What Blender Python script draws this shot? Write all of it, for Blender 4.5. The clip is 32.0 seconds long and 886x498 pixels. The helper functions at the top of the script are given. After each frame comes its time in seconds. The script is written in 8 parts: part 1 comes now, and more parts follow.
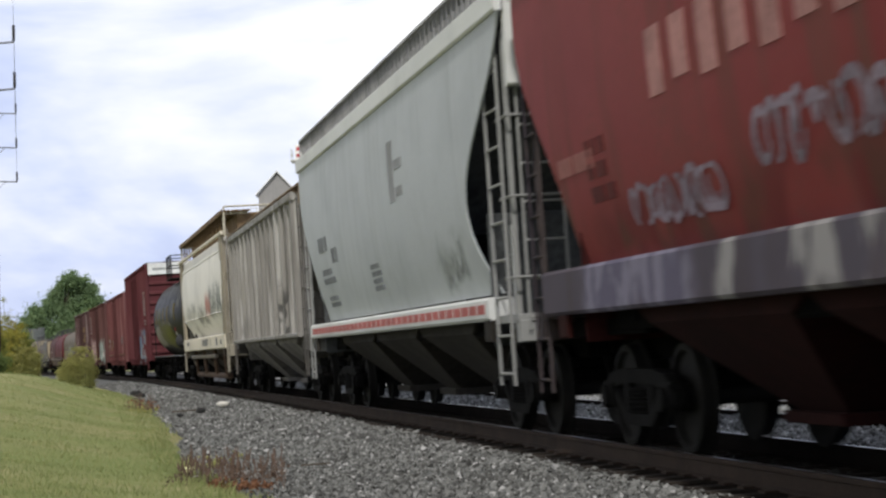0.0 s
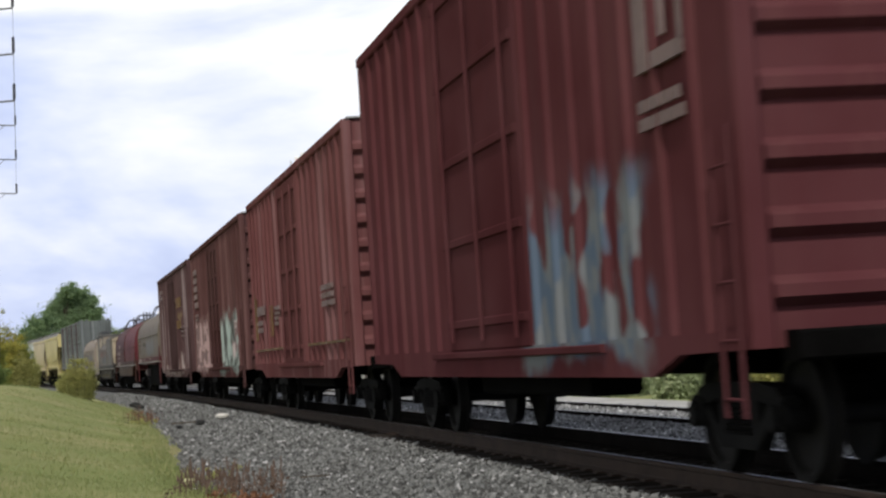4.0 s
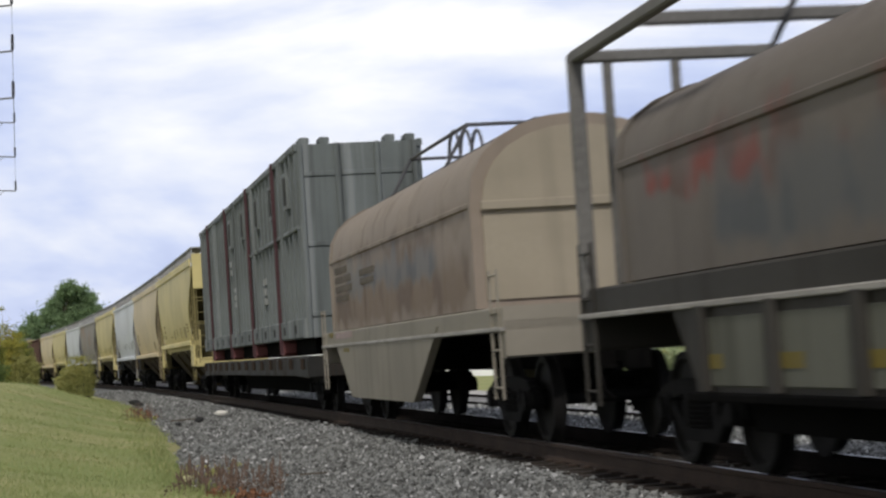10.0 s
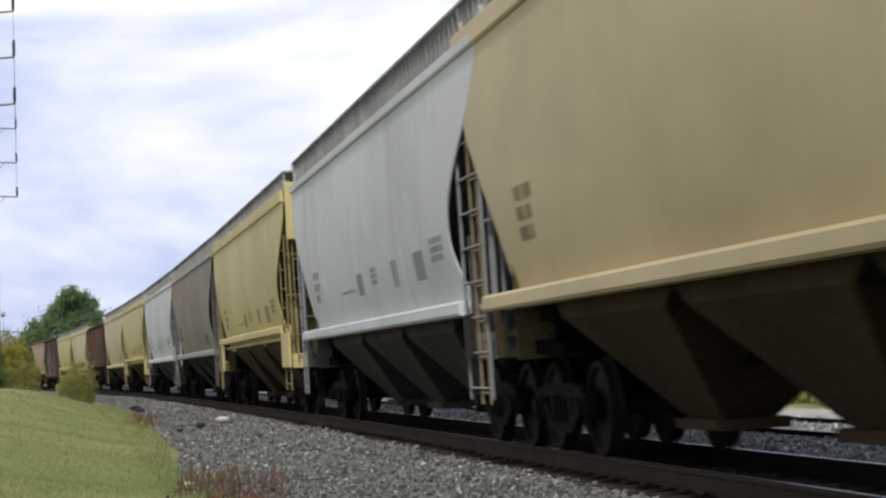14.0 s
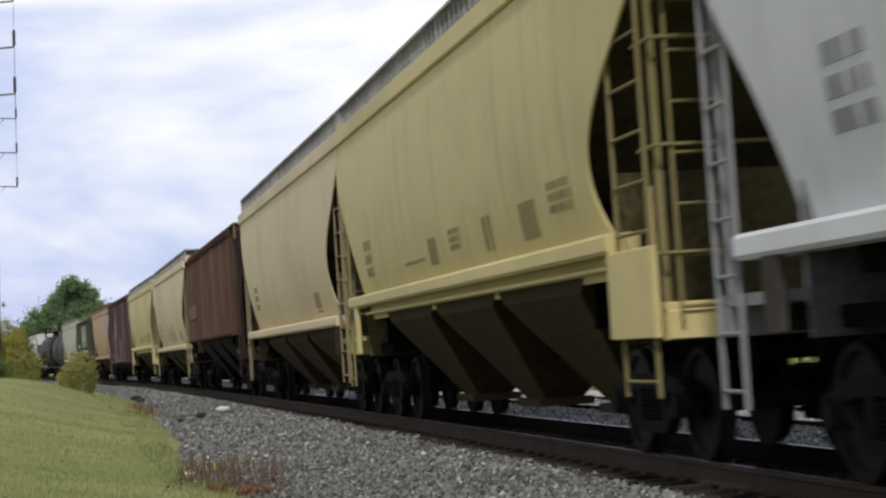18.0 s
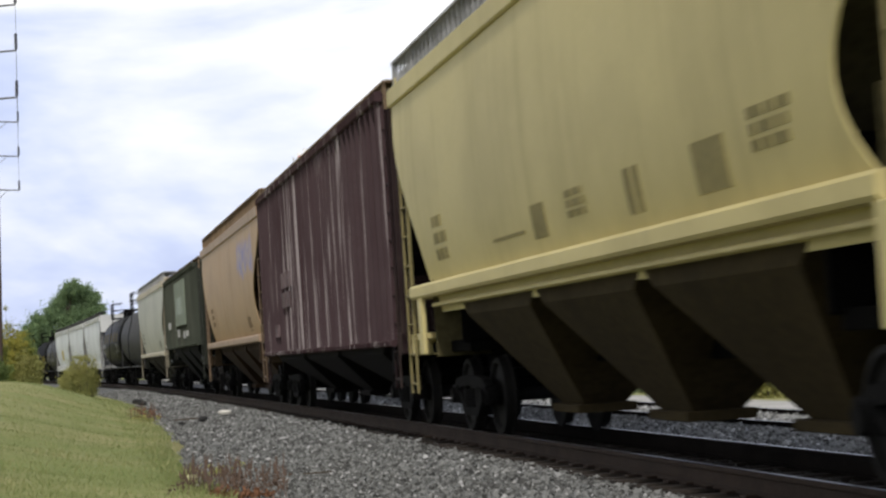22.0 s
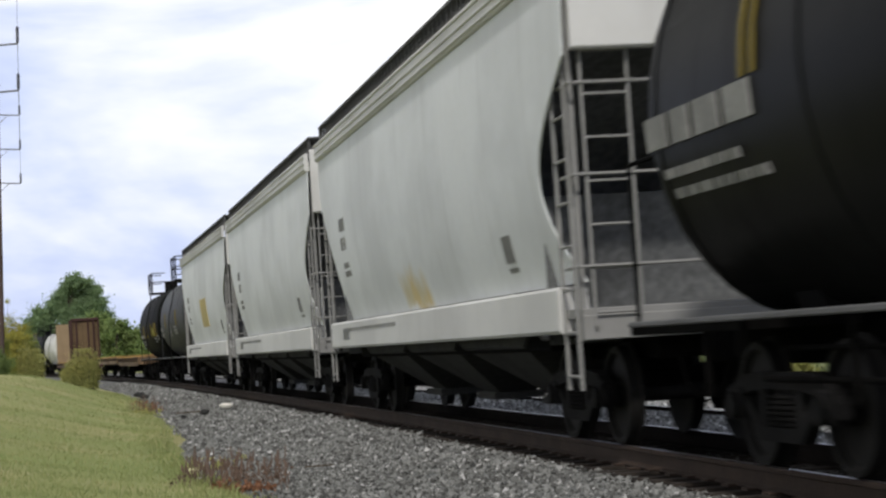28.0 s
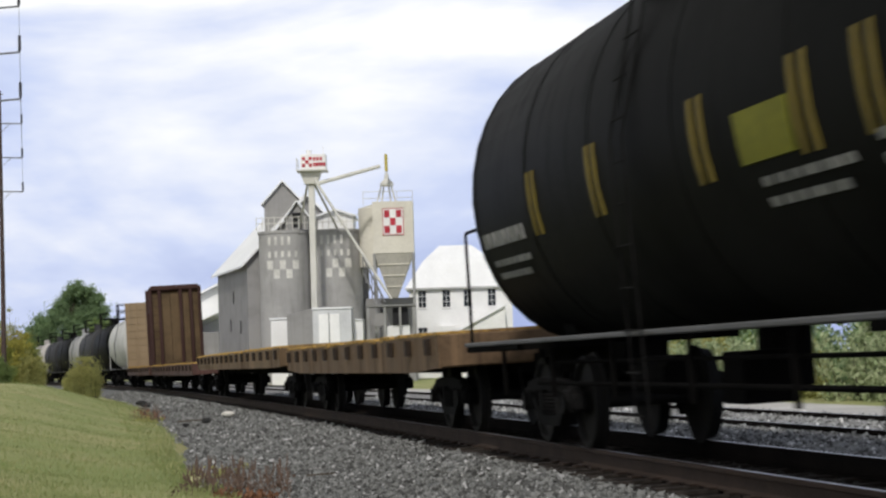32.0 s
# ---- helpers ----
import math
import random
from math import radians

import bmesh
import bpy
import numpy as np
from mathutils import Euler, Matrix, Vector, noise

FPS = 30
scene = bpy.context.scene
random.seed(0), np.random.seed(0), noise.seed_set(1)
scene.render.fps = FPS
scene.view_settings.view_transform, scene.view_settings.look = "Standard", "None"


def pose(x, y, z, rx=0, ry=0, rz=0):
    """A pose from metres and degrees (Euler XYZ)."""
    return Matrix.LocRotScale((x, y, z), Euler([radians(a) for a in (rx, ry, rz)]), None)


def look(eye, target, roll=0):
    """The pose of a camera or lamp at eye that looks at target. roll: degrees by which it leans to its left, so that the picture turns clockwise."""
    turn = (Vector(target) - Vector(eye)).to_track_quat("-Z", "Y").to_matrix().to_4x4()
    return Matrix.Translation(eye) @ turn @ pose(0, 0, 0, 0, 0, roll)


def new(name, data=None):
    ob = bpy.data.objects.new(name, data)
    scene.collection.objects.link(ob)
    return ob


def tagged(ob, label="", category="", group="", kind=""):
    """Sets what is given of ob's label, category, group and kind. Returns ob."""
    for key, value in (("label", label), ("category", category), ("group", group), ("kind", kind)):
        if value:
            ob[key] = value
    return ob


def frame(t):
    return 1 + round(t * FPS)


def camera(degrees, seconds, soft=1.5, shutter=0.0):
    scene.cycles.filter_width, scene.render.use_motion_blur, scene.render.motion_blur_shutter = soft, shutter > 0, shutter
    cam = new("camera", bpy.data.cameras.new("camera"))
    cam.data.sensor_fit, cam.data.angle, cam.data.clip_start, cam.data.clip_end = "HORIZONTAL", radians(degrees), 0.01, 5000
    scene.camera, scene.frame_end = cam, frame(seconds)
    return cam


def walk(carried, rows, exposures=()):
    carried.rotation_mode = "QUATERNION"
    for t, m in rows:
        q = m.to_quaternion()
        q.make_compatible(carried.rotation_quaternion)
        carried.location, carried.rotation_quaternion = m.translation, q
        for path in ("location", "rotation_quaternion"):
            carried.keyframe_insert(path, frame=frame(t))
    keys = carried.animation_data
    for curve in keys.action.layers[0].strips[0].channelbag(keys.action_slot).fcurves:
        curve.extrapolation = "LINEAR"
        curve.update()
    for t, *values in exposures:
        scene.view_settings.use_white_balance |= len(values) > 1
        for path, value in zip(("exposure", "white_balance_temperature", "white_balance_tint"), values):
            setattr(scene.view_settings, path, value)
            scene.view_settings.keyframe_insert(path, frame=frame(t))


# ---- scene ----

# ---------------------------------------------------------------- camera
EYE_Z = 0.884          # above the near rail's head
PITCH, ROLL = 3.1626, 1.765
FOCAL = 3600.0         # in 1568ths of the picture's width
cam = camera(24.58, 32.0, soft=2.4, shutter=0.25)

# time, sideways and upward sway of the tripod head, in the lens's own unit
SWAY = (
    (0, 1.5, -16), (0.5, 2, -16.4), (1, 1.7, -15.3), (1.5, 1.5, -15.5), (2, 1.5, -13.6), (2.5, 3.1, -10.1),
    (3, 3.1, -5.2), (3.5, 1.5, 0), (5.5, -1.5, 12.9), (6, -1.5, 11.8), (6.5, -1.5, 9.2), (7, -1.5, 5.9),
    (7.5, -0.2, 4.2), (8, -1.5, 3.1), (8.5, -3.1, 1.8), (9, -3.1, 0.4), (9.5, -3.1, 0), (10, -1.5, 0),
    (10.5, -1.5, 1.1), (11, 0, 0), (11.5, 0, 0), (12, 0, 0), (12.5, 1.5, 1.5), (13, 1.5, 3.7),
    (13.5, 0, 7.7), (14, 0.4, 10.5), (14.5, 0, 9.2), (16.5, -4.6, -2), (17, -1.5, -4.6), (17.5, 0, -6.1),
    (18, 1.5, -7.2), (18.5, 3.1, -6.1), (19, 4.6, -4.2), (19.5, 3.1, -1.1), (20, 2.2, 0.2), (20.5, 1.7, -1.1),
    (21, 3.1, -1.3), (21.5, 3.1, -1.3), (22, 4.6, -1.1), (22.5, 5, 0), (23, 4.6, 0), (23.5, 4.6, -1.5),
    (24, 3.1, -3.3), (24.5, 1.5, -6.3), (25, 3.1, -7.6), (25.5, 4.6, -8.5), (27.5, 6.1, -14.2), (28, 7.7, -13.1),
    (28.5, 7.7, -12), (29, 7.9, -9.2), (29.5, 9.2, -5), (30, 10.7, -2.4), (30.5, 12.2, 0.4), (31, 13.8, 1.5),
    (31.5, 13.8, 2), (32, 10.7, 1.8))


def cam_pose(dx, dy):
    return (pose(0, 0, EYE_Z, 90 + PITCH + math.degrees(dy / FOCAL), 0, math.degrees(dx / FOCAL))
            @ pose(0, 0, 0, 0, 0, -ROLL))


walk(cam, [(t, cam_pose(dx, dy)) for t, dx, dy in SWAY],
     exposures=[(0, 0.10), (1, 0.02), (2, 0.0), (3.4, 0.06), (6, 0.16), (7, 0.2), (9, 0.12), (10, 0.0), (12, 0.08), (14, 0.04), (17, 0.04), (19, -0.06),
                (21, 0.08), (24, 0.14), (25, 0.2), (28, 0.12), (29, 0.0), (30, -0.1), (32, 0.0)])

# ---------------------------------------------------------------- sky and sun
world = bpy.data.worlds.new("sky")
scene.world = world
world.use_nodes = True
SUN_ELEV, SUN_AZ = 44.0, 186.0      # degrees; azimuth clockwise from +y


def build_sky():
    nt = world.node_tree
    nt.nodes.clear()
    N = nt.nodes.new
    out, bg = N("ShaderNodeOutputWorld"), N("ShaderNodeBackground")
    sky = N("ShaderNodeTexSky")
    sky.sky_type, sky.sun_disc = "NISHITA", False
    sky.sun_elevation, sky.sun_rotation = radians(SUN_ELEV), radians(SUN_AZ)
    sky.air_density, sky.dust_density = 1.0, 2.0
    co = N("ShaderNodeTexCoord")
    mp = N("ShaderNodeMapping")
    mp.inputs["Scale"].default_value = (4.2, 4.2, 12.0)
    mp.inputs["Rotation"].default_value = (0, radians(-9), 0)
    mp.inputs["Location"].default_value = (0.4, 0.0, 0.35)
    big, small = N("ShaderNodeTexNoise"), N("ShaderNodeTexNoise")
    big.inputs["Scale"].default_value, big.inputs["Detail"].default_value = 1.0, 5.0
    big.inputs["Roughness"].default_value, big.inputs["Distortion"].default_value = 0.52, 0.6
    small.inputs["Scale"].default_value, small.inputs["Detail"].default_value = 3.4, 5.0
    ramp = N("ShaderNodeValToRGB")
    e = ramp.color_ramp.elements
    e[0].position, e[0].color = 0.36, (0.40, 0.475, 0.76, 1)
    e[1].position, e[1].color = 0.665, (1.0, 1.0, 1.0, 1)
    mid = ramp.color_ramp.elements.new(0.50)
    mid.color = (0.61, 0.68, 0.91, 1)
    mix = N("ShaderNodeMix")
    mix.data_type, mix.blend_type = "FLOAT", "MIX"
    mix.inputs[0].default_value = 0.28
    cl = N("ShaderNodeMix")
    cl.data_type, cl.blend_type = "RGBA", "MIX"
    cl.inputs[0].default_value = 0.93
    gain = N("ShaderNodeMix")
    gain.data_type, gain.blend_type = "RGBA", "MULTIPLY"
    gain.inputs[0].default_value = 1.0
    gain.inputs[7].default_value = (11.0, 11.0, 11.0, 1)
    L = nt.links.new
    sep, fall = N("ShaderNodeSeparateXYZ"), N("ShaderNodeMapRange")
    fall.interpolation_type = "SMOOTHSTEP"
    for i, v in zip((1, 2, 3, 4), (0.16, 0.70, 10.8, 3.3)):
        fall.inputs[i].default_value = v
    L(co.outputs["Generated"], sep.inputs[0])
    L(sep.outputs[2], fall.inputs[0])
    L(fall.outputs[0], gain.inputs[7])
    L(co.outputs["Generated"], mp.inputs["Vector"])
    L(mp.outputs[0], big.inputs["Vector"])
    L(mp.outputs[0], small.inputs["Vector"])
    L(big.outputs["Fac"], mix.inputs[2])
    L(small.outputs["Fac"], mix.inputs[3])
    # clouds thin out towards the horizon
    lift, tot = N("ShaderNodeMapRange"), N("ShaderNodeMath")
    for i, v in zip((1, 2, 3, 4), (0.05, 0.24, -0.06, 0.16)):
        lift.inputs[i].default_value = v
    L(sep.outputs[2], lift.inputs[0])
    # bluer gaps towards the east
    east, both = N("ShaderNodeMapRange"), N("ShaderNodeMath")
    for i, v in zip((1, 2, 3, 4), (-0.20, 0.10, 0.085, -0.10)):
        east.inputs[i].default_value = v
    L(sep.outputs[0], east.inputs[0])
    L(lift.outputs[0], both.inputs[0])
    L(east.outputs[0], both.inputs[1])
    L(mix.outputs[0], tot.inputs[0])
    L(both.outputs[0], tot.inputs[1])
    L(tot.outputs[0], ramp.inputs["Fac"])
    L(ramp.outputs["Color"], gain.inputs[6])
    L(sky.outputs["Color"], cl.inputs[6])
    L(gain.outputs[2], cl.inputs[7])
    L(cl.outputs[2], bg.inputs["Color"])
    bg.inputs["Strength"].default_value = 0.1
    L(bg.outputs[0], out.inputs[0])


build_sky()
sun = new("sun", bpy.data.lights.new("sun", "SUN"))
sun.data.energy, sun.data.angle, sun.data.color = 2.6, radians(4), (1.0, 0.96, 0.9)
_a, _e = radians(SUN_AZ), radians(SUN_ELEV)
sun.matrix_world = look((0, 0, 60), (-math.sin(_a) * math.cos(_e), -math.cos(_a) * math.cos(_e), 60 - math.sin(_e)))

# ---------------------------------------------------------------- materials


def nodes_of(name):
    m = bpy.data.materials.new(name)
    m.use_nodes = True
    nt = m.node_tree
    return m, nt, nt.nodes["Principled BSDF"]


def rgb(c):
    return (c[0], c[1], c[2], 1)


def noise_node(nt, vec, scale, detail=4.0, rough=0.55):
    n = nt.nodes.new("ShaderNodeTexNoise")
    n.inputs["Scale"].default_value = scale
    n.inputs["Detail"].default_value = detail
    n.inputs["Roughness"].default_value = rough
    nt.links.new(vec, n.inputs["Vector"])
    return n.outputs["Fac"]


def ramp_node(nt, fac, lo, hi, a=0.0, b=1.0):
    r = nt.nodes.new("ShaderNodeMapRange")
    r.interpolation_type = "SMOOTHSTEP"
    for i, v in zip((1, 2, 3, 4), (lo, hi, a, b)):
        r.inputs[i].default_value = v
    nt.links.new(fac, r.inputs[0])
    return r.outputs[0]


def mix_col(nt, fac, a, b):
    x = nt.nodes.new("ShaderNodeMix")
    x.data_type = "RGBA"
    for sock, v in ((x.inputs[0], fac), (x.inputs[6], a), (x.inputs[7], b)):
        if hasattr(v, "is_output"):
            nt.links.new(v, sock)
        elif isinstance(v, (int, float)):
            sock.default_value = v
        else:
            sock.default_value = rgb(v)
    return x.outputs[2]


def math_node(nt, op, a, b=0.0):
    x = nt.nodes.new("ShaderNodeMath")
    x.operation = op
    for sock, v in ((x.inputs[0], a), (x.inputs[1], b)):
        if hasattr(v, "is_output"):
            nt.links.new(v, sock)
        else:
            sock.default_value = v
    return x.outputs[0]


def coords(nt, scale=(1, 1, 1), loc=(0, 0, 0), rot=(0, 0, 0)):
    c = nt.nodes.new("ShaderNodeTexCoord")
    m = nt.nodes.new("ShaderNodeMapping")
    m.inputs["Scale"].default_value, m.inputs["Location"].default_value = scale, loc
    m.inputs["Rotation"].default_value = [radians(a) for a in rot]
    nt.links.new(c.outputs["Object"], m.inputs["Vector"])
    return m.outputs[0]


def bump(nt, bsdf, height, strength, dist):
    b = nt.nodes.new("ShaderNodeBump")
    b.inputs["Strength"].default_value, b.inputs["Distance"].default_value = strength, dist
    nt.links.new(height, b.inputs["Height"])
    nt.links.new(b.outputs[0], bsdf.inputs["Normal"])


MATS = {}


def plain(name, col, rough=0.6, metal=0.0, vary=0.25, scale=3.0, col2=None, bmp=0.0, spec=0.2):
    """A surface with two scales of mottling."""
    if name in MATS:
        return MATS[name]
    m, nt, b = nodes_of(name)
    v = coords(nt)
    big, fine = noise_node(nt, v, scale * 0.35, 3), noise_node(nt, v, scale * 6, 5)
    both = math_node(nt, "ADD", math_node(nt, "MULTIPLY", big, 0.6), math_node(nt, "MULTIPLY", fine, 0.4))
    f = ramp_node(nt, both, 0.35, 0.65)
    dark = col2 or [c * (1 - vary) for c in col]
    c = mix_col(nt, f, dark, [min(1, x * (1 + vary * 0.4)) for x in col])
    nt.links.new(c, b.inputs["Base Color"])
    b.inputs["Roughness"].default_value, b.inputs["Metallic"].default_value = rough, metal
    b.inputs["Specular IOR Level"].default_value = spec
    if bmp:
        bump(nt, b, fine, 0.5, bmp)
    MATS[name] = m
    return m


def paint(name, col, grime=0.35, dirt=(0.10, 0.08, 0.065), rough=0.5, streak=3.0, seed=0.0, spots=(), spec=None, pale=None):
    """Weathered railcar paint: runs of dirt down the side, blotches, fading, and sprayed areas.
    spots: (x0, x1, z0, z1, colour, second colour, coverage, grain) in the car's own metres."""
    if name in MATS:
        return MATS[name]
    if spec is None:
        spec = 0.10 if max(col) > 0.25 else 0.025
    m, nt, b = nodes_of(name)
    run = noise_node(nt, coords(nt, (streak, streak, 0.14), (seed, seed * 1.7, seed)), 1.0, 5, 0.6)
    blot = noise_node(nt, coords(nt, (0.35, 0.35, 0.5), (seed * 2.1, 0, seed)), 1.0, 5, 0.6)
    fine = noise_node(nt, coords(nt, (1, 1, 1)), 14.0, 4, 0.6)
    fade = mix_col(nt, ramp_node(nt, blot, 0.3, 0.7), [c * 0.86 for c in col], [min(0.92, c * 1.07 + 0.008) for c in col])
    f1 = math_node(nt, "MULTIPLY", ramp_node(nt, run, 0.47, 0.78), grime)
    f2 = math_node(nt, "MULTIPLY", ramp_node(nt, math_node(nt, "ADD", math_node(nt, "MULTIPLY", blot, 0.7), math_node(nt, "MULTIPLY", fine, 0.3)), 0.5, 0.72), grime * 0.7)
    f = math_node(nt, "MAXIMUM", f1, f2)
    c = mix_col(nt, f, fade, dirt)
    if pale:
        worn = noise_node(nt, coords(nt, (pale[2], pale[2], 0.09), (seed * 1.3, 5, seed)), 1.0, 5, 0.7)
        c = mix_col(nt, math_node(nt, "MULTIPLY", ramp_node(nt, worn, *(pale[3:] or (0.50, 0.66))), pale[1]), c, pale[0])
    if spots:
        sep = nt.nodes.new("ShaderNodeSeparateXYZ")
        wob = nt.nodes.new("ShaderNodeTexNoise")
        wob.inputs["Scale"].default_value, wob.inputs["Detail"].default_value = 1.6, 3.0
        add = nt.nodes.new("ShaderNodeVectorMath")
        add.operation = "MULTIPLY_ADD"
        add.inputs[1].default_value = (0.9, 0.0, 0.9)
        tc = nt.nodes.new("ShaderNodeTexCoord")
        off = nt.nodes.new("ShaderNodeVectorMath")
        off.operation = "SUBTRACT"
        off.inputs[1].default_value = (0.45, 0.0, 0.45)
        nt.links.new(tc.outputs["Object"], wob.inputs["Vector"])
        nt.links.new(tc.outputs["Object"], off.inputs[0])
        nt.links.new(wob.outputs["Color"], add.inputs[0])
        nt.links.new(off.outputs[0], add.inputs[2])
        nt.links.new(add.outputs[0], sep.inputs[0])
        X, Z = sep.outputs[0], sep.outputs[2]
        for i, (x0, x1, z0, z1, ca, cb, cover, grain, *drip) in enumerate(spots):
            s = 0.22
            k = math_node(nt, "MULTIPLY", ramp_node(nt, X, x0 - s, x0 + s), ramp_node(nt, X, x1 - s, x1 + s, 1, 0))
            k = math_node(nt, "MULTIPLY", k, ramp_node(nt, Z, z0 - s * 0.5, z0 + s * 0.5))
            k = math_node(nt, "MULTIPLY", k, ramp_node(nt, Z, z1 - s, z1 + s, 1, 0))
            n1 = noise_node(nt, coords(nt, (grain, grain, grain * 0.6), (seed + i * 3.3, 0, 0), (0, 25, 0)), 1.0, 2, 0.4)
            n2 = noise_node(nt, coords(nt, (grain * 3.4, 1, grain * 0.4) if drip else (grain * 1.7, 1, grain * 0.8), (seed * 3 + i, 0, 5)), 1.0, 3, 0.5)
            k = math_node(nt, "MULTIPLY", k, ramp_node(nt, n1, 0.62 - cover * 0.45, 0.68 - cover * 0.45))
            c = mix_col(nt, math_node(nt, "MULTIPLY", k, 0.88), c, mix_col(nt, ramp_node(nt, n2, 0.46, 0.54), ca, cb))
    nt.links.new(c, b.inputs["Base Color"])
    r = math_node(nt, "ADD", math_node(nt, "MULTIPLY", f, 0.35), rough)
    nt.links.new(r, b.inputs["Roughness"])
    b.inputs["Specular IOR Level"].default_value = spec
    bump(nt, b, fine, 0.12, 0.004)
    MATS[name] = m
    return m


# ---------------------------------------------------------------- mesh tools


class Geo:
    """Vertices and faces gathered piece by piece."""

    def __init__(self):
        self.v, self.f = [], []

    def add(self, verts, faces):
        n = len(self.v)
        self.v += [tuple(p) for p in verts]
        self.f += [tuple(i + n for i in f) for f in faces]
        return self

    def box(self, x0, x1, y0, y1, z0, z1):
        return self.add([(x, y, z) for z in (z0, z1) for y in (y0, y1) for x in (x0, x1)],
                        [(0, 2, 3, 1), (4, 5, 7, 6), (0, 1, 5, 4), (2, 6, 7, 3), (0, 4, 6, 2), (1, 3, 7, 5)])

    def cbox(self, x0, x1, y0, y1, z0, z1, c=0.015):
        """A box with chamfered long edges."""
        d = (x1 - x0, y1 - y0, z1 - z0)
        ax = d.index(max(d))
        lo, hi = (x0, y0, z0), (x1, y1, z1)
        o = [i for i in range(3) if i != ax]
        a0, a1, b0, b1 = lo[o[0]], hi[o[0]], lo[o[1]], hi[o[1]]
        c = min(c, (a1 - a0) * 0.3, (b1 - b0) * 0.3)
        prof = [(a0 + c, b0), (a1 - c, b0), (a1, b0 + c), (a1, b1 - c), (a1 - c, b1), (a0 + c, b1), (a0, b1 - c), (a0, b0 + c)]
        return self.extrude(prof, "xyz"[ax], lo[ax], hi[ax])

    def extrude(self, prof, axis, a, b):
        """A closed 2D outline carried from a to b along an axis; the outline is in the two other axes, in xyz order."""
        def at(p, s):
            return {"x": (s, p[0], p[1]), "y": (p[0], s, p[1]), "z": (p[0], p[1], s)}[axis]
        n = len(prof)
        verts = [at(p, a) for p in prof] + [at(p, b) for p in prof]
        faces = [(i, (i + 1) % n, n + (i + 1) % n, n + i) for i in range(n)] + [tuple(range(n))[::-1], tuple(range(n, 2 * n))]
        return self.add(verts, faces)

    def loft(self, rings, cap=True):
        n = len(rings[0])
        faces = []
        for r in range(len(rings) - 1):
            faces += [(r * n + i, r * n + (i + 1) % n, (r + 1) * n + (i + 1) % n, (r + 1) * n + i) for i in range(n)]
        if cap:
            faces += [tuple(range(n))[::-1], tuple(range((len(rings) - 1) * n, len(rings) * n))]
        return self.add([p for r in rings for p in r], faces)

    def tube(self, p, q, r, n=8, r2=None):
        p, q = Vector(p), Vector(q)
        d = (q - p).normalized()
        u = d.orthogonal().normalized()
        w = d.cross(u)
        rings = []
        for c, rr in ((p, r), (q, r if r2 is None else r2)):
            rings.append([c + (u * math.cos(2 * math.pi * i / n) + w * math.sin(2 * math.pi * i / n)) * rr for i in range(n)])
        return self.loft(rings)

    def pipe(self, pts, r, n=6):
        for a, b in zip(pts, pts[1:]):
            self.tube(a, b, r, n)
        return self

    def mesh(self, name, mat, smooth=None):
        me = bpy.data.meshes.new(name)
        me.from_pydata(self.v, [], self.f)
        me.materials.append(mat)
        me.validate()
        bm = bmesh.new()
        bm.from_mesh(me)
        bmesh.ops.recalc_face_normals(bm, faces=bm.faces)
        bm.to_mesh(me)
        bm.free()
        if smooth is not None:
            me.shade_smooth()
            me.set_sharp_from_angle(angle=radians(smooth))
        return me


SHARED = {}


def part(name, g, mat, parent, label="", key=None, smooth=None, at=None, cat=""):
    """One mesh object under a thing or a part. g: a Geo, or a function that gives one (built once per key)."""
    k = (key, mat.name) if key else None
    if k and k in SHARED:
        me = SHARED[k]
    else:
        me = (g() if callable(g) else g).mesh(name, mat, smooth)
        if k:
            SHARED[k] = me
    ob = new(name, me)
    if parent is not None:
        ob.parent = parent
    if at is not None:
        ob.matrix_basis = at if isinstance(at, Matrix) else Matrix.Translation(at)
    if label:
        tagged(ob, label)
    return ob


def thing(name, label, category, group="", m=None, kind=""):
    ob = new(name)
    ob.empty_display_size = 0.3
    tagged(ob, label, category, group, kind)
    if m is not None:
        ob.matrix_world = m
    return ob


def setting(name, g, mat, label="", smooth=None):
    ob = new(name, g.mesh(name, mat, smooth))
    return tagged(ob, label, "", "", "structure")


# ---------------------------------------------------------------- the line of the track
GAUGE = 1.168           # between the rail heads' middles
CANT = 0.0402           # the far rail lies higher
SPEED = 20.094
_S = np.arange(-760.0, 980.0, 1.0)
_kap = 0.00032 + 0.000154 / (1 + np.exp(-(_S - 70.65) / 8))
_ang = np.cumsum(_kap)
_ang -= np.interp(0, _S, _ang)
HEAD0 = radians(-10.0034)
_head = HEAD0 - _ang
_px, _py = np.cumsum(np.sin(_head)), np.cumsum(np.cos(_head))
_px += 4.855 * math.cos(HEAD0) - np.interp(0, _S, _px)
_py += -4.855 * math.sin(HEAD0) - np.interp(0, _S, _py)


def on_line(s, lat=0.0, z=0.0):
    """World place at s metres up the line, lat metres beyond the near rail, z above the plane of the rails."""
    x, y, h = np.interp(s, _S, _px), np.interp(s, _S, _py), np.interp(s, _S, _head)
    zz = z + CANT * lat / GAUGE
    lx = lat - z * CANT / GAUGE
    return (float(x + math.cos(h) * lx), float(y - math.sin(h) * lx), float(zz))


def heading(s):
    return float(np.interp(s, _S, _head))


def car_pose(s):
    """A car's pose with its middle at s: x runs forward, the near side is -y, z = 0 on the rails."""
    x, y, z = on_line(s, GAUGE / 2, 0)
    h = heading(s)
    # forward is down the line, towards the camera
    return pose(x, y, z, 0, 0, math.degrees(math.atan2(-math.cos(h), -math.sin(h)))) @ pose(0, 0, 0, math.degrees(math.atan(CANT / GAUGE)))


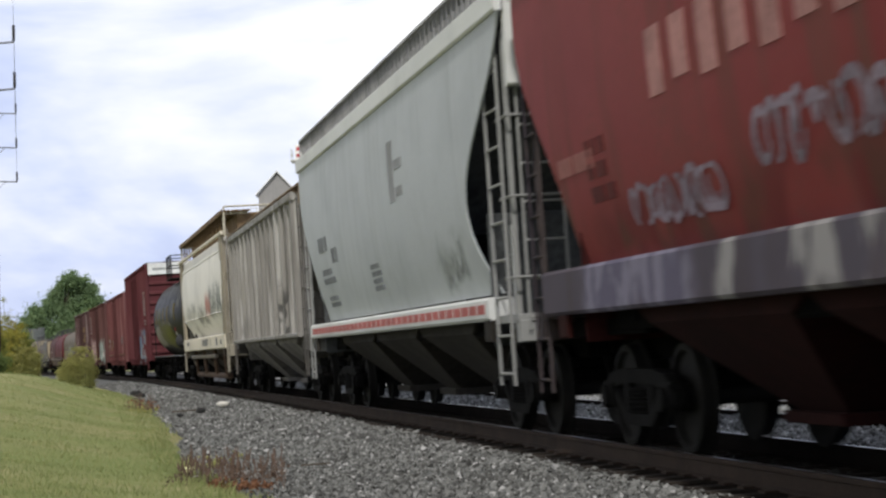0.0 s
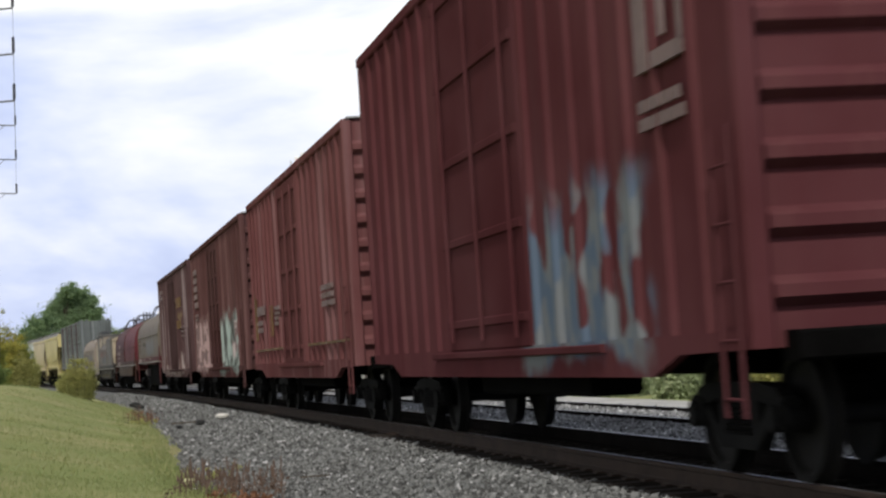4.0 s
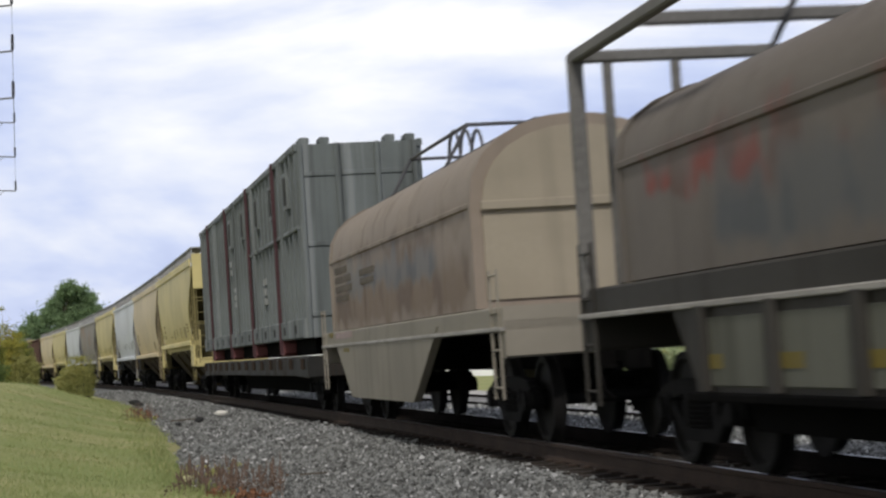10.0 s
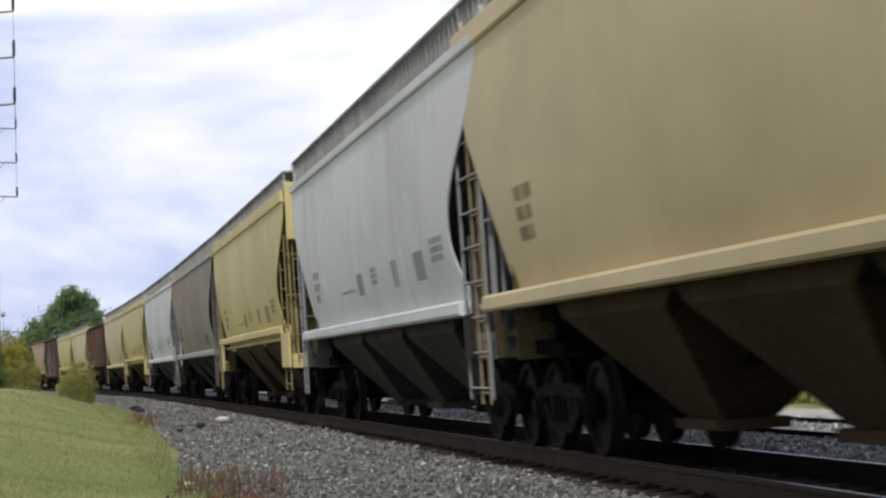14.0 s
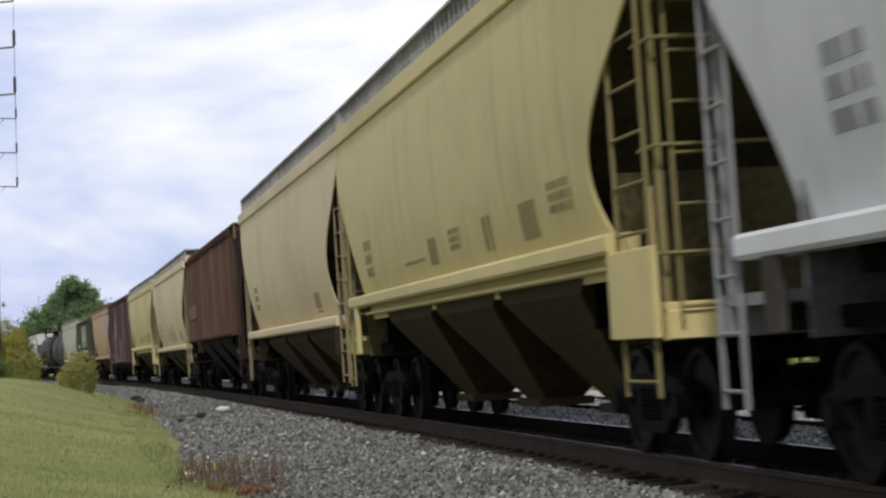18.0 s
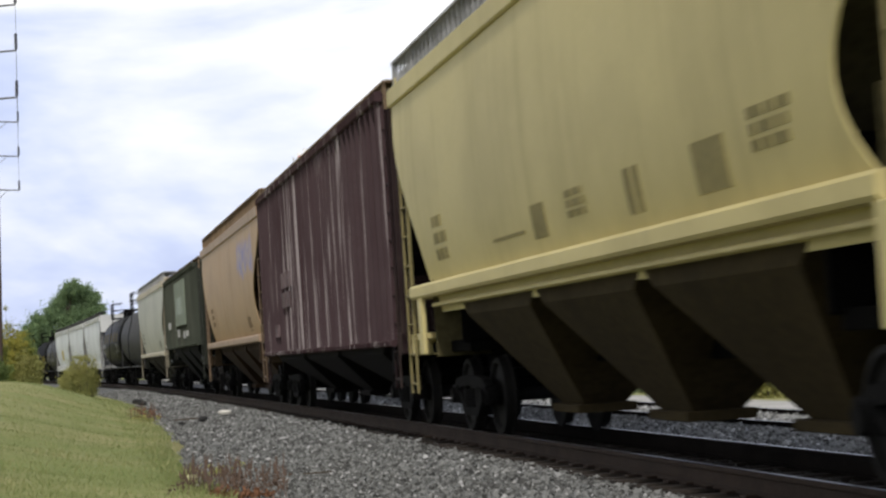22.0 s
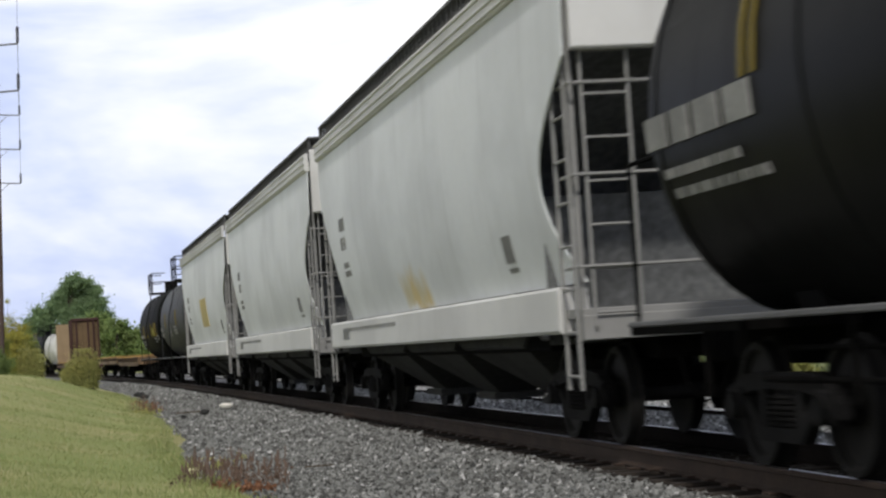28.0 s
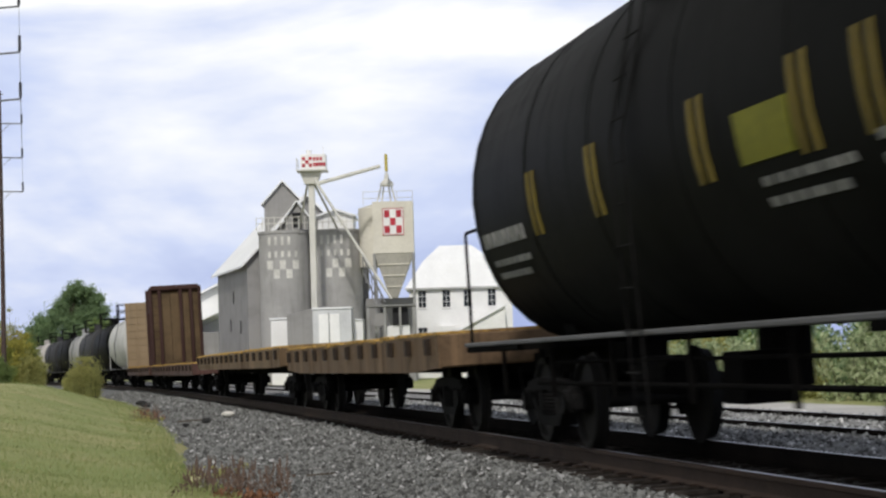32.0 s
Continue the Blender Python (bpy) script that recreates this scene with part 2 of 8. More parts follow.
CARS = []               # (thing, metres up the line at t = 12 s)
WHEELSETS = []          # (part, its place on the car's axis, same)

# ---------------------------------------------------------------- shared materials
# underside steel: besides grime, the shade below the cars is in these blacks
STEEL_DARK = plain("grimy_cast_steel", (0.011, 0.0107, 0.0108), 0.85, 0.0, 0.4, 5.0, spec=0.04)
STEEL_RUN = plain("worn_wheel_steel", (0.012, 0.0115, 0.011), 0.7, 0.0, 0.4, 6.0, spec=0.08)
UNDER = plain("underframe_grime_shade", (0.0045, 0.0043, 0.0042), 0.95, 0.0, 0.4, 4.0, spec=0.02)
RUST = plain("rusty_steel", (0.16, 0.085, 0.055), 0.85, 0.0, 0.4, 5.0)
GRATE = plain("galvanised_grating", (0.30, 0.30, 0.305), 0.6, 0.1, 0.35, 6.0)
GRATE_BROWN = plain("rusted_grating", (0.20, 0.14, 0.09), 0.8, 0.0, 0.35, 6.0)
STENCIL_DARK = plain("black_stencil", (0.17, 0.172, 0.165), 0.7, 0.0, 0.3, 4.0)
STENCIL_WHITE = plain("white_stencil", (0.22, 0.22, 0.215), 0.7, 0.0, 0.3, 4.0)
STENCIL_YELLOW = plain("yellow_stripe_paint", (0.135, 0.102, 0.016), 0.6, 0.0, 0.2, 4.0)
RAIL_SIDE = plain("rail_web_rust", (0.036, 0.024, 0.018), 0.9, 0.0, 0.35, 6.0)
# rail colour with the shade under the train worked in
RAIL_SHADED = plain("shade_darkened_rail", (0.012, 0.010, 0.009), 0.9, 0.0, 0.35, 6.0, spec=0.03)
RAIL_TOP = plain("polished_rail_head", (0.30, 0.29, 0.28), 0.35, 0.9, 0.15, 8.0)
TIE = plain("creosoted_tie", (0.03, 0.024, 0.02), 0.95, 0.0, 0.5, 6.0, None, 0.01)


def ballast_mat():
    m, nt, b = nodes_of("grey_ballast")
    v = coords(nt)
    vo = nt.nodes.new("ShaderNodeTexVoronoi")
    vo.inputs["Scale"].default_value = 22.0
    nt.links.new(v, vo.inputs["Vector"])
    g = noise_node(nt, v, 0.25, 4)
    sep = nt.nodes.new("ShaderNodeSeparateColor")
    nt.links.new(vo.outputs["Color"], sep.inputs[0])
    c = mix_col(nt, sep.outputs[0], (0.052, 0.055, 0.055), (0.195, 0.203, 0.20))
    c = mix_col(nt, math_node(nt, "MULTIPLY", ramp_node(nt, g, 0.45, 0.7), 0.35), c, (0.11, 0.095, 0.08))
    nt.links.new(c, b.inputs["Base Color"])
    b.inputs["Roughness"].default_value = 0.95
    bump(nt, b, vo.outputs["Distance"], 0.9, 0.03)
    return m


def stone_mat(name="crushed_stone", k=1.0):
    m, nt, b = nodes_of(name)
    geo = nt.nodes.new("ShaderNodeNewGeometry")
    r = geo.outputs["Random Per Island"]
    c = mix_col(nt, ramp_node(nt, r, 0.0, 0.85), [q * k for q in (0.034, 0.036, 0.036)], [q * k for q in (0.215, 0.222, 0.217)])
    c = mix_col(nt, ramp_node(nt, r, 0.93, 0.96), c, [q * k for q in (0.46, 0.46, 0.46)])
    n = noise_node(nt, coords(nt), 60.0, 3)
    c = mix_col(nt, math_node(nt, "MULTIPLY", n, 0.4), c, (0.10, 0.09, 0.08))
    nt.links.new(c, b.inputs["Base Color"])
    b.inputs["Roughness"].default_value = 0.95
    return m


def lawn_mat():
    m, nt, b = nodes_of("mown_lawn")
    v = coords(nt)
    big = noise_node(nt, coords(nt, (0.16, 0.20, 0.2), (2.0, 1.3, 0)), 1.0, 4, 0.6)
    mid = noise_node(nt, coords(nt, (1.2, 1.2, 1.2)), 1.0, 5, 0.65)
    fine = noise_node(nt, v, 38.0, 4, 0.7)
    c = mix_col(nt, ramp_node(nt, big, 0.35, 0.65), (0.22, 0.265, 0.10), (0.36, 0.335, 0.17))
    c = mix_col(nt, math_node(nt, "MULTIPLY", ramp_node(nt, mid, 0.4, 0.7), 0.6), c, (0.20, 0.26, 0.08))
    c = mix_col(nt, math_node(nt, "MULTIPLY", ramp_node(nt, fine, 0.45, 0.75), 0.55), c, (0.42, 0.395, 0.19))
    nt.links.new(c, b.inputs["Base Color"])
    b.inputs["Roughness"].default_value = 1.0
    b.inputs["Specular IOR Level"].default_value = 0.15
    bump(nt, b, fine, 0.6, 0.03)
    return m


BALLAST, STONE, LAWN = ballast_mat(), stone_mat(), lawn_mat()
# brighter stone and gravel for the strip along the second track
STONE_PALE = stone_mat("pale_crushed_stone", 1.9)
GRAVEL_PALE = plain("bright_gravel", (0.30, 0.30, 0.30), 0.95, 0, 0.5, 14.0, None, 0.02, 0.05)
# ballast under the train, with its shadow put into the colour
STONE_SHADED = stone_mat("shaded_crushed_stone", 0.22)
SHADED_BED = plain("shade_black_ballast", (0.022, 0.020, 0.019), 0.95, 0, 0.5, 12.0, None, 0.02, 0.05)

# ---------------------------------------------------------------- ground, ballast, rails


def smooth01(t):
    t = np.clip(t, 0, 1)
    return t * t * (3 - 2 * t)


def line_coords(x, y):
    """Metres up the line and beyond the near rail for places on the ground."""
    s = np.interp(y, _py, _S)
    h = np.interp(s, _S, _head)
    lat = (x - np.interp(s, _S, _px)) * np.cos(h)
    return s, lat


def EDGE(y):
    """How far from the near rail the grass begins."""
    return np.interp(y, [8, 15, 21, 24.5, 32, 40, 50, 56, 66, 80, 100], [2.6, 2.9, 3.15, 3.45, 3.35, 2.95, 2.75, 2.6, 2.2, 2.0, 1.9])


def ground_z(x, y):
    s, lat = line_coords(x, y)
    left = -lat
    rise = np.interp(y, [0, 16, 24, 40, 62, 90, 150, 260], [0.30, 0.40, 0.46, 0.72, 1.12, 0.85, 0.35, 0.2])
    edge = EDGE(y) + 0.10 * np.sin(y * 1.3) + 0.06 * np.sin(y * 3.1 + 1)
    lip = -0.42 * smooth01((edge + 0.12 - left) / 0.3)
    berm = 0.04 + rise * smooth01((left - edge) / 4.6) + lip
    far = np.interp(np.abs(left), [9, 40, 300], [0.0, -0.2, -0.6])
    wave = 0.008 * np.sin(x * 0.9 + y * 0.37) * smooth01((left - 3) / 2)
    return -0.50 + np.where(left > 0, berm + wave + far, 0.0)


def build_ground():
    def axis(lo, hi, step, far):
        mid = list(np.arange(lo, hi, step))
        out, d = [], step * 2
        p = hi
        while p < far:
            out.append(p)
            p += d
            d *= 1.5
        left, d, p = [], step * 2, lo - step
        while p > -far:
            left.append(p)
            p -= d
            d *= 1.5
        return np.array(left[::-1] + mid + out)
    xs, ys = axis(-28, 24, 0.45, 3500), axis(4, 130, 0.8, 3500)
    X, Y = np.meshgrid(xs, ys)
    Z = ground_z(X, Y)
    n, m = X.shape
    me = bpy.data.meshes.new("ground")
    idx = np.arange(n * m).reshape(n, m)
    faces = np.stack([idx[:-1, :-1], idx[:-1, 1:], idx[1:, 1:], idx[1:, :-1]], -1).reshape(-1, 4)
    me.from_pydata(np.stack([X, Y, Z], -1).reshape(-1, 3).tolist(), [], faces.tolist())
    me.materials.append(LAWN)
    me.shade_smooth()
    tagged(new("ground", me), "mown grass bank beside the railway line", "", "", "structure")


def ribbon(stations, prof, lift=0.0):
    """A sheet along the line through (lat, z) points."""
    g = Geo()
    n = len(prof)
    for s in stations:
        g.v += [on_line(s, a, z + lift) for a, z in prof]
    for r in range(len(stations) - 1):
        g.f += [(r * n + i, r * n + i + 1, (r + 1) * n + i + 1, (r + 1) * n + i) for i in range(n - 1)]
    return g


BED = [(-4.6, -0.80), (-3.5, -0.55), (-2.6, -0.46), (-1.6, -0.37), (-0.95, -0.25), (-0.55, -0.21), (1.30, -0.21), (1.45, -0.10), (1.9, -0.075), (2.6, -0.065), (4.3, -0.065), (4.7, -0.12), (5.4, -0.32), (6.6, -0.62)]
STN = list(np.arange(-60, 60, 1.0)) + list(np.arange(60, 460, 4.0)) + list(np.arange(460, 900, 20.0))
TRACK2 = 2.757


def build_track():
    bed = setting("ballast_bed", ribbon(STN, BED), BALLAST, "grey crushed-stone ballast bed under two tracks", 40)
    # black strip along the near track paints the shadow under the train
    setting("shadow_bed", ribbon(STN, [(a, z) for a, z in BED if -0.6 < a < 1.35], 0.006), SHADED_BED, "ballast between the rails darkened for the train's shadow", 40)
    setting("pale_bed", ribbon(STN, [(a, z) for a, z in BED if 1.4 < a < 4.8], 0.006), GRAVEL_PALE, "pale gravel between and over the second track", 40)
    foot, web, head, hgt = 0.055, 0.009, 0.03, 0.172
    prof = [(-foot, -hgt), (foot, -hgt), (foot, -hgt + 0.012), (web, -hgt + 0.03), (web, -0.045), (head, -0.036), (head, -0.006),
            (head - 0.008, 0), (-head + 0.008, 0), (-head, -0.006), (-head, -0.036), (-web, -0.045), (-web, -hgt + 0.03), (-foot, -hgt + 0.012)]
    for i, lat in enumerate((0.0, GAUGE, TRACK2, TRACK2 + GAUGE)):
        g = Geo()
        g.loft([[on_line(s, lat + a, z) for a, z in prof] for s in STN])
        # rails beyond the near one carry the train's shade in their colour
        rail = new("rail", g.mesh("rail", RAIL_SHADED if i else RAIL_SIDE, 30))
        tagged(rail, "shade-darkened steel rail with a polished running surface" if i else "rusty steel rail with a polished running surface", "rail", "rails of the line")
        top = ribbon(STN, [(lat - 0.021, 0.0015), (lat + 0.021, 0.0015)])
        part("running_surface", top, RAIL_TOP, rail, "polished steel running surface")
    # sleepers
    g = Geo().cbox(-1.0, 1.0, -0.1, 0.1, -0.33, -0.172, 0.02)
    me = g.mesh("tie", TIE)
    plate = Geo().cbox(-0.13, 0.13, -0.08, 0.08, -0.172, -0.155, 0.01).mesh("tie_plate", RAIL_SIDE)
    rng = random.Random(4)
    for track in (0.0, TRACK2):
        row = thing("sleeper_row", "row of dark creosoted wooden sleepers bedded in ballast", "sleepers", "", None, "structure")
        s = 7.0
        while s < 78:
            x, y, z = on_line(s, track + GAUGE / 2, 0)
            ob = new("sleeper", me)
            ob.parent = row
            ob.matrix_basis = pose(x, y, z + rng.uniform(-0.012, 0.006), 0, math.degrees(-math.atan(CANT / GAUGE)), math.degrees(-heading(s)) + rng.uniform(-1.2, 1.2)) @ Matrix.Diagonal((rng.uniform(0.97, 1.03), 1, 1, 1))
            if s < 40:
                p = new("tie_plate", plate)
                p.parent = ob
                p.matrix_basis = Matrix.Translation((-GAUGE / 2, 0, 0.0))
            s += rng.uniform(0.50, 0.56)


def bed_z(lat):
    return np.interp(lat, [p[0] for p in BED], [p[1] for p in BED])


def build_stones():
    """Loose ballast: many angular stones, one joined mesh."""
    rng = np.random.default_rng(7)
    base = np.array([(1, 0, 0.1), (-0.9, 0.2, 0), (0.1, 0.95, -0.1), (-0.1, -1, 0.1), (0.15, 0.1, 0.8), (0, -0.1, -0.7)])
    tri = np.array([(0, 2, 4), (2, 1, 4), (1, 3, 4), (3, 0, 4), (2, 0, 5), (1, 2, 5), (3, 1, 5), (0, 3, 5)])
    near = [(9, 28, -3.6, -0.32, 24000, 0.028), (28, 64, -3.4, -0.32, 20000, 0.036), (64, 120, -2.8, -0.4, 12000, 0.05)]
    shaded = [(9, 30, 0.1, 1.05, 2500, 0.030)]
    pale = [(9, 30, 1.42, 2.7, 5500, 0.026), (30, 70, 1.42, 2.7, 3500, 0.034), (12, 40, 2.8, 4.6, 3500, 0.030)]
    scatter_stones(rng, base, tri, near, "loose_ballast", STONE, "loose grey angular ballast stones on the shoulder")
    scatter_stones(rng, base, tri, pale, "pale_ballast", STONE_PALE, "pale ballast stones between the two tracks")
    scatter_stones(rng, base, tri, shaded, "shadow_ballast", STONE_SHADED, "ballast stones darkened for the train's shadow")


def scatter_stones(rng, base, tri, zones, name, mat, label):
    V, F, o = [], [], 0
    for s0, s1, l0, l1, n, size in zones:
        s = s0 + (s1 - s0) * rng.random(n) ** 1.25
        lat = rng.uniform(l0, l1, n)
        keep = (np.abs(lat) > 0.06) & (np.abs(lat - GAUGE) > 0.06)
        s, lat = s[keep], lat[keep]
        n = len(s)
        x, y, h = np.interp(s, _S, _px), np.interp(s, _S, _py), np.interp(s, _S, _head)
        z = bed_z(lat) + CANT * lat / GAUGE
        px, py = x + np.cos(h) * lat, y - np.sin(h) * lat
        r = size * rng.lognormal(0, 0.28, n)
        q = rng.normal(size=(n, 4))
        q /= np.linalg.norm(q, axis=1)[:, None]
        w, a, b, c = q.T
        R = np.stack([1 - 2 * (b * b + c * c), 2 * (a * b - c * w), 2 * (a * c + b * w), 2 * (a * b + c * w), 1 - 2 * (a * a + c * c), 2 * (b * c - a * w),
                      2 * (a * c - b * w), 2 * (b * c + a * w), 1 - 2 * (a * a + b * b)], -1).reshape(n, 3, 3)
        shape = base[None] * rng.uniform(0.65, 1.15, (n, 6, 1)) * rng.uniform(0.75, 1.1, (n, 1, 3))
        P = np.einsum("nij,nkj->nki", R, shape) * r[:, None, None]
        P += np.stack([px, py, z + r * 0.25], -1)[:, None, :]
        V.append(P.reshape(-1, 3))
        F.append((tri[None] + (np.arange(n) * 6)[:, None, None]).reshape(-1, 3) + o)
        o += n * 6
    me = bpy.data.meshes.new(name)
    me.from_pydata(np.concatenate(V).tolist(), [], np.concatenate(F).tolist())
    me.materials.append(mat)
    tagged(new(name, me), label, "ballast", "", "stuff")


build_ground()
build_track()

# ---------------------------------------------------------------- railcars
HW = 1.245              # half the width of a car body
WHEEL_R = 0.457


def one_frame(sgn):
    def make():
        g, y0, y1 = Geo(), min(sgn * 0.70, sgn * 0.80), max(sgn * 0.70, sgn * 0.80)
        g.extrude([(-1.12, 0.50), (-0.86, 0.66), (-0.5, 0.70), (0.5, 0.70), (0.86, 0.66), (1.12, 0.50), (1.12, 0.40), (0.80, 0.53), (0.42, 0.58), (-0.42, 0.58), (-0.80, 0.53), (-1.12, 0.40)], "y", y0, y1)
        g.extrude([(-0.72, 0.46), (-0.42, 0.22), (0.42, 0.22), (0.72, 0.46), (0.66, 0.53), (0.36, 0.32), (-0.36, 0.32), (-0.66, 0.53)], "y", y0, y1)
        for x in (-0.36, 0.36):
            g.cbox(x - 0.07, x + 0.07, y0 + 0.005, y1 - 0.005, 0.26, 0.62)
        for x in (-0.89, 0.89):
            g.cbox(x - 0.15, x + 0.15, y0 - 0.02, y1 + 0.02, 0.36, 0.60, 0.03)
            g.tube((x, sgn * 0.78, WHEEL_R), (x, sgn * 0.86, WHEEL_R), 0.10, 10)
        return g
    return make


def spring_geo():
    g, rings = Geo(), []
    for k in range(6):
        for r, dz in ((0.05, 0.0), (0.072, 0.012), (0.072, 0.026), (0.05, 0.036)):
            rings.append([(r * math.cos(q), r * math.sin(q), 0.32 + k * 0.038 + dz) for q in np.linspace(0, 2 * math.pi, 9)[:-1]])
    return g.loft(rings)


def wheelset_geo():
    g = Geo()
    g.tube((0, -0.78, 0), (0, 0.78, 0), 0.075, 10)
    for sgn in (-1, 1):
        n, rings = 24, []
        for y, r in ((0.52, 0.10), (0.53, 0.36), (0.505, 0.40), (0.505, 0.485), (0.53, 0.485), (0.54, WHEEL_R), (0.635, WHEEL_R - 0.008), (0.64, 0.40), (0.59, 0.37), (0.60, 0.12), (0.66, 0.11)):
            rings.append([(r * math.cos(2 * math.pi * i / n), sgn * y, r * math.sin(2 * math.pi * i / n)) for i in range(n)])
        g.loft(rings)
    return g


def truck(car, x, s12):
    t = part("truck", lambda: Geo().cbox(-0.17, 0.17, -0.76, 0.76, 0.42, 0.68, 0.04).cbox(-0.3, 0.3, -0.3, 0.3, 0.66, 0.76, 0.03), STEEL_DARK, car, "cast steel truck with two wheelsets", "bolster", at=(x, 0, 0))
    for sgn in (-1, 1):
        part("side_frame", one_frame(sgn), STEEL_DARK, t, "", ("sf", sgn))
        for dx in (-0.16, 0.0, 0.16):
            part("spring", spring_geo, STEEL_DARK, t, "", "spring", at=(dx, sgn * 0.755, 0))
    for dx in (-0.89, 0.89):
        w = part("wheelset", wheelset_geo, STEEL_RUN, t, "worn steel wheelset", "wheelset", 40, at=(dx, 0, WHEEL_R))
        WHEELSETS.append((w, dx, s12 - x - dx))


def coupler(car, x, mat=UNDER):
    s = 1 if x > 0 else -1
    g = Geo().cbox(min(x - s * 0.5, x + s * 0.35), max(x - s * 0.5, x + s * 0.35), -0.07, 0.07, 0.80, 0.95, 0.02)
    g.extrude([(x + s * 0.28, -0.12), (x + s * 0.5, -0.14), (x + s * 0.52, 0.0), (x + s * 0.46, 0.03), (x + s * 0.46, 0.12), (x + s * 0.28, 0.13)], "z", 0.74, 1.0)
    g.pipe([(x, -0.3, 0.78), (x + s * 0.25, -0.32, 0.55), (x + s * 0.5, -0.28, 0.45)], 0.022)
    part("coupler", g, mat, car)


def ladder(car, x, y, z0, z1, mat, along="x", w=0.38, step=0.38, name="ladder", bar=0.013):
    """Stiles and rungs; along: the way its rungs run."""
    g = Geo()
    d = (w / 2, 0) if along == "x" else (0, w / 2)
    for k in (-1, 1):
        g.box(x + k * d[0] - bar, x + k * d[0] + bar, y + k * d[1] - bar, y + k * d[1] + bar, z0, z1)
    lad = part(name, g, mat, car)
    z = z0 + 0.12
    while z < z1:
        part("rung", lambda: Geo().tube((-d[0], -d[1], 0), (d[0], d[1], 0), bar, 6), mat, lad, "", ("rung", along, round(w, 3), bar), at=(x, y, z))
        z += step


def brake_gear(car, x, mat):
    """Hand brake wheel on the end, with its chain housing."""
    s = 1 if x > 0 else -1
    g, n = Geo(), 14
    c = [(x + s * 0.1, 0.35 + 0.24 * math.cos(2 * math.pi * i / n), 2.6 + 0.26 * math.sin(2 * math.pi * i / n)) for i in range(n + 1)]
    g.pipe(c, 0.016)
    for i in range(0, n, 3):
        g.tube(c[i], (x + s * 0.1, 0.35, 2.6), 0.011)
    g.cbox(x - 0.03, x + 0.05, 0.25, 0.45, 2.45, 2.75)
    part("brake_wheel", g, mat, car)


def car_thing(name, label, category, s12, group="cars of the train"):
    ob = thing(name, label, category, group)
    CARS.append((ob, s12))
    return ob


def bars(car, rows, mat, hw, name="stencil_bar", label=""):
    """Unreadable stencils: thin bars on the near side. rows: x0, x1, z0, z1."""
    for x0, x1, z0, z1 in rows:
        n = 1 if z1 - z0 < 0.25 else 5
        rings = []
        for k in range(n + 1):
            z = z0 + (z1 - z0) * k / n
            y = -hw(z) - 0.005
            rings.append([(x0, y, z), (x1, y, z), (x1, y + 0.03, z), (x0, y + 0.03, z)])
        part(name, Geo().loft(rings), mat, car, label)


def text_rows(x, z, w, n, lh=0.1, seed=1, gap=1.5):
    """A block of n broken lines of lettering with its upper left corner at x, z."""
    r, out = random.Random(seed), []
    for i in range(n):
        zz, xx = z - i * lh * gap, x
        end = x + w * r.uniform(0.7, 1.0)
        while xx < end:
            l = r.uniform(0.10, 0.30) * max(1, lh / 0.1)
            out.append((xx, min(xx + l, end), zz - lh, zz))
            xx += l + 0.07 * max(1, lh / 0.12)
    return out


CURVE_Z = [1.50, 1.8, 2.2, 2.6, 3.0, 3.4, 3.8, 4.25]
CURVE_W = [1.00, 1.085, 1.16, 1.205, 1.23, 1.24, 1.235, 1.215]
CURVE_L = [7.25, 7.28, 7.42, 7.72, 8.12, 8.55, 8.76, 8.8]


def curve_w(z):
    return float(np.interp(z, CURVE_Z, CURVE_W))


def shell(zs, ws, ls, cap=0.10):
    g, rings = Geo(), []
    for z, w, l in zip(zs, ws, ls):
        c = cap
        rings.append([(l, -w + c, z), (l, w - c, z), (l - c, w, z), (-l + c, w, z), (-l, w - c, z), (-l, -w + c, z), (-l + c, -w, z), (l - c, -w, z)])
    g.loft(rings)
    return g


END_L = [5.0, 5.3, 6.0, 6.8, 7.6, 8.25, 8.6, 8.75]


CURVE_F = [7.3, 6.85, 6.4, 6.4, 6.95, 7.8, 8.5, 8.8]
END_F = [5.0, 5.2, 5.5, 5.8, 6.3, 7.1, 8.1, 8.7]


def wing_shell(shift=0.0):
    """Curved sides that stand out as wings beyond the sloping end sheets."""
    g, rings = Geo(), []
    fine = np.linspace(1.50, 4.25, 25)

    def smooth_run(vals):
        v = np.interp(fine, CURVE_Z, vals)
        for _ in range(8):
            v[1:-1] = (v[:-2] + 2 * v[1:-1] + v[2:]) / 4
        return [float(q) for q in v]
    zs, ws = [float(z) for z in fine] + [4.40, 4.47], smooth_run(CURVE_W) + [0.75, 0.2]
    ls, es = smooth_run(CURVE_L) + [8.75, 8.7], smooth_run(END_L) + [8.70, 8.65]
    fs, xs = [min(f + shift, 8.8) for f in smooth_run(CURVE_F)] + [8.75, 8.7], smooth_run(END_F) + [8.70, 8.65]
    for z, w, l, e, f, x in zip(zs, ws, ls, es, fs, xs):
        t = min(0.016, w * 0.3)
        rings.append([(x, -w + t, z), (x, w - t, z), (f, w - t, z), (f - 0.02, w, z), (0, w, z), (-l + 0.02, w, z), (-l, w - t, z), (-e, w - t, z), (-e, -w + t, z), (-l, -w + t, z), (-l + 0.02, -w, z), (0, -w, z), (f - 0.02, -w, z), (f, -w + t, z)])
    return g.loft(rings)


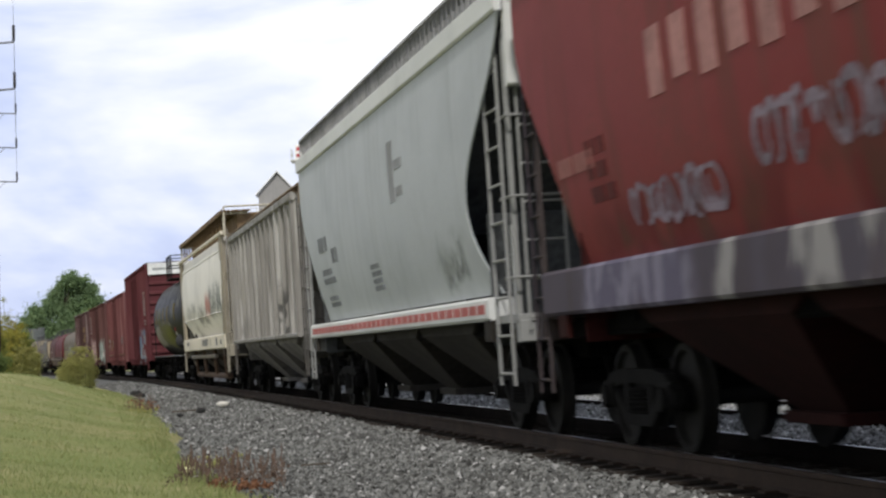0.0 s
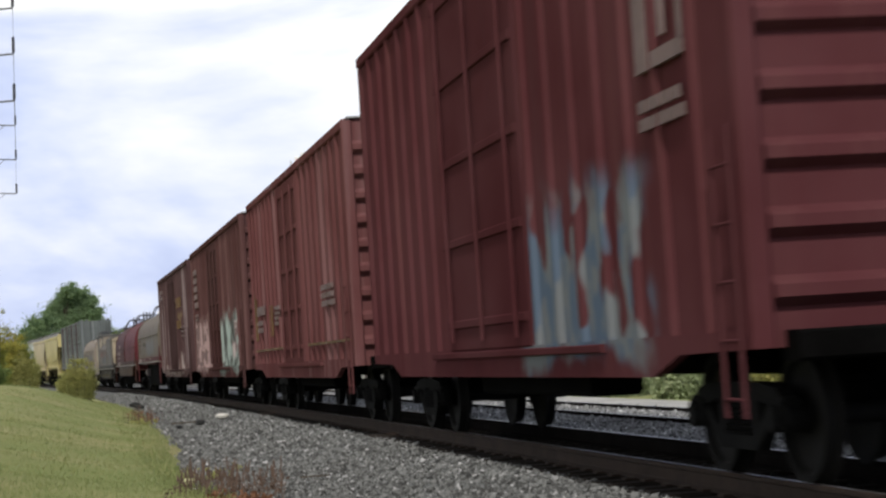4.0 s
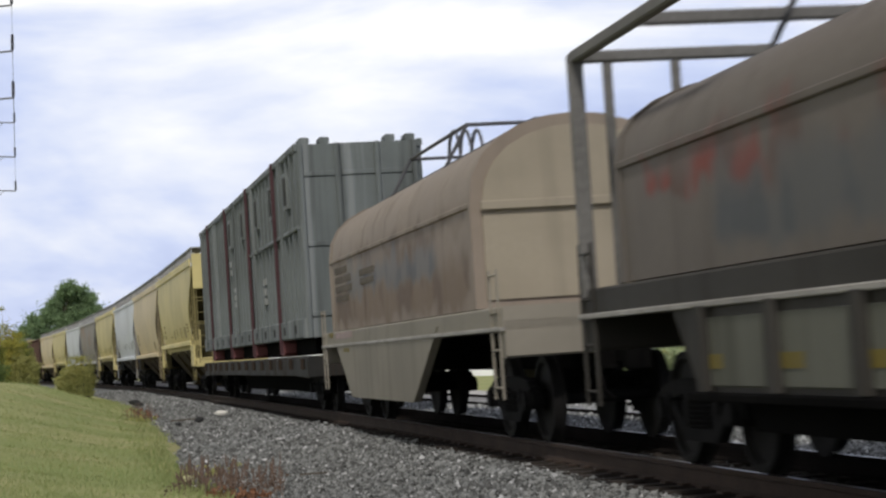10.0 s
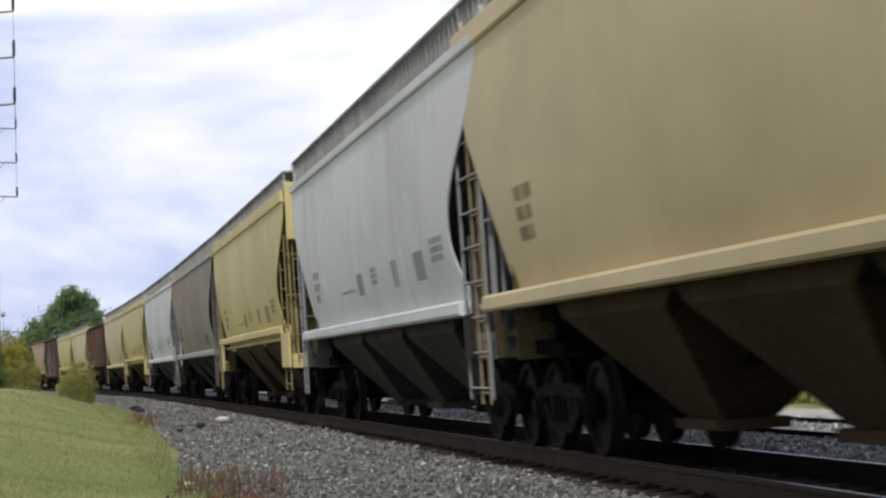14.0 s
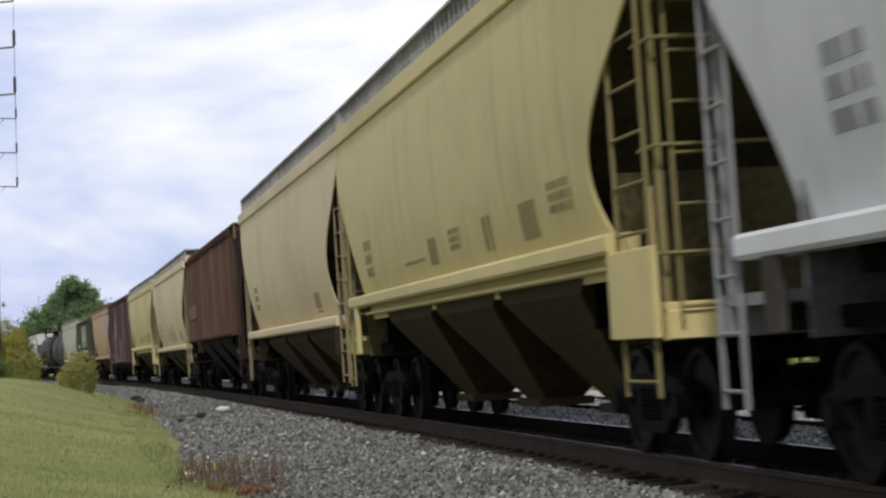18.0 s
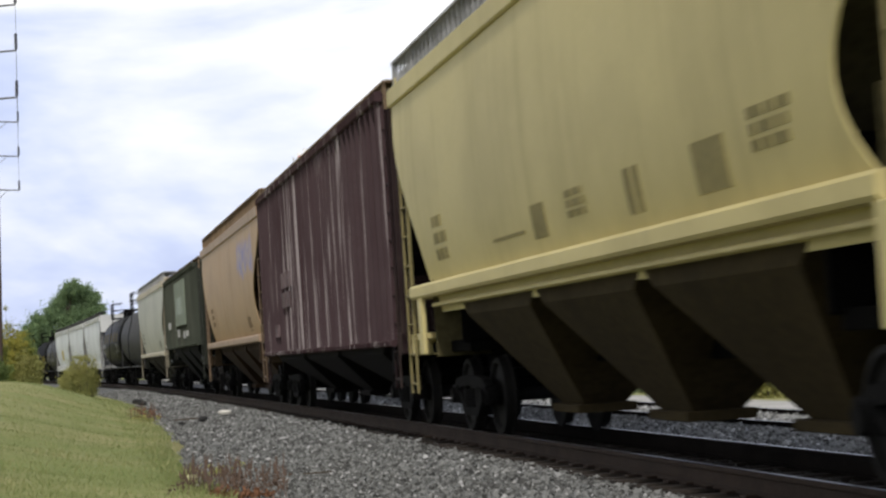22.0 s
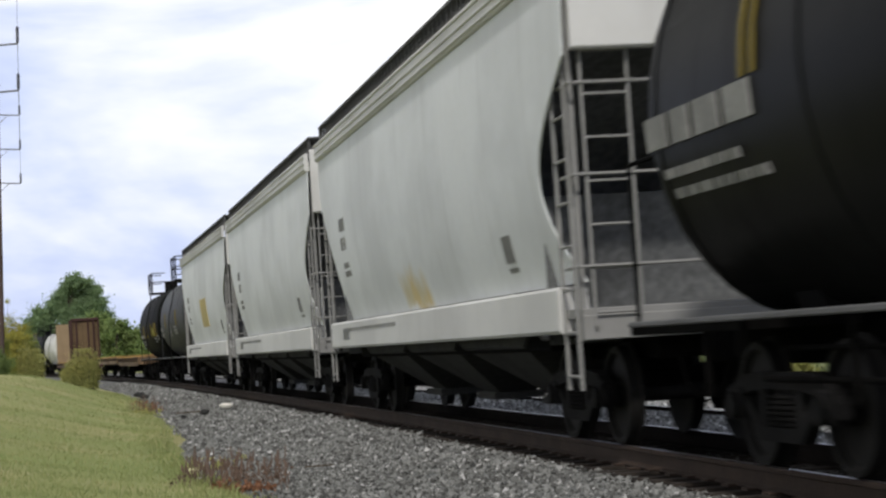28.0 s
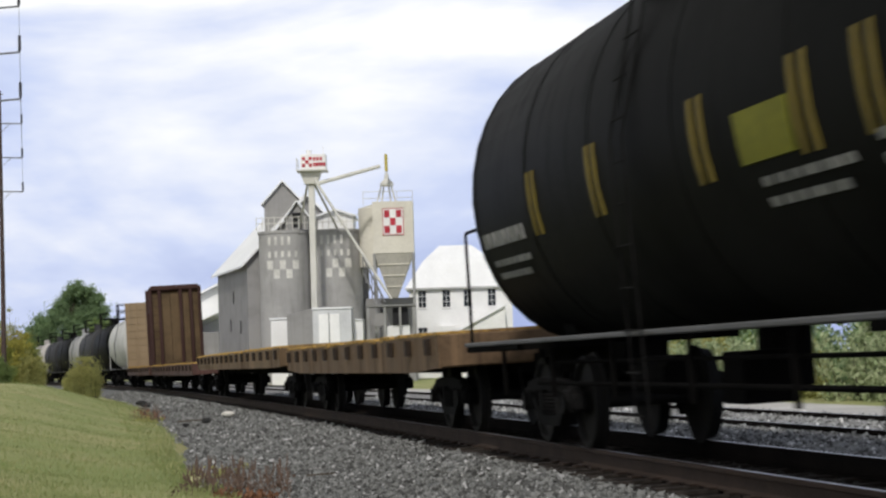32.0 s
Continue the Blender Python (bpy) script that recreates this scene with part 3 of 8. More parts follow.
def end_sheet(sgn, run):
    """The sloping sheet that closes the end of a hopper's body, between the wings of its sides."""
    g, rings = Geo(), []
    for z in np.linspace(1.46, 4.2, 12):
        x, w = sgn * (float(np.interp(z, CURVE_Z, run)) + 0.05), curve_w(z) - 0.035
        rings.append([(x, -w, z), (x + sgn * 0.02, -w, z), (x + sgn * 0.02, w, z), (x, w, z)])
    return g.loft([[(a, b, float(c)) for a, b, c in r] for r in rings])


def bay(x0, x1, ztop, zbot, wtop=0.98, wbot=0.62, lbot=0.85):
    """One discharge hopper below the body."""
    m, g = (x0 + x1) / 2, Geo()
    h = (x1 - x0) / 2 * 0.86
    zm, wm = ztop - (ztop - zbot) * 0.14, wtop * 0.985
    g.loft([[(x0, -wtop, ztop), (x1, -wtop, ztop), (x1, wtop, ztop), (x0, wtop, ztop)],
            [(m - h, -wm, zm), (m + h, -wm, zm), (m + h, wm, zm), (m - h, wm, zm)],
            [(m - lbot, -wbot, zbot), (m + lbot, -wbot, zbot), (m + lbot, wbot, zbot), (m - lbot, wbot, zbot)]])
    g.cbox(m - lbot - 0.12, m + lbot + 0.12, -wbot - 0.1, wbot + 0.1, zbot - 0.08, zbot + 0.01, 0.01)
    return g


def roof_walk(car, l, z, mat, zt, overhang=0.45):
    """Running boards along both eaves with their brackets and coaming slats."""
    for sgn in (-1, 1):
        def make():
            g = Geo()
            ya, yb = sorted((sgn * 1.17, sgn * 0.62))
            g.box(-l - overhang, l + overhang, ya, yb, zt - 0.035, zt)
            x = -l + 0.1
            while x < l:
                g.box(x, x + 0.035, *sorted((sgn * 1.12, sgn * 1.15)), z, zt - 0.035)
                x += 0.29
            g.box(-l + 0.05, l - 0.05, *sorted((sgn * 1.02, sgn * 1.10)), z - 0.02, z + (zt - z) * 0.55)
            for x in (-l - overhang + 0.05, l + overhang - 0.09):
                g.box(x, x + 0.04, *sorted((sgn * 1.13, sgn * 1.17)), z - 0.25, zt - 0.035)
            return g
        part("running_board", make, mat, car, "steel grating running board", ("rw", sgn, l, z, zt, overhang))


def roof_rack(car):
    """A raised rusty running board on stanchions, with pale end posts."""
    wood = plain("rusty_running_board", (0.17, 0.115, 0.065), 0.85, 0, 0.4, 5.0)
    pale = plain("cream_stanchion", (0.50, 0.46, 0.37), 0.7, 0, 0.2, 3.0)
    for sgn in (-1, 1):
        for k in range(3):
            part("running_board", lambda: Geo().cbox(-8.6, 8.7, *sorted((sgn * (1.16 - k * 0.26), sgn * (0.93 - k * 0.26))), 4.86, 4.90, 0.008), wood, car, "rusty running board plank", ("rackplank", sgn, k))
        part("rack_edge", lambda: Geo().cbox(-8.6, 8.7, *sorted((sgn * 1.19, sgn * 1.165)), 4.80, 4.93, 0.008), wood, car, "", ("rackedge", sgn))
        for i in range(15):
            x = -8.4 + i * 1.2
            end = i in (0, 14)
            part("stanchion", lambda: Geo().box(-0.025, 0.025, *sorted((sgn * 1.14, sgn * 1.09)), 4.25, 4.86).box(-0.025, 0.025, *sorted((sgn * 1.14, sgn * 0.45)), 4.80, 4.86), pale if end else wood, car, "", ("stanch", sgn), at=(x, 0, 0))
    part("hatch_trough", lambda: Geo().cbox(-8.4, 8.4, -0.75, 0.75, 4.36, 4.83, 0.03), wood, car, "rusty roof hatch trough", "trough")
    for x in (-8.62, 8.66):
        part("end_rail", lambda: Geo().pipe([(0, -1.12, 4.2), (0, -1.12, 5.0), (0, 1.12, 5.0), (0, 1.12, 4.2)], 0.028), pale, car, "", "rackrail", at=(x, 0, 0))


def pneumatic_gear(car):
    """Unloading pipes and drop legs below a hopper's bays."""
    pale = plain("dusty_pipe", (0.24, 0.215, 0.18), 0.7, 0, 0.3, 3.0)
    brown = plain("rust_brown_pipe", (0.085, 0.055, 0.038), 0.85, 0, 0.4, 3.0)
    part("air_pipe", Geo().tube((-6.4, -1.08, 1.0), (3.2, -1.08, 1.0), 0.06, 10).tube((-6.4, -1.08, 1.0), (-7.0, -0.9, 0.7), 0.06, 10), pale, car, "dusty unloading pipe")
    part("discharge_pipe", Geo().tube((-5.6, -0.95, 0.42), (5.9, -0.95, 0.42), 0.085, 10), brown, car, "rust-brown discharge pipe")
    for x in (-5.4, -1.9, -1.6, 2.0, 2.35, 5.5):
        part("drop_leg", lambda: Geo().tube((0, -1.0, 0.45), (0, -1.06, 1.25), 0.045, 8), brown, car, "", "dropleg", at=(x, 0, 0))


def hopper(s_rear, name, col, label, sill=None, roofmat=None, grime=0.35, seed=1.0, spots=(), lettering="grain", dirt=(0.10, 0.08, 0.065), frame_col=None, under=None, silltop=1.64, sillbot=1.47, plate_h=0.22, streak=3.0, web=7.6, straight=False, endp=True, marks=(), front=None, shift=0.0, sillspots=()):
    """A curved-side covered hopper."""
    s12 = s_rear - 8.1
    mat = paint(name + "_paint", col, grime, dirt, seed=seed, spots=spots, streak=streak)
    trim = paint(name + "_trim", sill or [min(0.9, c * 1.05) for c in col], grime * 0.6, seed=seed + 3, spots=sillspots)
    # bays below the body: its colour cut down, the shade there included
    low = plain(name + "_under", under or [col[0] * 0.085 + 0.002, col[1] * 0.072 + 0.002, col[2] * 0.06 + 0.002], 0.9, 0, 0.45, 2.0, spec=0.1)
    car = car_thing("covered_hopper_car", label, "hopper car", s12)
    front = front or (7.6 if endp else 8.1)
    shift = shift if endp else 0.95
    # grimy: body colour cut down, the shade at the car's ends put in
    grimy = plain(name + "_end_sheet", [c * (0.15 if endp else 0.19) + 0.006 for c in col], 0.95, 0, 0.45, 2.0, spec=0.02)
    if straight:
        part("body", shell([1.45, 1.7, 2.2, 2.24, 2.6, 3.1, 3.6, 3.9, 4.2, 4.40], [0.84, 0.94, 1.19, 1.205, 1.24, 1.24, 1.22, 1.19, 1.12, 0.7], [7.3, 7.4, 7.6, 7.6, 7.7, 7.9, 8.0, 8.1, 8.1, 8.0], 0.06), mat, car, "", None, 28)
        for sgn in (-1, 1):
            part("end_shield", Geo().extrude([(sgn * 7.45, 1.6), (sgn * 8.45, 1.6), (sgn * 8.6, 3.2), (sgn * 8.5, 4.3), (sgn * 7.6, 4.3), (sgn * 7.7, 3.0)], "y", -1.22, -1.15), plain("brown_shield", (0.31, 0.27, 0.205), 0.8, 0, 0.3, 2.0), car, "weathered brown end shield")
        for z, w in ((3.88, 1.19), (2.22, 1.20)):
            part("side_seam", Geo().cbox(-7.6, 7.6, -w - 0.02, -w + 0.03, z - 0.02, z + 0.02, 0.01), mat, car)
    else:
        part("body", lambda: wing_shell(shift), mat, car, "", ("curvebody", shift), 28)
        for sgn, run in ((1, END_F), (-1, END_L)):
            part("slope_sheet", lambda: end_sheet(sgn, run), grimy, car, "sloping end sheet with shade in its colour", ("slope", sgn), 40)
    for sgn in (-1, 1):
        part("side_sill", lambda: Geo().cbox(-8.1, front, *sorted((sgn * 1.245, sgn * 0.96)), sillbot, silltop, 0.03), trim, car, "", ("sill", sgn, sillbot, silltop, front))
        part("side_plate", lambda: Geo().cbox(-8.82, 8.82, *sorted((sgn * 1.262, sgn * 1.19)), 4.25, 4.27 + plate_h, 0.02), trim, car, "", ("plate", sgn, plate_h))
        if plate_h > 0.25:
            for z in (4.28, 4.38, 4.50):
                part("plate_bead", lambda: Geo().cbox(-8.82, 8.82, *sorted((sgn * 1.285, sgn * 1.255)), z, z + 0.035, 0.01), trim, car, "", ("bead", sgn, z))
    if straight:
        roof_rack(car)
    else:
        roof_walk(car, 8.75, 4.27 + plate_h, roofmat or GRATE, 4.86, 0.12)
    for i in range(7):
        x = -7.5 + i * 2.5
        part("roof_hatch", lambda: Geo().cbox(-1.05, 1.05, -0.28, 0.28, 4.40, 4.60, 0.05), roofmat or GRATE, car, "", "hatch", at=(x, 0, 0))
    for sgn in (-1, 1):
        if silltop > 1.8:
            part("sill_pipe", lambda: Geo().cbox(-7.2, 7.2, *sorted((sgn * 1.12, sgn * 1.06)), sillbot - 0.12, sillbot - 0.075, 0.012), trim, car, "", ("pipe", sgn, sillbot))
    for sgn in (-1, 1):
        part("shear_plate", lambda: Geo().cbox(*sorted((sgn * 7.12, sgn * 7.16)), -1.10, 1.10, 0.95, 2.35, 0.01), grimy, car, "end bulkhead with shade in its colour", ("shear", sgn))
        # black sheets added over the trucks, standing in for the shade there
        part("shade_fill_sheet", lambda: Geo().cbox(*sorted((sgn * 5.9, sgn * 8.45)), -0.92, 0.92, 1.0, 1.14, 0.01).cbox(*sorted((sgn * 5.95, sgn * 8.4)), -0.42, 0.42, 0.78, 1.0, 0.01), UNDER, car, "", ("shadefill", sgn))
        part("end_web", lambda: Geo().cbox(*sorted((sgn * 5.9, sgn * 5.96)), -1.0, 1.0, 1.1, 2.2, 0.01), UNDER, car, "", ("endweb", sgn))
    # added black backing closes the dark gap below the sill
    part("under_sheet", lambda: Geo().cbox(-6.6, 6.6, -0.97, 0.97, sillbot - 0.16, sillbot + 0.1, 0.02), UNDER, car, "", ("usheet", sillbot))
    for i in range(3):
        x = -3.85 + i * 3.85
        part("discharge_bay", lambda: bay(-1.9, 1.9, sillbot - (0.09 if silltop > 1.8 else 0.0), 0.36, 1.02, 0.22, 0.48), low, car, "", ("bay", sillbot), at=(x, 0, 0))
    for sgn in (-1, 1):
        # ladders and posts: sill colour dimmed, the shade between cars in it
        post = paint(name + "_ladder", [c * 0.42 for c in (sill or col)], grime, seed=seed + 5)
        part("end_platform", lambda: Geo().cbox(*sorted((sgn * 7.4, sgn * 8.65)), -1.16, 1.16, 1.18, 1.26, 0.01).cbox(*sorted((sgn * 8.5, sgn * 8.66)), -1.16, 1.16, 0.98, 1.20, 0.01), trim if web > 8 else post, car, "", ("plat", sgn))
        for side in (-1, 1):
            part("corner_post", lambda: Geo().box(*sorted((sgn * 8.52, sgn * 8.565)), *sorted((side * 1.10, side * 1.15)), 1.2, 4.1), post, car, "", ("post", sgn, side))
            part("end_brace", lambda: Geo().box(*sorted((sgn * 7.55, sgn * 7.60)), *sorted((side * 0.9, side * 0.95)), 1.2, 2.2), trim, car, "", ("brace", sgn, side))
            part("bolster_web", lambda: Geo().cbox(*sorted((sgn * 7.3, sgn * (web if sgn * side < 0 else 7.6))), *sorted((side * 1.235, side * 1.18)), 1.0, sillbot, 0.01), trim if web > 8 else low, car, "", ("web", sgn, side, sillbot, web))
        if not straight:
            part("end_panel", lambda: Geo().cbox(*sorted((sgn * 8.72, sgn * 8.84)), -1.16, 1.16, 3.5, 4.64, 0.02), trim, car, "", ("endp", sgn))
        coupler(car, sgn * 8.6)
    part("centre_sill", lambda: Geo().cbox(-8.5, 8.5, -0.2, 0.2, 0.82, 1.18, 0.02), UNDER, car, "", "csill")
    lad, ly = paint(name + "_ladder", [c * 0.42 for c in (sill or col)], grime, seed=seed + 5), 1.19
    ladder(car, (front + 8.5) / 2 + 0.05, -ly, 0.55, 4.2, lad, w=max(0.46, 8.25 - front), bar=0.015)
    ladder(car, -8.3, ly, 0.55, 4.15, lad, bar=0.015)
    ladder(car, -8.4, -ly, 0.50, 4.2, lad, w=0.46, bar=0.015)
    for z in (1.62, 2.42, 3.22):
        part("grab_iron", lambda: Geo().pipe([(8.2, -1.17, 0), (8.72, -1.17, 0), (8.72, 1.17, 0)], 0.016), lad, car, "", "grab", at=(0, 0, z))
    if straight:
        pneumatic_gear(car)
    ladder(car, 8.70, -0.85, 1.1, 4.4, lad, "y", 0.42, name="end_ladder")
    ladder(car, -8.70, 0.85, 1.1, 4.4, lad, "y", 0.42, name="end_ladder")
    brake_gear(car, -8.7, trim)
    truck(car, 6.75, s12)
    truck(car, -6.75, s12)
    dk = plain(name + "_stencil", [c * 0.5 for c in col], 0.8)
    r = random.Random(int(seed * 10))
    if lettering in ("grain", "few"):
        rows = text_rows(-6.4, 2.62, 0.8, 3, 0.13, r.random())
        if lettering == "grain":
            rows += [(-3.1, -1.6, 2.11, 2.14), (-1.2, -0.65, 2.02, 2.34), (2.15, 2.32, 2.0, 2.36), (2.42, 2.55, 2.0, 2.36)]
            rows += text_rows(0.2, 2.36, 0.7, 3, 0.06, r.random()) + text_rows(5.2, 2.45, 0.9, 3, 0.07, r.random())
        rows += [(3.95, 4.65, 2.0, 2.36)] if lettering == "grain" else [(4.1, 4.85, 1.84, 2.12), (4.2, 4.9, 1.77, 1.80)]
        bars(car, rows, dk, curve_w)
    for i, (m, rws) in enumerate(marks):
        bars(car, rws, m, lambda z: 1.247 if z < silltop + 0.02 else 1.24 if straight else curve_w(z))
    return car


def ribbed_hopper(s_rear, name, col, label, half=7.2, zb=1.62, zt=4.36, ribs=17, seed=1.0, grime=0.4, spots=(), top_half=None, dirt=(0.10, 0.08, 0.065), end_half=8.7, panel=False, streak=3.0, under=None, post=None, worn=None, rear=0.0, rw=0.075, patch=()):
    """An outside-post covered hopper."""
    s12 = s_rear - half
    mat = paint(name + "_paint", col, grime, dirt, seed=seed, spots=spots, streak=streak, pale=worn, spec=None if max(col) > 0.2 else 0.0)
    # underside copy of the body colour, darkened for the shade below
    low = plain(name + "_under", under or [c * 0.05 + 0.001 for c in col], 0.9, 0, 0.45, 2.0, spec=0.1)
    car = car_thing("ribbed_hopper_car", label, "hopper car", s12)
    rib = paint(name + "_rib", post, 0.9, col, seed=seed + 4, streak=4.0, pale=worn, spec=0.0) if post else mat
    W = 1.17
    # end frames, posts and ladders use the body colour at 40 percent
    dim = paint(name + "_end_dimmed", [c * 0.4 for c in col], grime, seed=seed + 7)
    part("body", shell([zb, zb + 0.3, zt - 0.15, zt, zt + 0.12], [W, W, W, W, 0.6], [half, half, half, half, half - 0.1], 0.03), mat, car)
    if rear:
        part("rear_body", Geo().extrude([(-half - rear, zt), (-half + 0.01, zt), (-half + 0.01, zb), (-half - rear, zb + 0.05)], "y", -W + 0.004, W - 0.004), mat, car)
    for sgn in (-1, 1):
        if rear:
            for i in range(int(rear / 0.52)):
                x = -half - rear + 0.1 + i * 0.52
                part("side_post", Geo().extrude([(x - rw, sgn * 1.16), (x + rw, sgn * 1.16), (x + rw * 0.6, sgn * 1.245), (x - rw * 0.6, sgn * 1.245)], "z", zb + 0.1, zt - 0.1), rib, car)
        part("top_chord", Geo().cbox(-half - rear, half, *sorted((sgn * 1.26, sgn * 1.15)), zt - 0.12, zt + 0.03, 0.02), mat, car)
        part("bottom_chord", Geo().cbox(-half - rear, half, *sorted((sgn * 1.25, sgn * 1.15)), zb - 0.02, zb + 0.07, 0.02), mat, car)
        for i in range(ribs):
            x = -half + 0.12 + (2 * half - 0.24) * i / (ribs - 1)
            part("side_post", Geo().extrude([(x - rw, sgn * 1.17), (x + rw, sgn * 1.17), (x + rw * 0.6, sgn * 1.245), (x - rw * 0.6, sgn * 1.245)], "z", zb + 0.05, zt - 0.12), rib, car)
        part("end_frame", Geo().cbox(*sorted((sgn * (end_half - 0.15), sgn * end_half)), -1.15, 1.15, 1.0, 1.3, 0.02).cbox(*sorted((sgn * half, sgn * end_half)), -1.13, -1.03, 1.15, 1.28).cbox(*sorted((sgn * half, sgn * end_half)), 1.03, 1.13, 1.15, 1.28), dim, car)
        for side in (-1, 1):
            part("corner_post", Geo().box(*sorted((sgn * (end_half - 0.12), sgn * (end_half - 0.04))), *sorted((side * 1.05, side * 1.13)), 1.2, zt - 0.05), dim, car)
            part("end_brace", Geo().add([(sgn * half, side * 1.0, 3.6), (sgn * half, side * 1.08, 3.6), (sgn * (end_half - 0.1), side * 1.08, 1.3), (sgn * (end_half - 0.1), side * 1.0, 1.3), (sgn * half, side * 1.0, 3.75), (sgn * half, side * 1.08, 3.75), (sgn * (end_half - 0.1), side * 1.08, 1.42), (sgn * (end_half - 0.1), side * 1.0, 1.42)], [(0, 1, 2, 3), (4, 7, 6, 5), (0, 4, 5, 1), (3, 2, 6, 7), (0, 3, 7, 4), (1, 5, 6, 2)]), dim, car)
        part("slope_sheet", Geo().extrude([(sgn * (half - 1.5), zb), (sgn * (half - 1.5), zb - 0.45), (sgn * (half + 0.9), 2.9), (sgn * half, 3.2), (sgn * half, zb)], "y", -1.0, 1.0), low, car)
        part("roof_end", Geo().cbox(*sorted((sgn * half, sgn * end_half)), -1.1, 1.1, zt - 0.08, zt + 0.02, 0.01), mat, car)
        coupler(car, sgn * (end_half - 0.05))
    roof_walk(car, half, zt, GRATE_BROWN, zt + 0.14, end_half - half)
    n = 3
    for i in range(n):
        w = 2 * (half - 1.4) / n
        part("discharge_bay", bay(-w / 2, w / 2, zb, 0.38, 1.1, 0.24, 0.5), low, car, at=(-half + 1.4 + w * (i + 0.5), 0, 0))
    part("centre_sill", lambda: Geo().cbox(-8.5, 8.5, -0.2, 0.2, 0.82, 1.18, 0.02), UNDER, car, "", "csill")
    if patch:
        bars(car, patch, plain(name + "_lettering", [c * 2.0 + 0.045 for c in col], 0.85, 0, 0.5, 5.0), lambda z: 1.247, "stencil_bar", "worn pale lettering")
    if panel:
        pale = plain("pale_green_panel", (0.19, 0.22, 0.17), 0.7, 0, 0.2, 3)
        part("lettered_panel", Geo().cbox(-1.75, 3.0, -1.28, -1.235, 2.44, 4.02, 0.01), pale, car, "pale green lettered panel")
        bars(car, [(-1.1 + i * 0.62, -0.75 + i * 0.62, 2.85, 3.45) for i in range(5)], plain("pale_lettering", (0.30, 0.34, 0.30), 0.7), lambda z: 1.281)
        bars(car, text_rows(-6.5, 2.68, 1.6, 1, 0.27, 33) + text_rows(-1.55, 2.33, 1.0, 1, 0.27, 34) + text_rows(1.4, 2.22, 1.0, 1, 0.25, 35) + text_rows(2.6, 2.22, 1.2, 1, 0.2, 36), plain("white_lettering", (0.38, 0.38, 0.37), 0.7), lambda z: 1.247)
    e = end_half - 0.3
    ladder(car, e, -1.16, 0.55, zt - 0.1, dim)
    ladder(car, -e, 1.16, 0.55, zt - 0.1, dim)
    ladder(car, -e, -1.16, 0.5, 2.2, dim, name="grab_ladder")
    ladder(car, end_half, -0.85, 1.1, zt, dim, "y", 0.42, name="end_ladder")
    brake_gear(car, -end_half, dim)
    truck(car, end_half - 2.0, s12)
    truck(car, -end_half + 2.0, s12)
    return car


def boxcar(s_rear, name, col, label, length=15.6, zb=0.82, zt=4.62, seed=1.0, grime=0.4, spots=(), ribs=9, white_end=False, door=(-1.6, 1.7), streak=3.0, marks=(), worn=None, gold=()):
    half = length / 2
    s12 = s_rear - half
    mat = paint(name + "_paint", col, grime, [c * 0.6 + 0.022 for c in col], seed=seed, spots=spots, streak=streak, pale=worn, spec=0.0)
    trim = paint(name + "_trim", [c * 0.85 for c in col], grime, [c * 0.5 + 0.02 for c in col], seed=seed + 2, spec=0.0)
    car = car_thing("boxcar", label, "boxcar", s12)
    W = 1.19
    zq = zb + 0.12
    part("body", shell([zq, zt - 0.12, zt, zt + 0.09], [W, W, W - 0.02, 0.2], [half - 0.05] * 4, 0.03), mat, car)
    for sgn in (-1, 1):
        part("side_sill", Geo().extrude([(-half, zq + 0.12), (-half, zq), (-half + 1.6, zq - 0.02), (-half + 2.3, zb - 0.06), (half - 2.3, zb - 0.06), (half - 1.6, zq - 0.02), (half, zq), (half, zq + 0.12)], "y", *sorted((sgn * 1.24, sgn * 1.16))), mat, car)
        part("eave_chord", Geo().cbox(-half, half, *sorted((sgn * 1.25, sgn * 1.16)), zt - 0.13, zt + 0.02, 0.02), mat, car)
        for k in range(2):
            a, b = ((-half, door[0]), (door[1], half))[k] if sgn < 0 else ((-half, -door[1]), (-door[0], half))[k]
            n = ribs
            for i in range(n):
                x = a + 0.1 + (b - a - 0.2) * i / (n - 1)
                part("side_post", Geo().extrude([(x - 0.09, sgn * 1.185), (x + 0.09, sgn * 1.185), (x + 0.05, sgn * 1.24), (x - 0.05, sgn * 1.24)], "z", zq + 0.12, zt - 0.13), mat, car)
        a, b = door if sgn < 0 else (-door[1], -door[0])
        d = part("door", Geo().cbox(a + 0.05, b - 0.05, *sorted((sgn * 1.255, sgn * 1.19)), zq + 0.1, zt - 0.2, 0.02), trim, car)
        for z in np.linspace(zq + 0.35, zt - 0.45, 5):
            part("door_rib", Geo().cbox(a + 0.1, b - 0.1, *sorted((sgn * 1.285, sgn * 1.25)), z, z + 0.09, 0.02), trim, d)
        for x in (a + 0.45, b - 0.45, (a + b) / 2):
            part("lock_bar", Geo().tube((x, sgn * 1.30, zq + 0.2), (x, sgn * 1.30, zt - 0.35), 0.022), trim, d)
        part("door_track", Geo().cbox(a - 1.0, b + 2.6, *sorted((sgn * 1.29, sgn * 1.23)), zq + 0.02, zq + 0.09, 0.01), trim, car)
        # corrugated end
        for i in range(9):
            z, xe = zq + 0.25 + i * (zt - zq - 0.55) / 8.6, sgn * (half - 0.06)
            part("end_corrugation", Geo().extrude([(xe, z), (xe + sgn * 0.10, z + 0.07), (xe + sgn * 0.10, z + 0.15), (xe, z + 0.22)], "y", -1.08, 1.08), mat, car)
        for side in (-1, 1):
            part("corner_post", Geo().cbox(*sorted((sgn * (half - 0.1), sgn * (half + 0.02))), *sorted((side * 1.08, side * 1.235)), zq, zt, 0.02), mat, car)
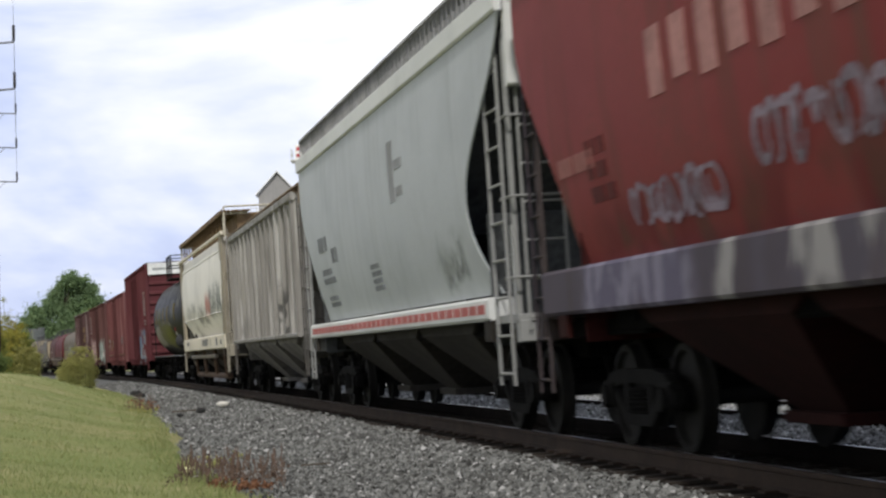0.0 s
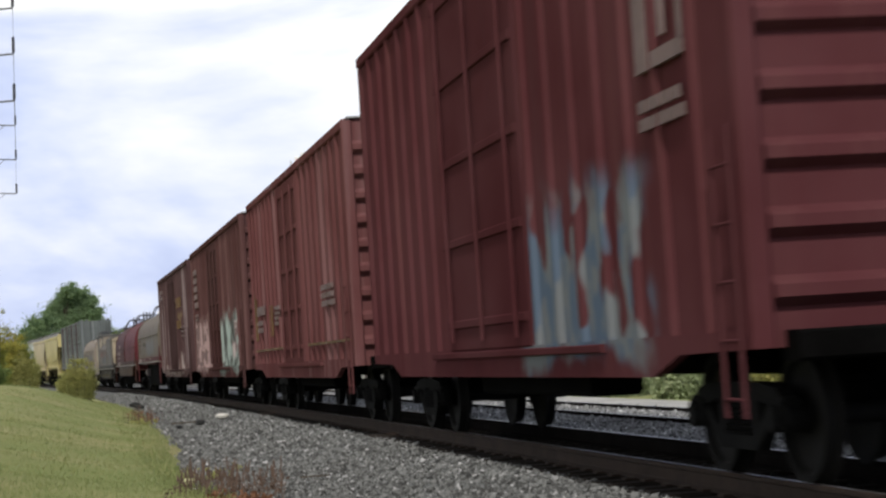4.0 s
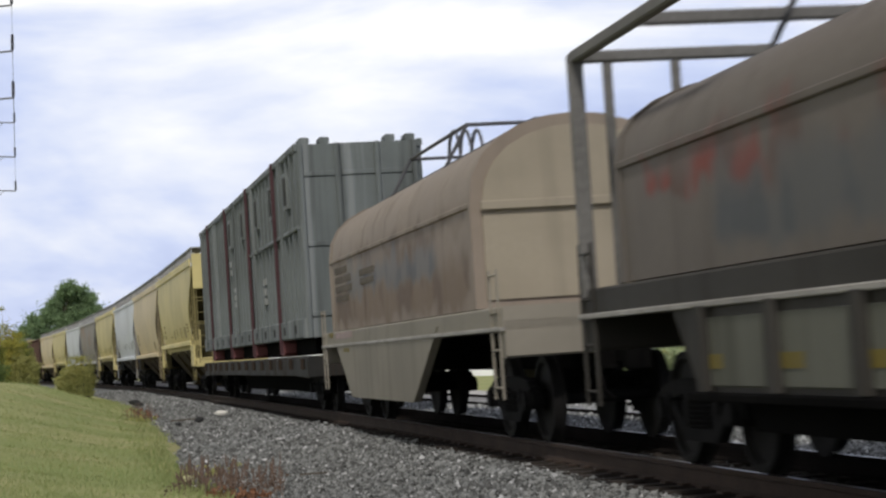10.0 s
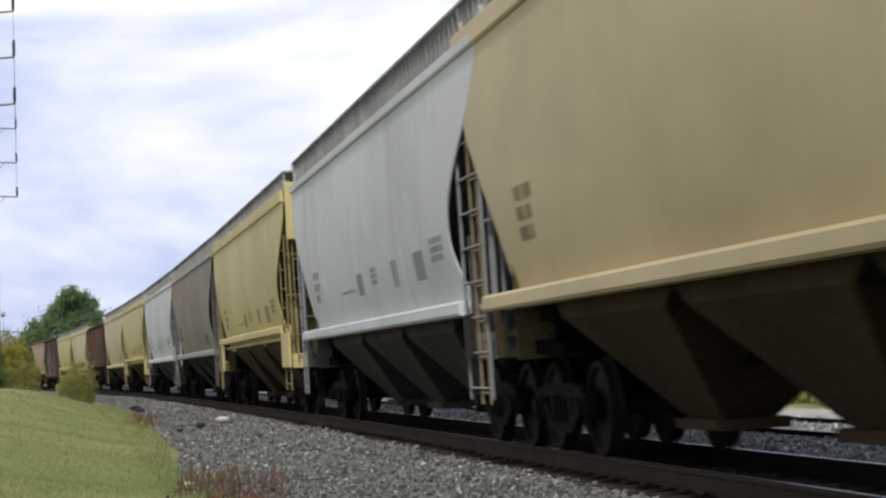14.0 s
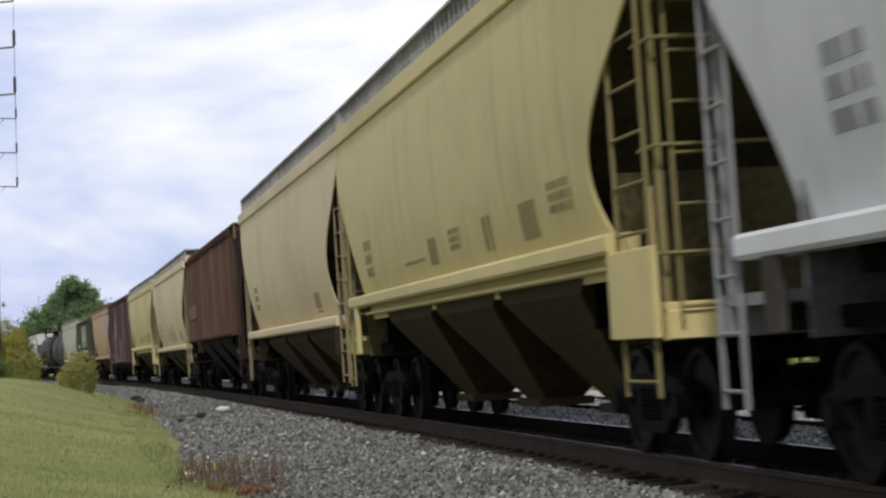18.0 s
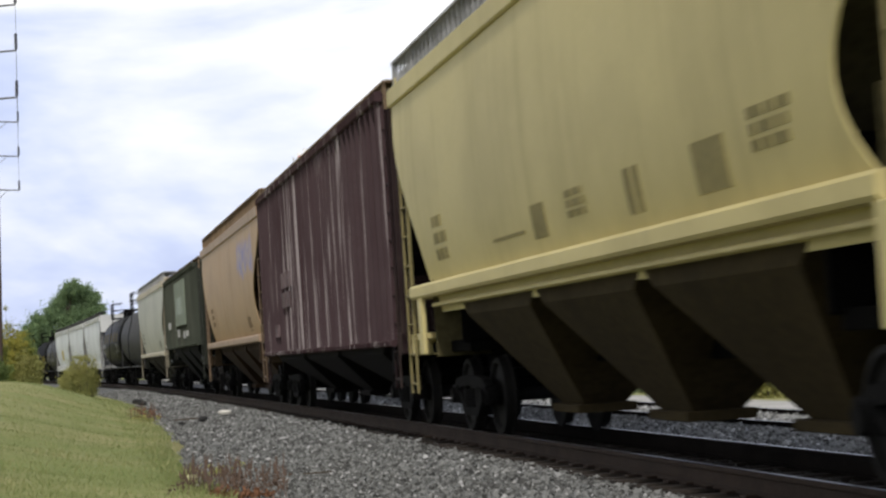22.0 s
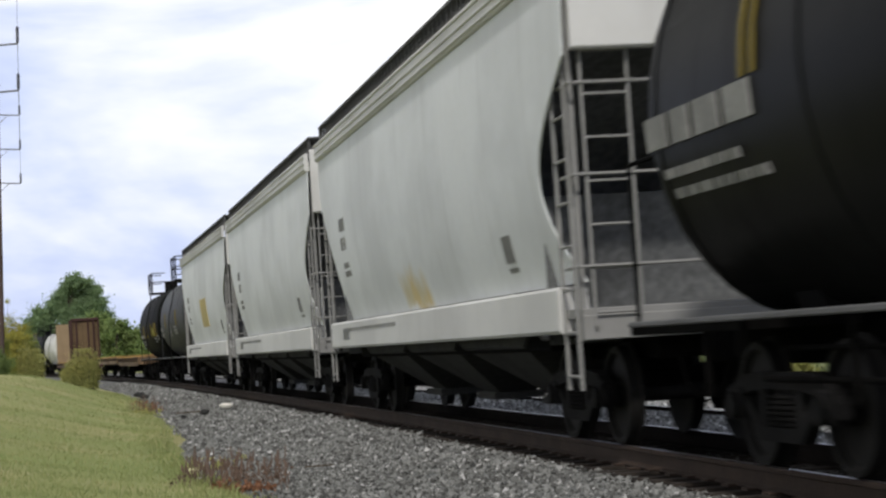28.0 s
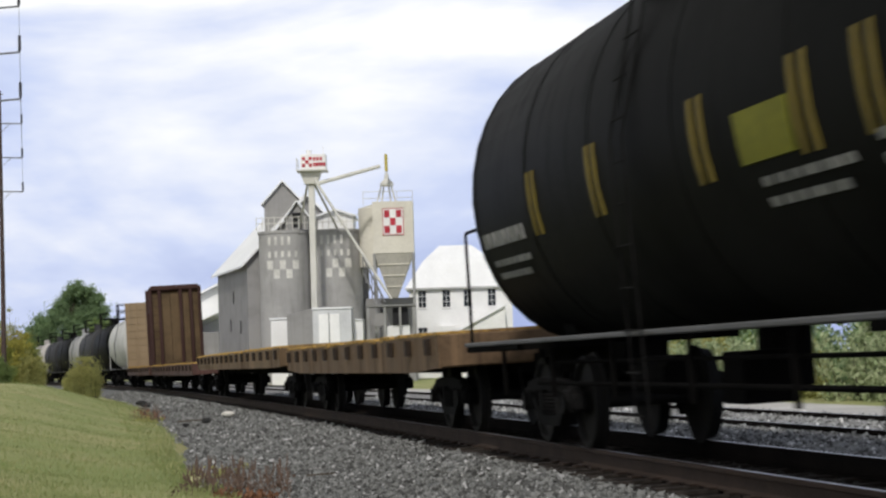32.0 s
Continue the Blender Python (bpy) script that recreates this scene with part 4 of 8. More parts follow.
        if white_end:
            part("end_top_panel", Geo().cbox(*sorted((sgn * (half - 0.02), sgn * (half + 0.05))), -1.1, 1.1, zt - 0.5, zt + 0.02, 0.01), plain("white_end_dimmed", (0.72, 0.73, 0.72), 0.6), car, "white-painted excess-height panel")
            for y in (-0.9, 0.3):
                part("stencil_bar", Geo().box(*sorted((sgn * (half + 0.05), sgn * (half + 0.056))), y, y + 0.6, zt - 0.3, zt - 0.2), plain("grey_end_lettering", (0.30, 0.32, 0.32), 0.8), car)
        part("end_sill", Geo().cbox(*sorted((sgn * (half - 0.1), sgn * (half + 0.2))), -1.0, 1.0, 0.85, 1.05, 0.02), UNDER, car)
        coupler(car, sgn * (half + 0.35))
        ladder(car, sgn * (half - 0.3), sgn * -1.28, 0.5, 2.2 if sgn < 0 else 2.4, trim)
    part("roof", Geo().cbox(-half, half, -1.15, 1.15, zt + 0.03, zt + 0.06, 0.01), GRATE, car)
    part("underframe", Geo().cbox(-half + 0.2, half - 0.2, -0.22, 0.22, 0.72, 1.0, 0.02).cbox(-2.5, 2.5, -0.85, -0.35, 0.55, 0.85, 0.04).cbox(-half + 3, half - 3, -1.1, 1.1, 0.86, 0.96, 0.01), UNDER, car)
    if marks:
        bars(car, marks, plain("faded_boxcar_letters", (0.17, 0.12, 0.115), 0.8), lambda z: 1.243, "stencil_bar", "faded white lettering")
    if gold:
        bars(car, gold, plain("faded_gold_paint", (0.145, 0.09, 0.04), 0.8, 0, 0.5, 4.0), lambda z: 1.243, "painted_mark", "faded gold lettering")
    brake_gear(car, -half, trim)
    truck(car, half - 1.75, s12)
    truck(car, -half + 1.75, s12)
    return car


def tank_ring(x, ry, rz, zc, n=32):
    return [(x, ry * math.cos(2 * math.pi * i / n), zc + rz * math.sin(2 * math.pi * i / n)) for i in range(n)]


def tank_car(s_rear, name, col, label, length=17.2, zc=2.62, rz=1.56, seed=1.0, grime=0.3, spots=(), stripes=(), platform=True, plat_x=0.0, rough=0.5, stencils=(), stripe_z=2.62, head=0.6, placard=None, spec=0.008, ladders=True):
    """s_rear: the rear end of the tank's shell."""
    ry = rz * 0.765
    half = length / 2
    s12 = s_rear - half
    mat = paint(name + "_paint", col, grime, [c * 0.8 + 0.004 for c in col], rough=rough, seed=seed, spots=spots, spec=spec)
    car = car_thing("tank_car", label, "tank car", s12)
    rings = []
    d = head
    for i in range(7):
        a = math.pi / 2 * i / 6
        rings.append(tank_ring(-half + d - d * math.cos(a) - 0.0, ry * max(0.02, math.sin(a)), rz * max(0.02, math.sin(a)), zc))
    rings.append(tank_ring(0, ry, rz, zc))
    for i in range(6, -1, -1):
        a = math.pi / 2 * i / 6
        rings.append(tank_ring(half - d + d * math.cos(a), ry * max(0.02, math.sin(a)), rz * max(0.02, math.sin(a)), zc))
    part("tank_shell", Geo().loft(rings), mat, car, "", None, 40)
    for x in np.linspace(-half + 0.75, half - 0.75, 6):
        part("weld_band", lambda: Geo().loft([tank_ring(-0.025, ry + 0.006, rz + 0.006, zc), tank_ring(0.025, ry + 0.006, rz + 0.006, zc)]), mat, car, "", ("wb", rz), 40, at=(float(x), 0, 0))
    e = half + 0.45
    for sgn in (-1, 1):
        part("side_rail", Geo().cbox(-e, e, *sorted((sgn * 1.18, sgn * 1.13)), 1.065, 1.11, 0.01), plain("tank_rail_grey", (0.09, 0.09, 0.093), 0.6), car)
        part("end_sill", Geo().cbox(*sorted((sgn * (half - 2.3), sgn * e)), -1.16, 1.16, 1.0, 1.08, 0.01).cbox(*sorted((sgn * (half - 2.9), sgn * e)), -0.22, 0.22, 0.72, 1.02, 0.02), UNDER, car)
        part("saddle", Geo().extrude([(-0.45, 1.0), (0.45, 1.0), (0.62, 1.45), (0.4, 1.36), (0, 1.26), (-0.4, 1.36), (-0.62, 1.45)], "x", sgn * (half - 1.9) - 0.25, sgn * (half - 1.9) + 0.25), mat, car)
        coupler(car, sgn * (e + 0.05))
        g = Geo()
        for side in (-1, 1):
            g.pipe([(sgn * (e - 0.05), side * 1.1, 1.05), (sgn * (e - 0.05), side * 1.1, 2.35), (sgn * (e - 0.05), side * 0.6, 2.5), (sgn * (e - 0.05), 0, 2.5)], 0.02)
        part("hand_rail", g, mat, car)
    for x in np.linspace(-half + 1.4, half - 1.4, 6):
        part("rail_hanger", lambda: Geo().box(-0.02, 0.02, -1.14, -1.10, 0.55, 1.05), UNDER, car, "", "hanger", at=(float(x), 0, 0))
    part("brake_rigging", Geo().tube((-2.2, -0.5, 0.72), (-1.2, -0.5, 0.72), 0.17, 10).tube((-half + 2, -0.9, 0.66), (half - 2, -0.9, 0.66), 0.022).tube((-half + 2, -0.75, 0.86), (half - 2, -0.75, 0.86), 0.018).cbox(0.2, 0.7, -0.6, -0.2, 0.5, 0.9).tube((0, 0, 0.6), (0, 0, 1.2), 0.22, 12), UNDER, car)
    top = zc + rz
    if platform:
        px = plat_x
        part("manway", Geo().tube((px, 0, top - 0.1), (px, 0, top + 0.42), 0.30, 16).tube((px, 0, top + 0.42), (px, 0, top + 0.47), 0.34, 16).cbox(px + 0.5, px + 0.8, -0.15, 0.15, top - 0.05, top + 0.3), mat, car)
        part("top_platform", Geo().box(px - 1.3, px + 1.3, -0.98, -0.34, top - 0.10, top - 0.06).box(px - 1.3, px + 1.3, 0.34, 0.98, top - 0.10, top - 0.06), STEEL_DARK, car)
        g = Geo()
        for y in (-0.96, 0.96):
            for z in (top + 0.42, top + 0.82):
                g.tube((px - 1.3, y, z), (px + 1.3, y, z), 0.022)
            for x in (px - 1.3, px - 0.45, px + 0.45, px + 1.3):
                g.tube((x, y, top - 0.1), (x, y, top + 0.82), 0.022)
        for x in (px - 1.3, px + 1.3):
            for z in (top + 0.42, top + 0.82):
                g.tube((x, -0.96, z), (x, -0.35, z), 0.022)
                g.tube((x, 0.35, z), (x, 0.96, z), 0.022)
        part("guard_rail", g, STEEL_DARK, car)
        g = Geo()
        for dx in (-0.19, 0.19):
            g.pipe([(px + dx, -1.19, 0.35), (px + dx, -ry - 0.06, 2.0), (px + dx, -ry - 0.07, zc), (px + dx, -ry * 0.86, zc + rz * 0.6), (px + dx, -0.96, top - 0.1)], 0.011)
        for z in np.arange(0.45, 3.9, 0.33):
            yy = -ry * math.sqrt(max(0, 1 - max(0, (z - zc) / rz) ** 2)) - 0.06
            g.tube((px - 0.19, min(yy, -0.9), z), (px + 0.19, min(yy, -0.9), z), 0.009)
        if ladders:
            part("side_ladder", g, STEEL_DARK, car)

    def tw(z):
        return ry * math.sqrt(max(0.02, 1 - ((z - zc) / rz) ** 2)) + 0.012
    if stripes:
        rows = []
        for x in stripes:
            for k in (0, 0.22):
                rows.append((x + k, x + k + 0.06, stripe_z, stripe_z + 0.60))
        bars(car, rows, STENCIL_YELLOW, tw, "reflective_stripe", "pair of yellow painted stripes")
    if placard:
        bars(car, [placard], plain("yellow_green_placard", (0.17, 0.17, 0.012), 0.7), tw, "placard", "yellow-green placard")
    if stencils:
        bars(car, [r for r in stencils], STENCIL_WHITE, tw, "stencil_bar", "white stencilled lettering")
    truck(car, half - 1.9, s12)
    truck(car, -half + 1.9, s12)
    return car


def cover_profile(w, z0, z1, z2):
    """A coil cover's cross-section: upright sides and an arched top."""
    pts = [(-w, z0), (-w, z1)]
    for i in range(1, 12):
        a = math.pi * (1 - i / 12)
        pts.append((w * math.cos(a), z1 + (z2 - z1) * math.sin(a) ** 0.85))
    return pts + [(w, z1), (w, z0)]


def coil_car(s_rear, name, label, covers, deck_col, length, zb=1.35, skirt=False, seed=1.0, ribs=0, deep=0.55, grime=0.45, ends=None, frames=(0.32, 0.68), trough=False, panel=None):
    """covers: (x0, x1, z1, z2, colour, spots)."""
    half = length / 2
    s12 = s_rear - half
    deck = paint(name + "_deck", deck_col, grime, [c * 0.7 + 0.01 for c in deck_col], seed=seed)
    car = car_thing("coil_car", label, "coil car", s12)
    part("deck", Geo().cbox(-half, half, -1.22, 1.22, zb - 0.12, zb + 0.12, 0.02), deck, car)
    part("centre_sill", Geo().cbox(-half, half, -0.25, 0.25, 0.75, zb - 0.1, 0.02), UNDER, car)
    for sgn in (-1, 1):
        if skirt:
            part("side_skirt", Geo().extrude([(-half + 1.6, zb), (half - 3.6, zb), (half - 5.6, 0.40), (-half + 3.3, 0.40)], "y", *sorted((sgn * 1.23, sgn * 1.13))), deck, car)
        else:
            part("side_girder", Geo().extrude([(-half + 2.6, zb - 0.1), (half - 2.6, zb - 0.1), (half - 3.2, zb - 0.1 - deep), (-half + 3.2, zb - 0.1 - deep)], "y", *sorted((sgn * 1.2, sgn * 1.08))), deck, car)
        for i in range(ribs):
            x = -half + 3.4 + (length - 6.8) * i / max(1, ribs - 1)
            part("girder_rib", Geo().cbox(x - 0.09, x + 0.09, *sorted((sgn * 1.27, sgn * 1.18)), zb - deep - 0.05, zb - 0.12, 0.02), deck, car)
        part("end_sill", Geo().cbox(*sorted((sgn * (half - 0.3), sgn * half)), -1.2, 1.2, zb - 0.4, zb, 0.02), deck, car)
        coupler(car, sgn * (half + 0.15))
        ladder(car, sgn * (half - 0.3), -1.23, 0.5, zb + 0.5, deck)
    if trough:
        part("coil_trough", Geo().extrude([(-half + 3.0, zb - 0.1), (half - 3.0, zb - 0.1), (half - 3.6, 0.36), (-half + 3.6, 0.36)], "y", -0.95, 0.95), UNDER, car, "near-black trough under the deck")
        part("air_reservoir", Geo().tube((-3.4, -1.0, 0.95), (-2.5, -1.0, 0.95), 0.17, 12), plain("dusty_reservoir", (0.10, 0.085, 0.085), 0.8), car, "dusty air reservoir")
    for sgn in (-1, 1):
        part("deck_edge", Geo().cbox(-half, half, *sorted((sgn * 1.245, sgn * 1.2)), zb - 0.13, zb - 0.085, 0.008), plain("dusty_deck_edge", (0.30, 0.285, 0.265), 0.8, 0, 0.3, 3.0), car, "dusty pale lower edge of the deck")
    if panel:
        pm = paint(name + "_panel", panel, 0.5, [c * 0.4 for c in panel], seed=seed + 6)
        for sgn in (-1, 1):
            part("girder_panel", Geo().cbox(-half + 3.3, half - 3.3, *sorted((sgn * 1.215, sgn * 1.18)), zb - deep - 0.02, zb - 0.2, 0.01), pm, car, "worn painted girder panel")
            part("girder_flange", Geo().cbox(-half + 3.1, half - 3.1, *sorted((sgn * 1.28, sgn * 1.1)), zb - deep - 0.12, zb - deep - 0.06, 0.01), UNDER, car)
    for k, (x0, x1, z1, z2, col, spots) in enumerate(covers):
        m = paint("%s_cover_%d" % (name, k), col, grime, [c * 0.55 + 0.015 for c in col], seed=seed + k * 2.3, spots=spots)
        c = part("cover", Geo().extrude(cover_profile(1.19, zb + 0.13, z1, z2), "x", x0, x1), m, car, "", None, 40)
        part("cover_seam", Geo().cbox(x0 - 0.02, x1 + 0.02, -1.215, -1.18, z1 - 0.04, z1 + 0.02, 0.01), m, c)
        for x in (x0, x1):
            s = 0.07
            part("cover_end_band", Geo().extrude(cover_profile(1.21, zb + 0.13, z1, z2 + 0.025), "x", x - s, x + s), m, c, "", None, 40)
        if ends:
            e = paint(name + "_cover_end", ends, 0.35, [c * 0.55 for c in ends], seed=seed + 8)
            part("end_panel", Geo().extrude(cover_profile(1.08, zb + 0.22, z1 - 0.05, z2 - 0.1), "x", x1 + 0.06, x1 + 0.10), e, c, "pale cover end panel")
            part("end_rib", Geo().cbox(x1 + 0.09, x1 + 0.16, -1.1, 1.1, z1 - 0.08, z1 + 0.02, 0.01), e, c)
        fa, fb = x0 + (x1 - x0) * frames[0], x0 + (x1 - x0) * frames[1]
        g = Geo()
        for x in (fa, fb):
            a = [(x, -0.75, z2 - 0.25), (x, -0.40, z2 + 0.36), (x, 0.40, z2 + 0.36), (x, 0.75, z2 - 0.25)]
            g.pipe(a, 0.026)
        m0 = (fa + fb) / 2
        for dy in (-0.16, 0.0, 0.16):
            g.pipe([(m0 + 0.42 * math.cos(t), dy, z2 + 0.06 + 0.46 * math.sin(t)) for t in np.linspace(0, math.pi, 9)], 0.024)
        g.tube((fa, -0.4, z2 + 0.36), (fb, -0.4, z2 + 0.36), 0.026)
        g.tube((fa, 0.4, z2 + 0.36), (fb, 0.4, z2 + 0.36), 0.026)
        g.box(x0 + 0.5, x1 - 0.5, -0.3, 0.3, z2 - 0.02, z2 + 0.05)
        part("lifting_frame", g, plain("grey_lifting_frame", (0.07, 0.07, 0.075), 0.7), c, "grey tubular lifting frame")
    truck(car, half - 1.8, s12)
    truck(car, -half + 1.8, s12)
    return car


def flat_car(s_rear, name, label, length, ztop, zbot, col, seed=1.0, planks=True, stakes=12):
    half = length / 2
    s12 = s_rear - half
    mat = paint(name + "_paint", col, 0.9, (0.04, 0.026, 0.018), seed=seed, streak=1.8, pale=([c * 1.9 for c in col], 0.6, 2.2))
    notch = plain("dark_stake_pocket", (0.028, 0.02, 0.015), 0.9)
    wood = plain("deck_planks", (0.40, 0.255, 0.07), 0.9, 0, 0.55, 3.0, (0.12, 0.07, 0.03))
    car = car_thing("flat_car", label, "flat car", s12)
    part("frame", Geo().cbox(-half, half, -1.1, 1.1, ztop - 0.14, ztop - 0.05, 0.01).cbox(-half, half, -0.22, 0.22, 0.72, ztop - 0.14, 0.01), UNDER, car)
    for sgn in (-1, 1):
        part("side_sill", Geo().extrude([(-half, ztop - 0.02), (half, ztop - 0.02), (half, ztop - 0.42), (half - 2.2, zbot), (-half + 2.2, zbot), (-half, ztop - 0.42)], "y", *sorted((sgn * 1.235, sgn * 1.12))), mat, car)
        for i in range(stakes):
            x = -half + 0.6 + (length - 1.2) * i / (stakes - 1)
            part("stake_pocket", lambda: Geo().cbox(-0.09, 0.09, *sorted((sgn * 1.30, sgn * 1.23)), ztop - 0.26, ztop - 0.06, 0.015), notch, car, "", ("stk", sgn, ztop), at=(x, 0, 0))
        part("end_sill", Geo().cbox(*sorted((sgn * (half - 0.12), sgn * (half + 0.02))), -1.2, 1.2, ztop - 0.42, ztop - 0.02, 0.02), mat, car)
        coupler(car, sgn * (half + 0.2))
    if planks:
        n = int(length / 0.33)
        r = random.Random(int(seed * 7))
        for i in range(n):
            x = -half + (i + 0.5) * length / n
            part("deck_plank", lambda: Geo().cbox(-0.15, 0.15, -1.17, 1.17, ztop - 0.05, ztop, 0.01), wood, car, "", ("pl", ztop), at=Matrix.Translation((x, r.uniform(-0.03, 0.03), r.uniform(-0.004, 0.03))) @ Matrix.Diagonal((1, r.uniform(1.02, 1.07), 1, 1)))
    truck(car, half - 1.9, s12)
    truck(car, -half + 1.9, s12)
    return car


def sprayed_patch(car, x0, x1, zlo, zhi, mat, hw, label, seed, ends=0.25, lumps=5, lift=0.008, rim=None):
    """A sprayed field on a car's near side with a lumpy upper and a wavy lower edge."""
    r, rings, n = random.Random(seed), [], 44
    ph = [r.uniform(0, 6.3) for _ in range(4)]
    for i in range(n + 1):
        t = i / n
        taper = min(1.0, t / ends, (1 - t) / ends) ** 0.6
        mid = zlo + (zhi - zlo) * 0.45
        top = mid + (zhi - mid) * taper * (0.80 + 0.20 * abs(math.sin(lumps * math.pi * t + ph[0])) + 0.06 * math.sin(31 * t + ph[1]))
        bot = mid - (mid - zlo) * taper * (0.86 + 0.14 * math.sin(9 * t + ph[2]) + 0.05 * math.sin(27 * t + ph[3]))
        rings.append([(x0 + (x1 - x0) * t, -hw(z) - lift, z) for z in [bot + (top - bot) * k / 5 for k in range(6)]])
    g, m = Geo(), 6
    g.v = [p for q in rings for p in q]
    g.f = [(a * m + k, (a + 1) * m + k, (a + 1) * m + k + 1, a * m + k + 1) for a in range(n) for k in range(m - 1)]
    if rim:
        e = Geo()
        for i in range(2, n - 1):
            a, b = Vector(rings[i][5]), Vector(rings[i + 1][5])
            if r.random() < 0.85:
                lo, hi = r.uniform(-0.03, 0.02), r.uniform(0.05, 0.16)
                e.add([(a.x, a.y - 0.004, a.z + lo), (b.x, b.y - 0.004, b.z + lo), (b.x, -hw(b.z + hi) - lift - 0.004, b.z + hi * 0.8), (a.x, -hw(a.z + hi) - lift - 0.004, a.z + hi)], [(0, 1, 2, 3)])
        part("sprayed_edge", e, rim, car, "chalk-white graffiti edge")
    return part("sprayed_patch", g, mat, car, label, None, 60)


def scrawl(car, x, z, w, h, mat, hw, label, seed, strokes=9, r0=0.014):
    """Sprayed handwriting that nobody can read: loops and strokes."""
    r, g = random.Random(seed), Geo()
    for k in range(strokes):
        cx = x + w * (k + 0.5) / strokes
        a, ww, hh = r.uniform(0, 6.3), w / strokes * r.uniform(0.5, 1.1), h * r.uniform(0.3, 0.55)
        sweep, lean = r.uniform(2.5, 5.8), r.uniform(-0.3, 0.5)
        rows = []
        for q in range(15):
            b = a + sweep * q / 14
            half_w = r0 * (0.35 + 0.65 * math.sin(math.pi * (q + 0.6) / 15.2))
            for e in (-1, 1):
                zz = z + (hh + e * half_w) * math.sin(b)
                rows.append((cx + (ww + e * half_w) * math.cos(b) + lean * (zz - z), -hw(zz) - 0.005 - 0.0004 * k, zz))
        g.add(rows, [(2 * q, 2 * q + 1, 2 * q + 3, 2 * q + 2) for q in range(14)])
    return part("sprayed_scrawl", g, mat, car, label)


def paint_tank_graffiti(car):
    def tw(z):
        return 1.56 * 0.765 * math.sqrt(max(0.02, 1 - ((z - 2.62) / 1.56) ** 2)) + 0.004
    olive = paint("olive_spray", (0.13, 0.125, 0.05), 0.5, (0.05, 0.05, 0.03), seed=3.0, streak=1.5)
    lime = paint("lime_spray", (0.14, 0.138, 0.03), 0.8, (0.07, 0.075, 0.02), seed=4.0, streak=1.2)
    ash = paint("ash_spray", (0.26, 0.24, 0.21), 0.7, (0.08, 0.075, 0.065), seed=5.0, streak=1.6)
    chalk = plain("chalk_spray", (0.24, 0.23, 0.20), 0.8, 0, 0.5, 4.0)
    sprayed_patch(car, -7.6, -3.4, 1.42, 2.36, ash, tw, "lumpy ash-grey graffiti shape", 2, 0.3, 4, rim=chalk)
    sprayed_patch(car, -4.6, -3.3, 1.70, 3.0, olive, tw, "upright olive graffiti shape", 7, 0.35, 2, 0.012, rim=chalk)
    sprayed_patch(car, -3.9, 2.9, 1.36, 2.42, olive, tw, "long olive graffiti shape", 3, 0.22, 7, 0.010, rim=chalk)
    sprayed_patch(car, -1.4, 2.5, 1.55, 2.22, lime, tw, "yellow-green middle of the graffiti", 5, 0.12, 6, 0.016)
    scrawl(car, 5.7, 3.15, 1.4, 0.75, chalk, tw, "chalk-white sprayed tag", 13, 9, 0.022)
    lines = [(2.55, 4.1, 2.55 + k * 0.085, 2.575 + k * 0.085) for k in range(8)]
    bars(car, lines, plain("data_panel_white", (0.20, 0.20, 0.19), 0.8), tw, "stencil_bar", "small white data lettering")
    for z, c in ((2.02, (0.30, 0.03, 0.035)), (1.86, (0.5, 0.5, 0.48)), (1.70, (0.30, 0.03, 0.035)), (1.54, (0.02, 0.02, 0.02)), (1.42, (0.4, 0.4, 0.38))):
        bars(car, [(3.55, 3.95, z, z + 0.13)], plain("placard_%d" % int(z * 100), c, 0.7), tw, "placard", "small hazard placard")
    part("hose_housing", Geo().loft([[(5.3 + 0.34 * math.sin(u) * math.cos(q), -1.0 - 0.24 * math.cos(u), 1.62 + 0.27 * math.sin(u) * math.sin(q)) for q in np.linspace(0, 2 * math.pi, 13)[:-1]] for u in np.linspace(0.05, math.pi / 2, 6)][::-1]), plain("worn_housing_grey", (0.04, 0.04, 0.043), 0.7), car, "rounded grey valve housing", None, 40)


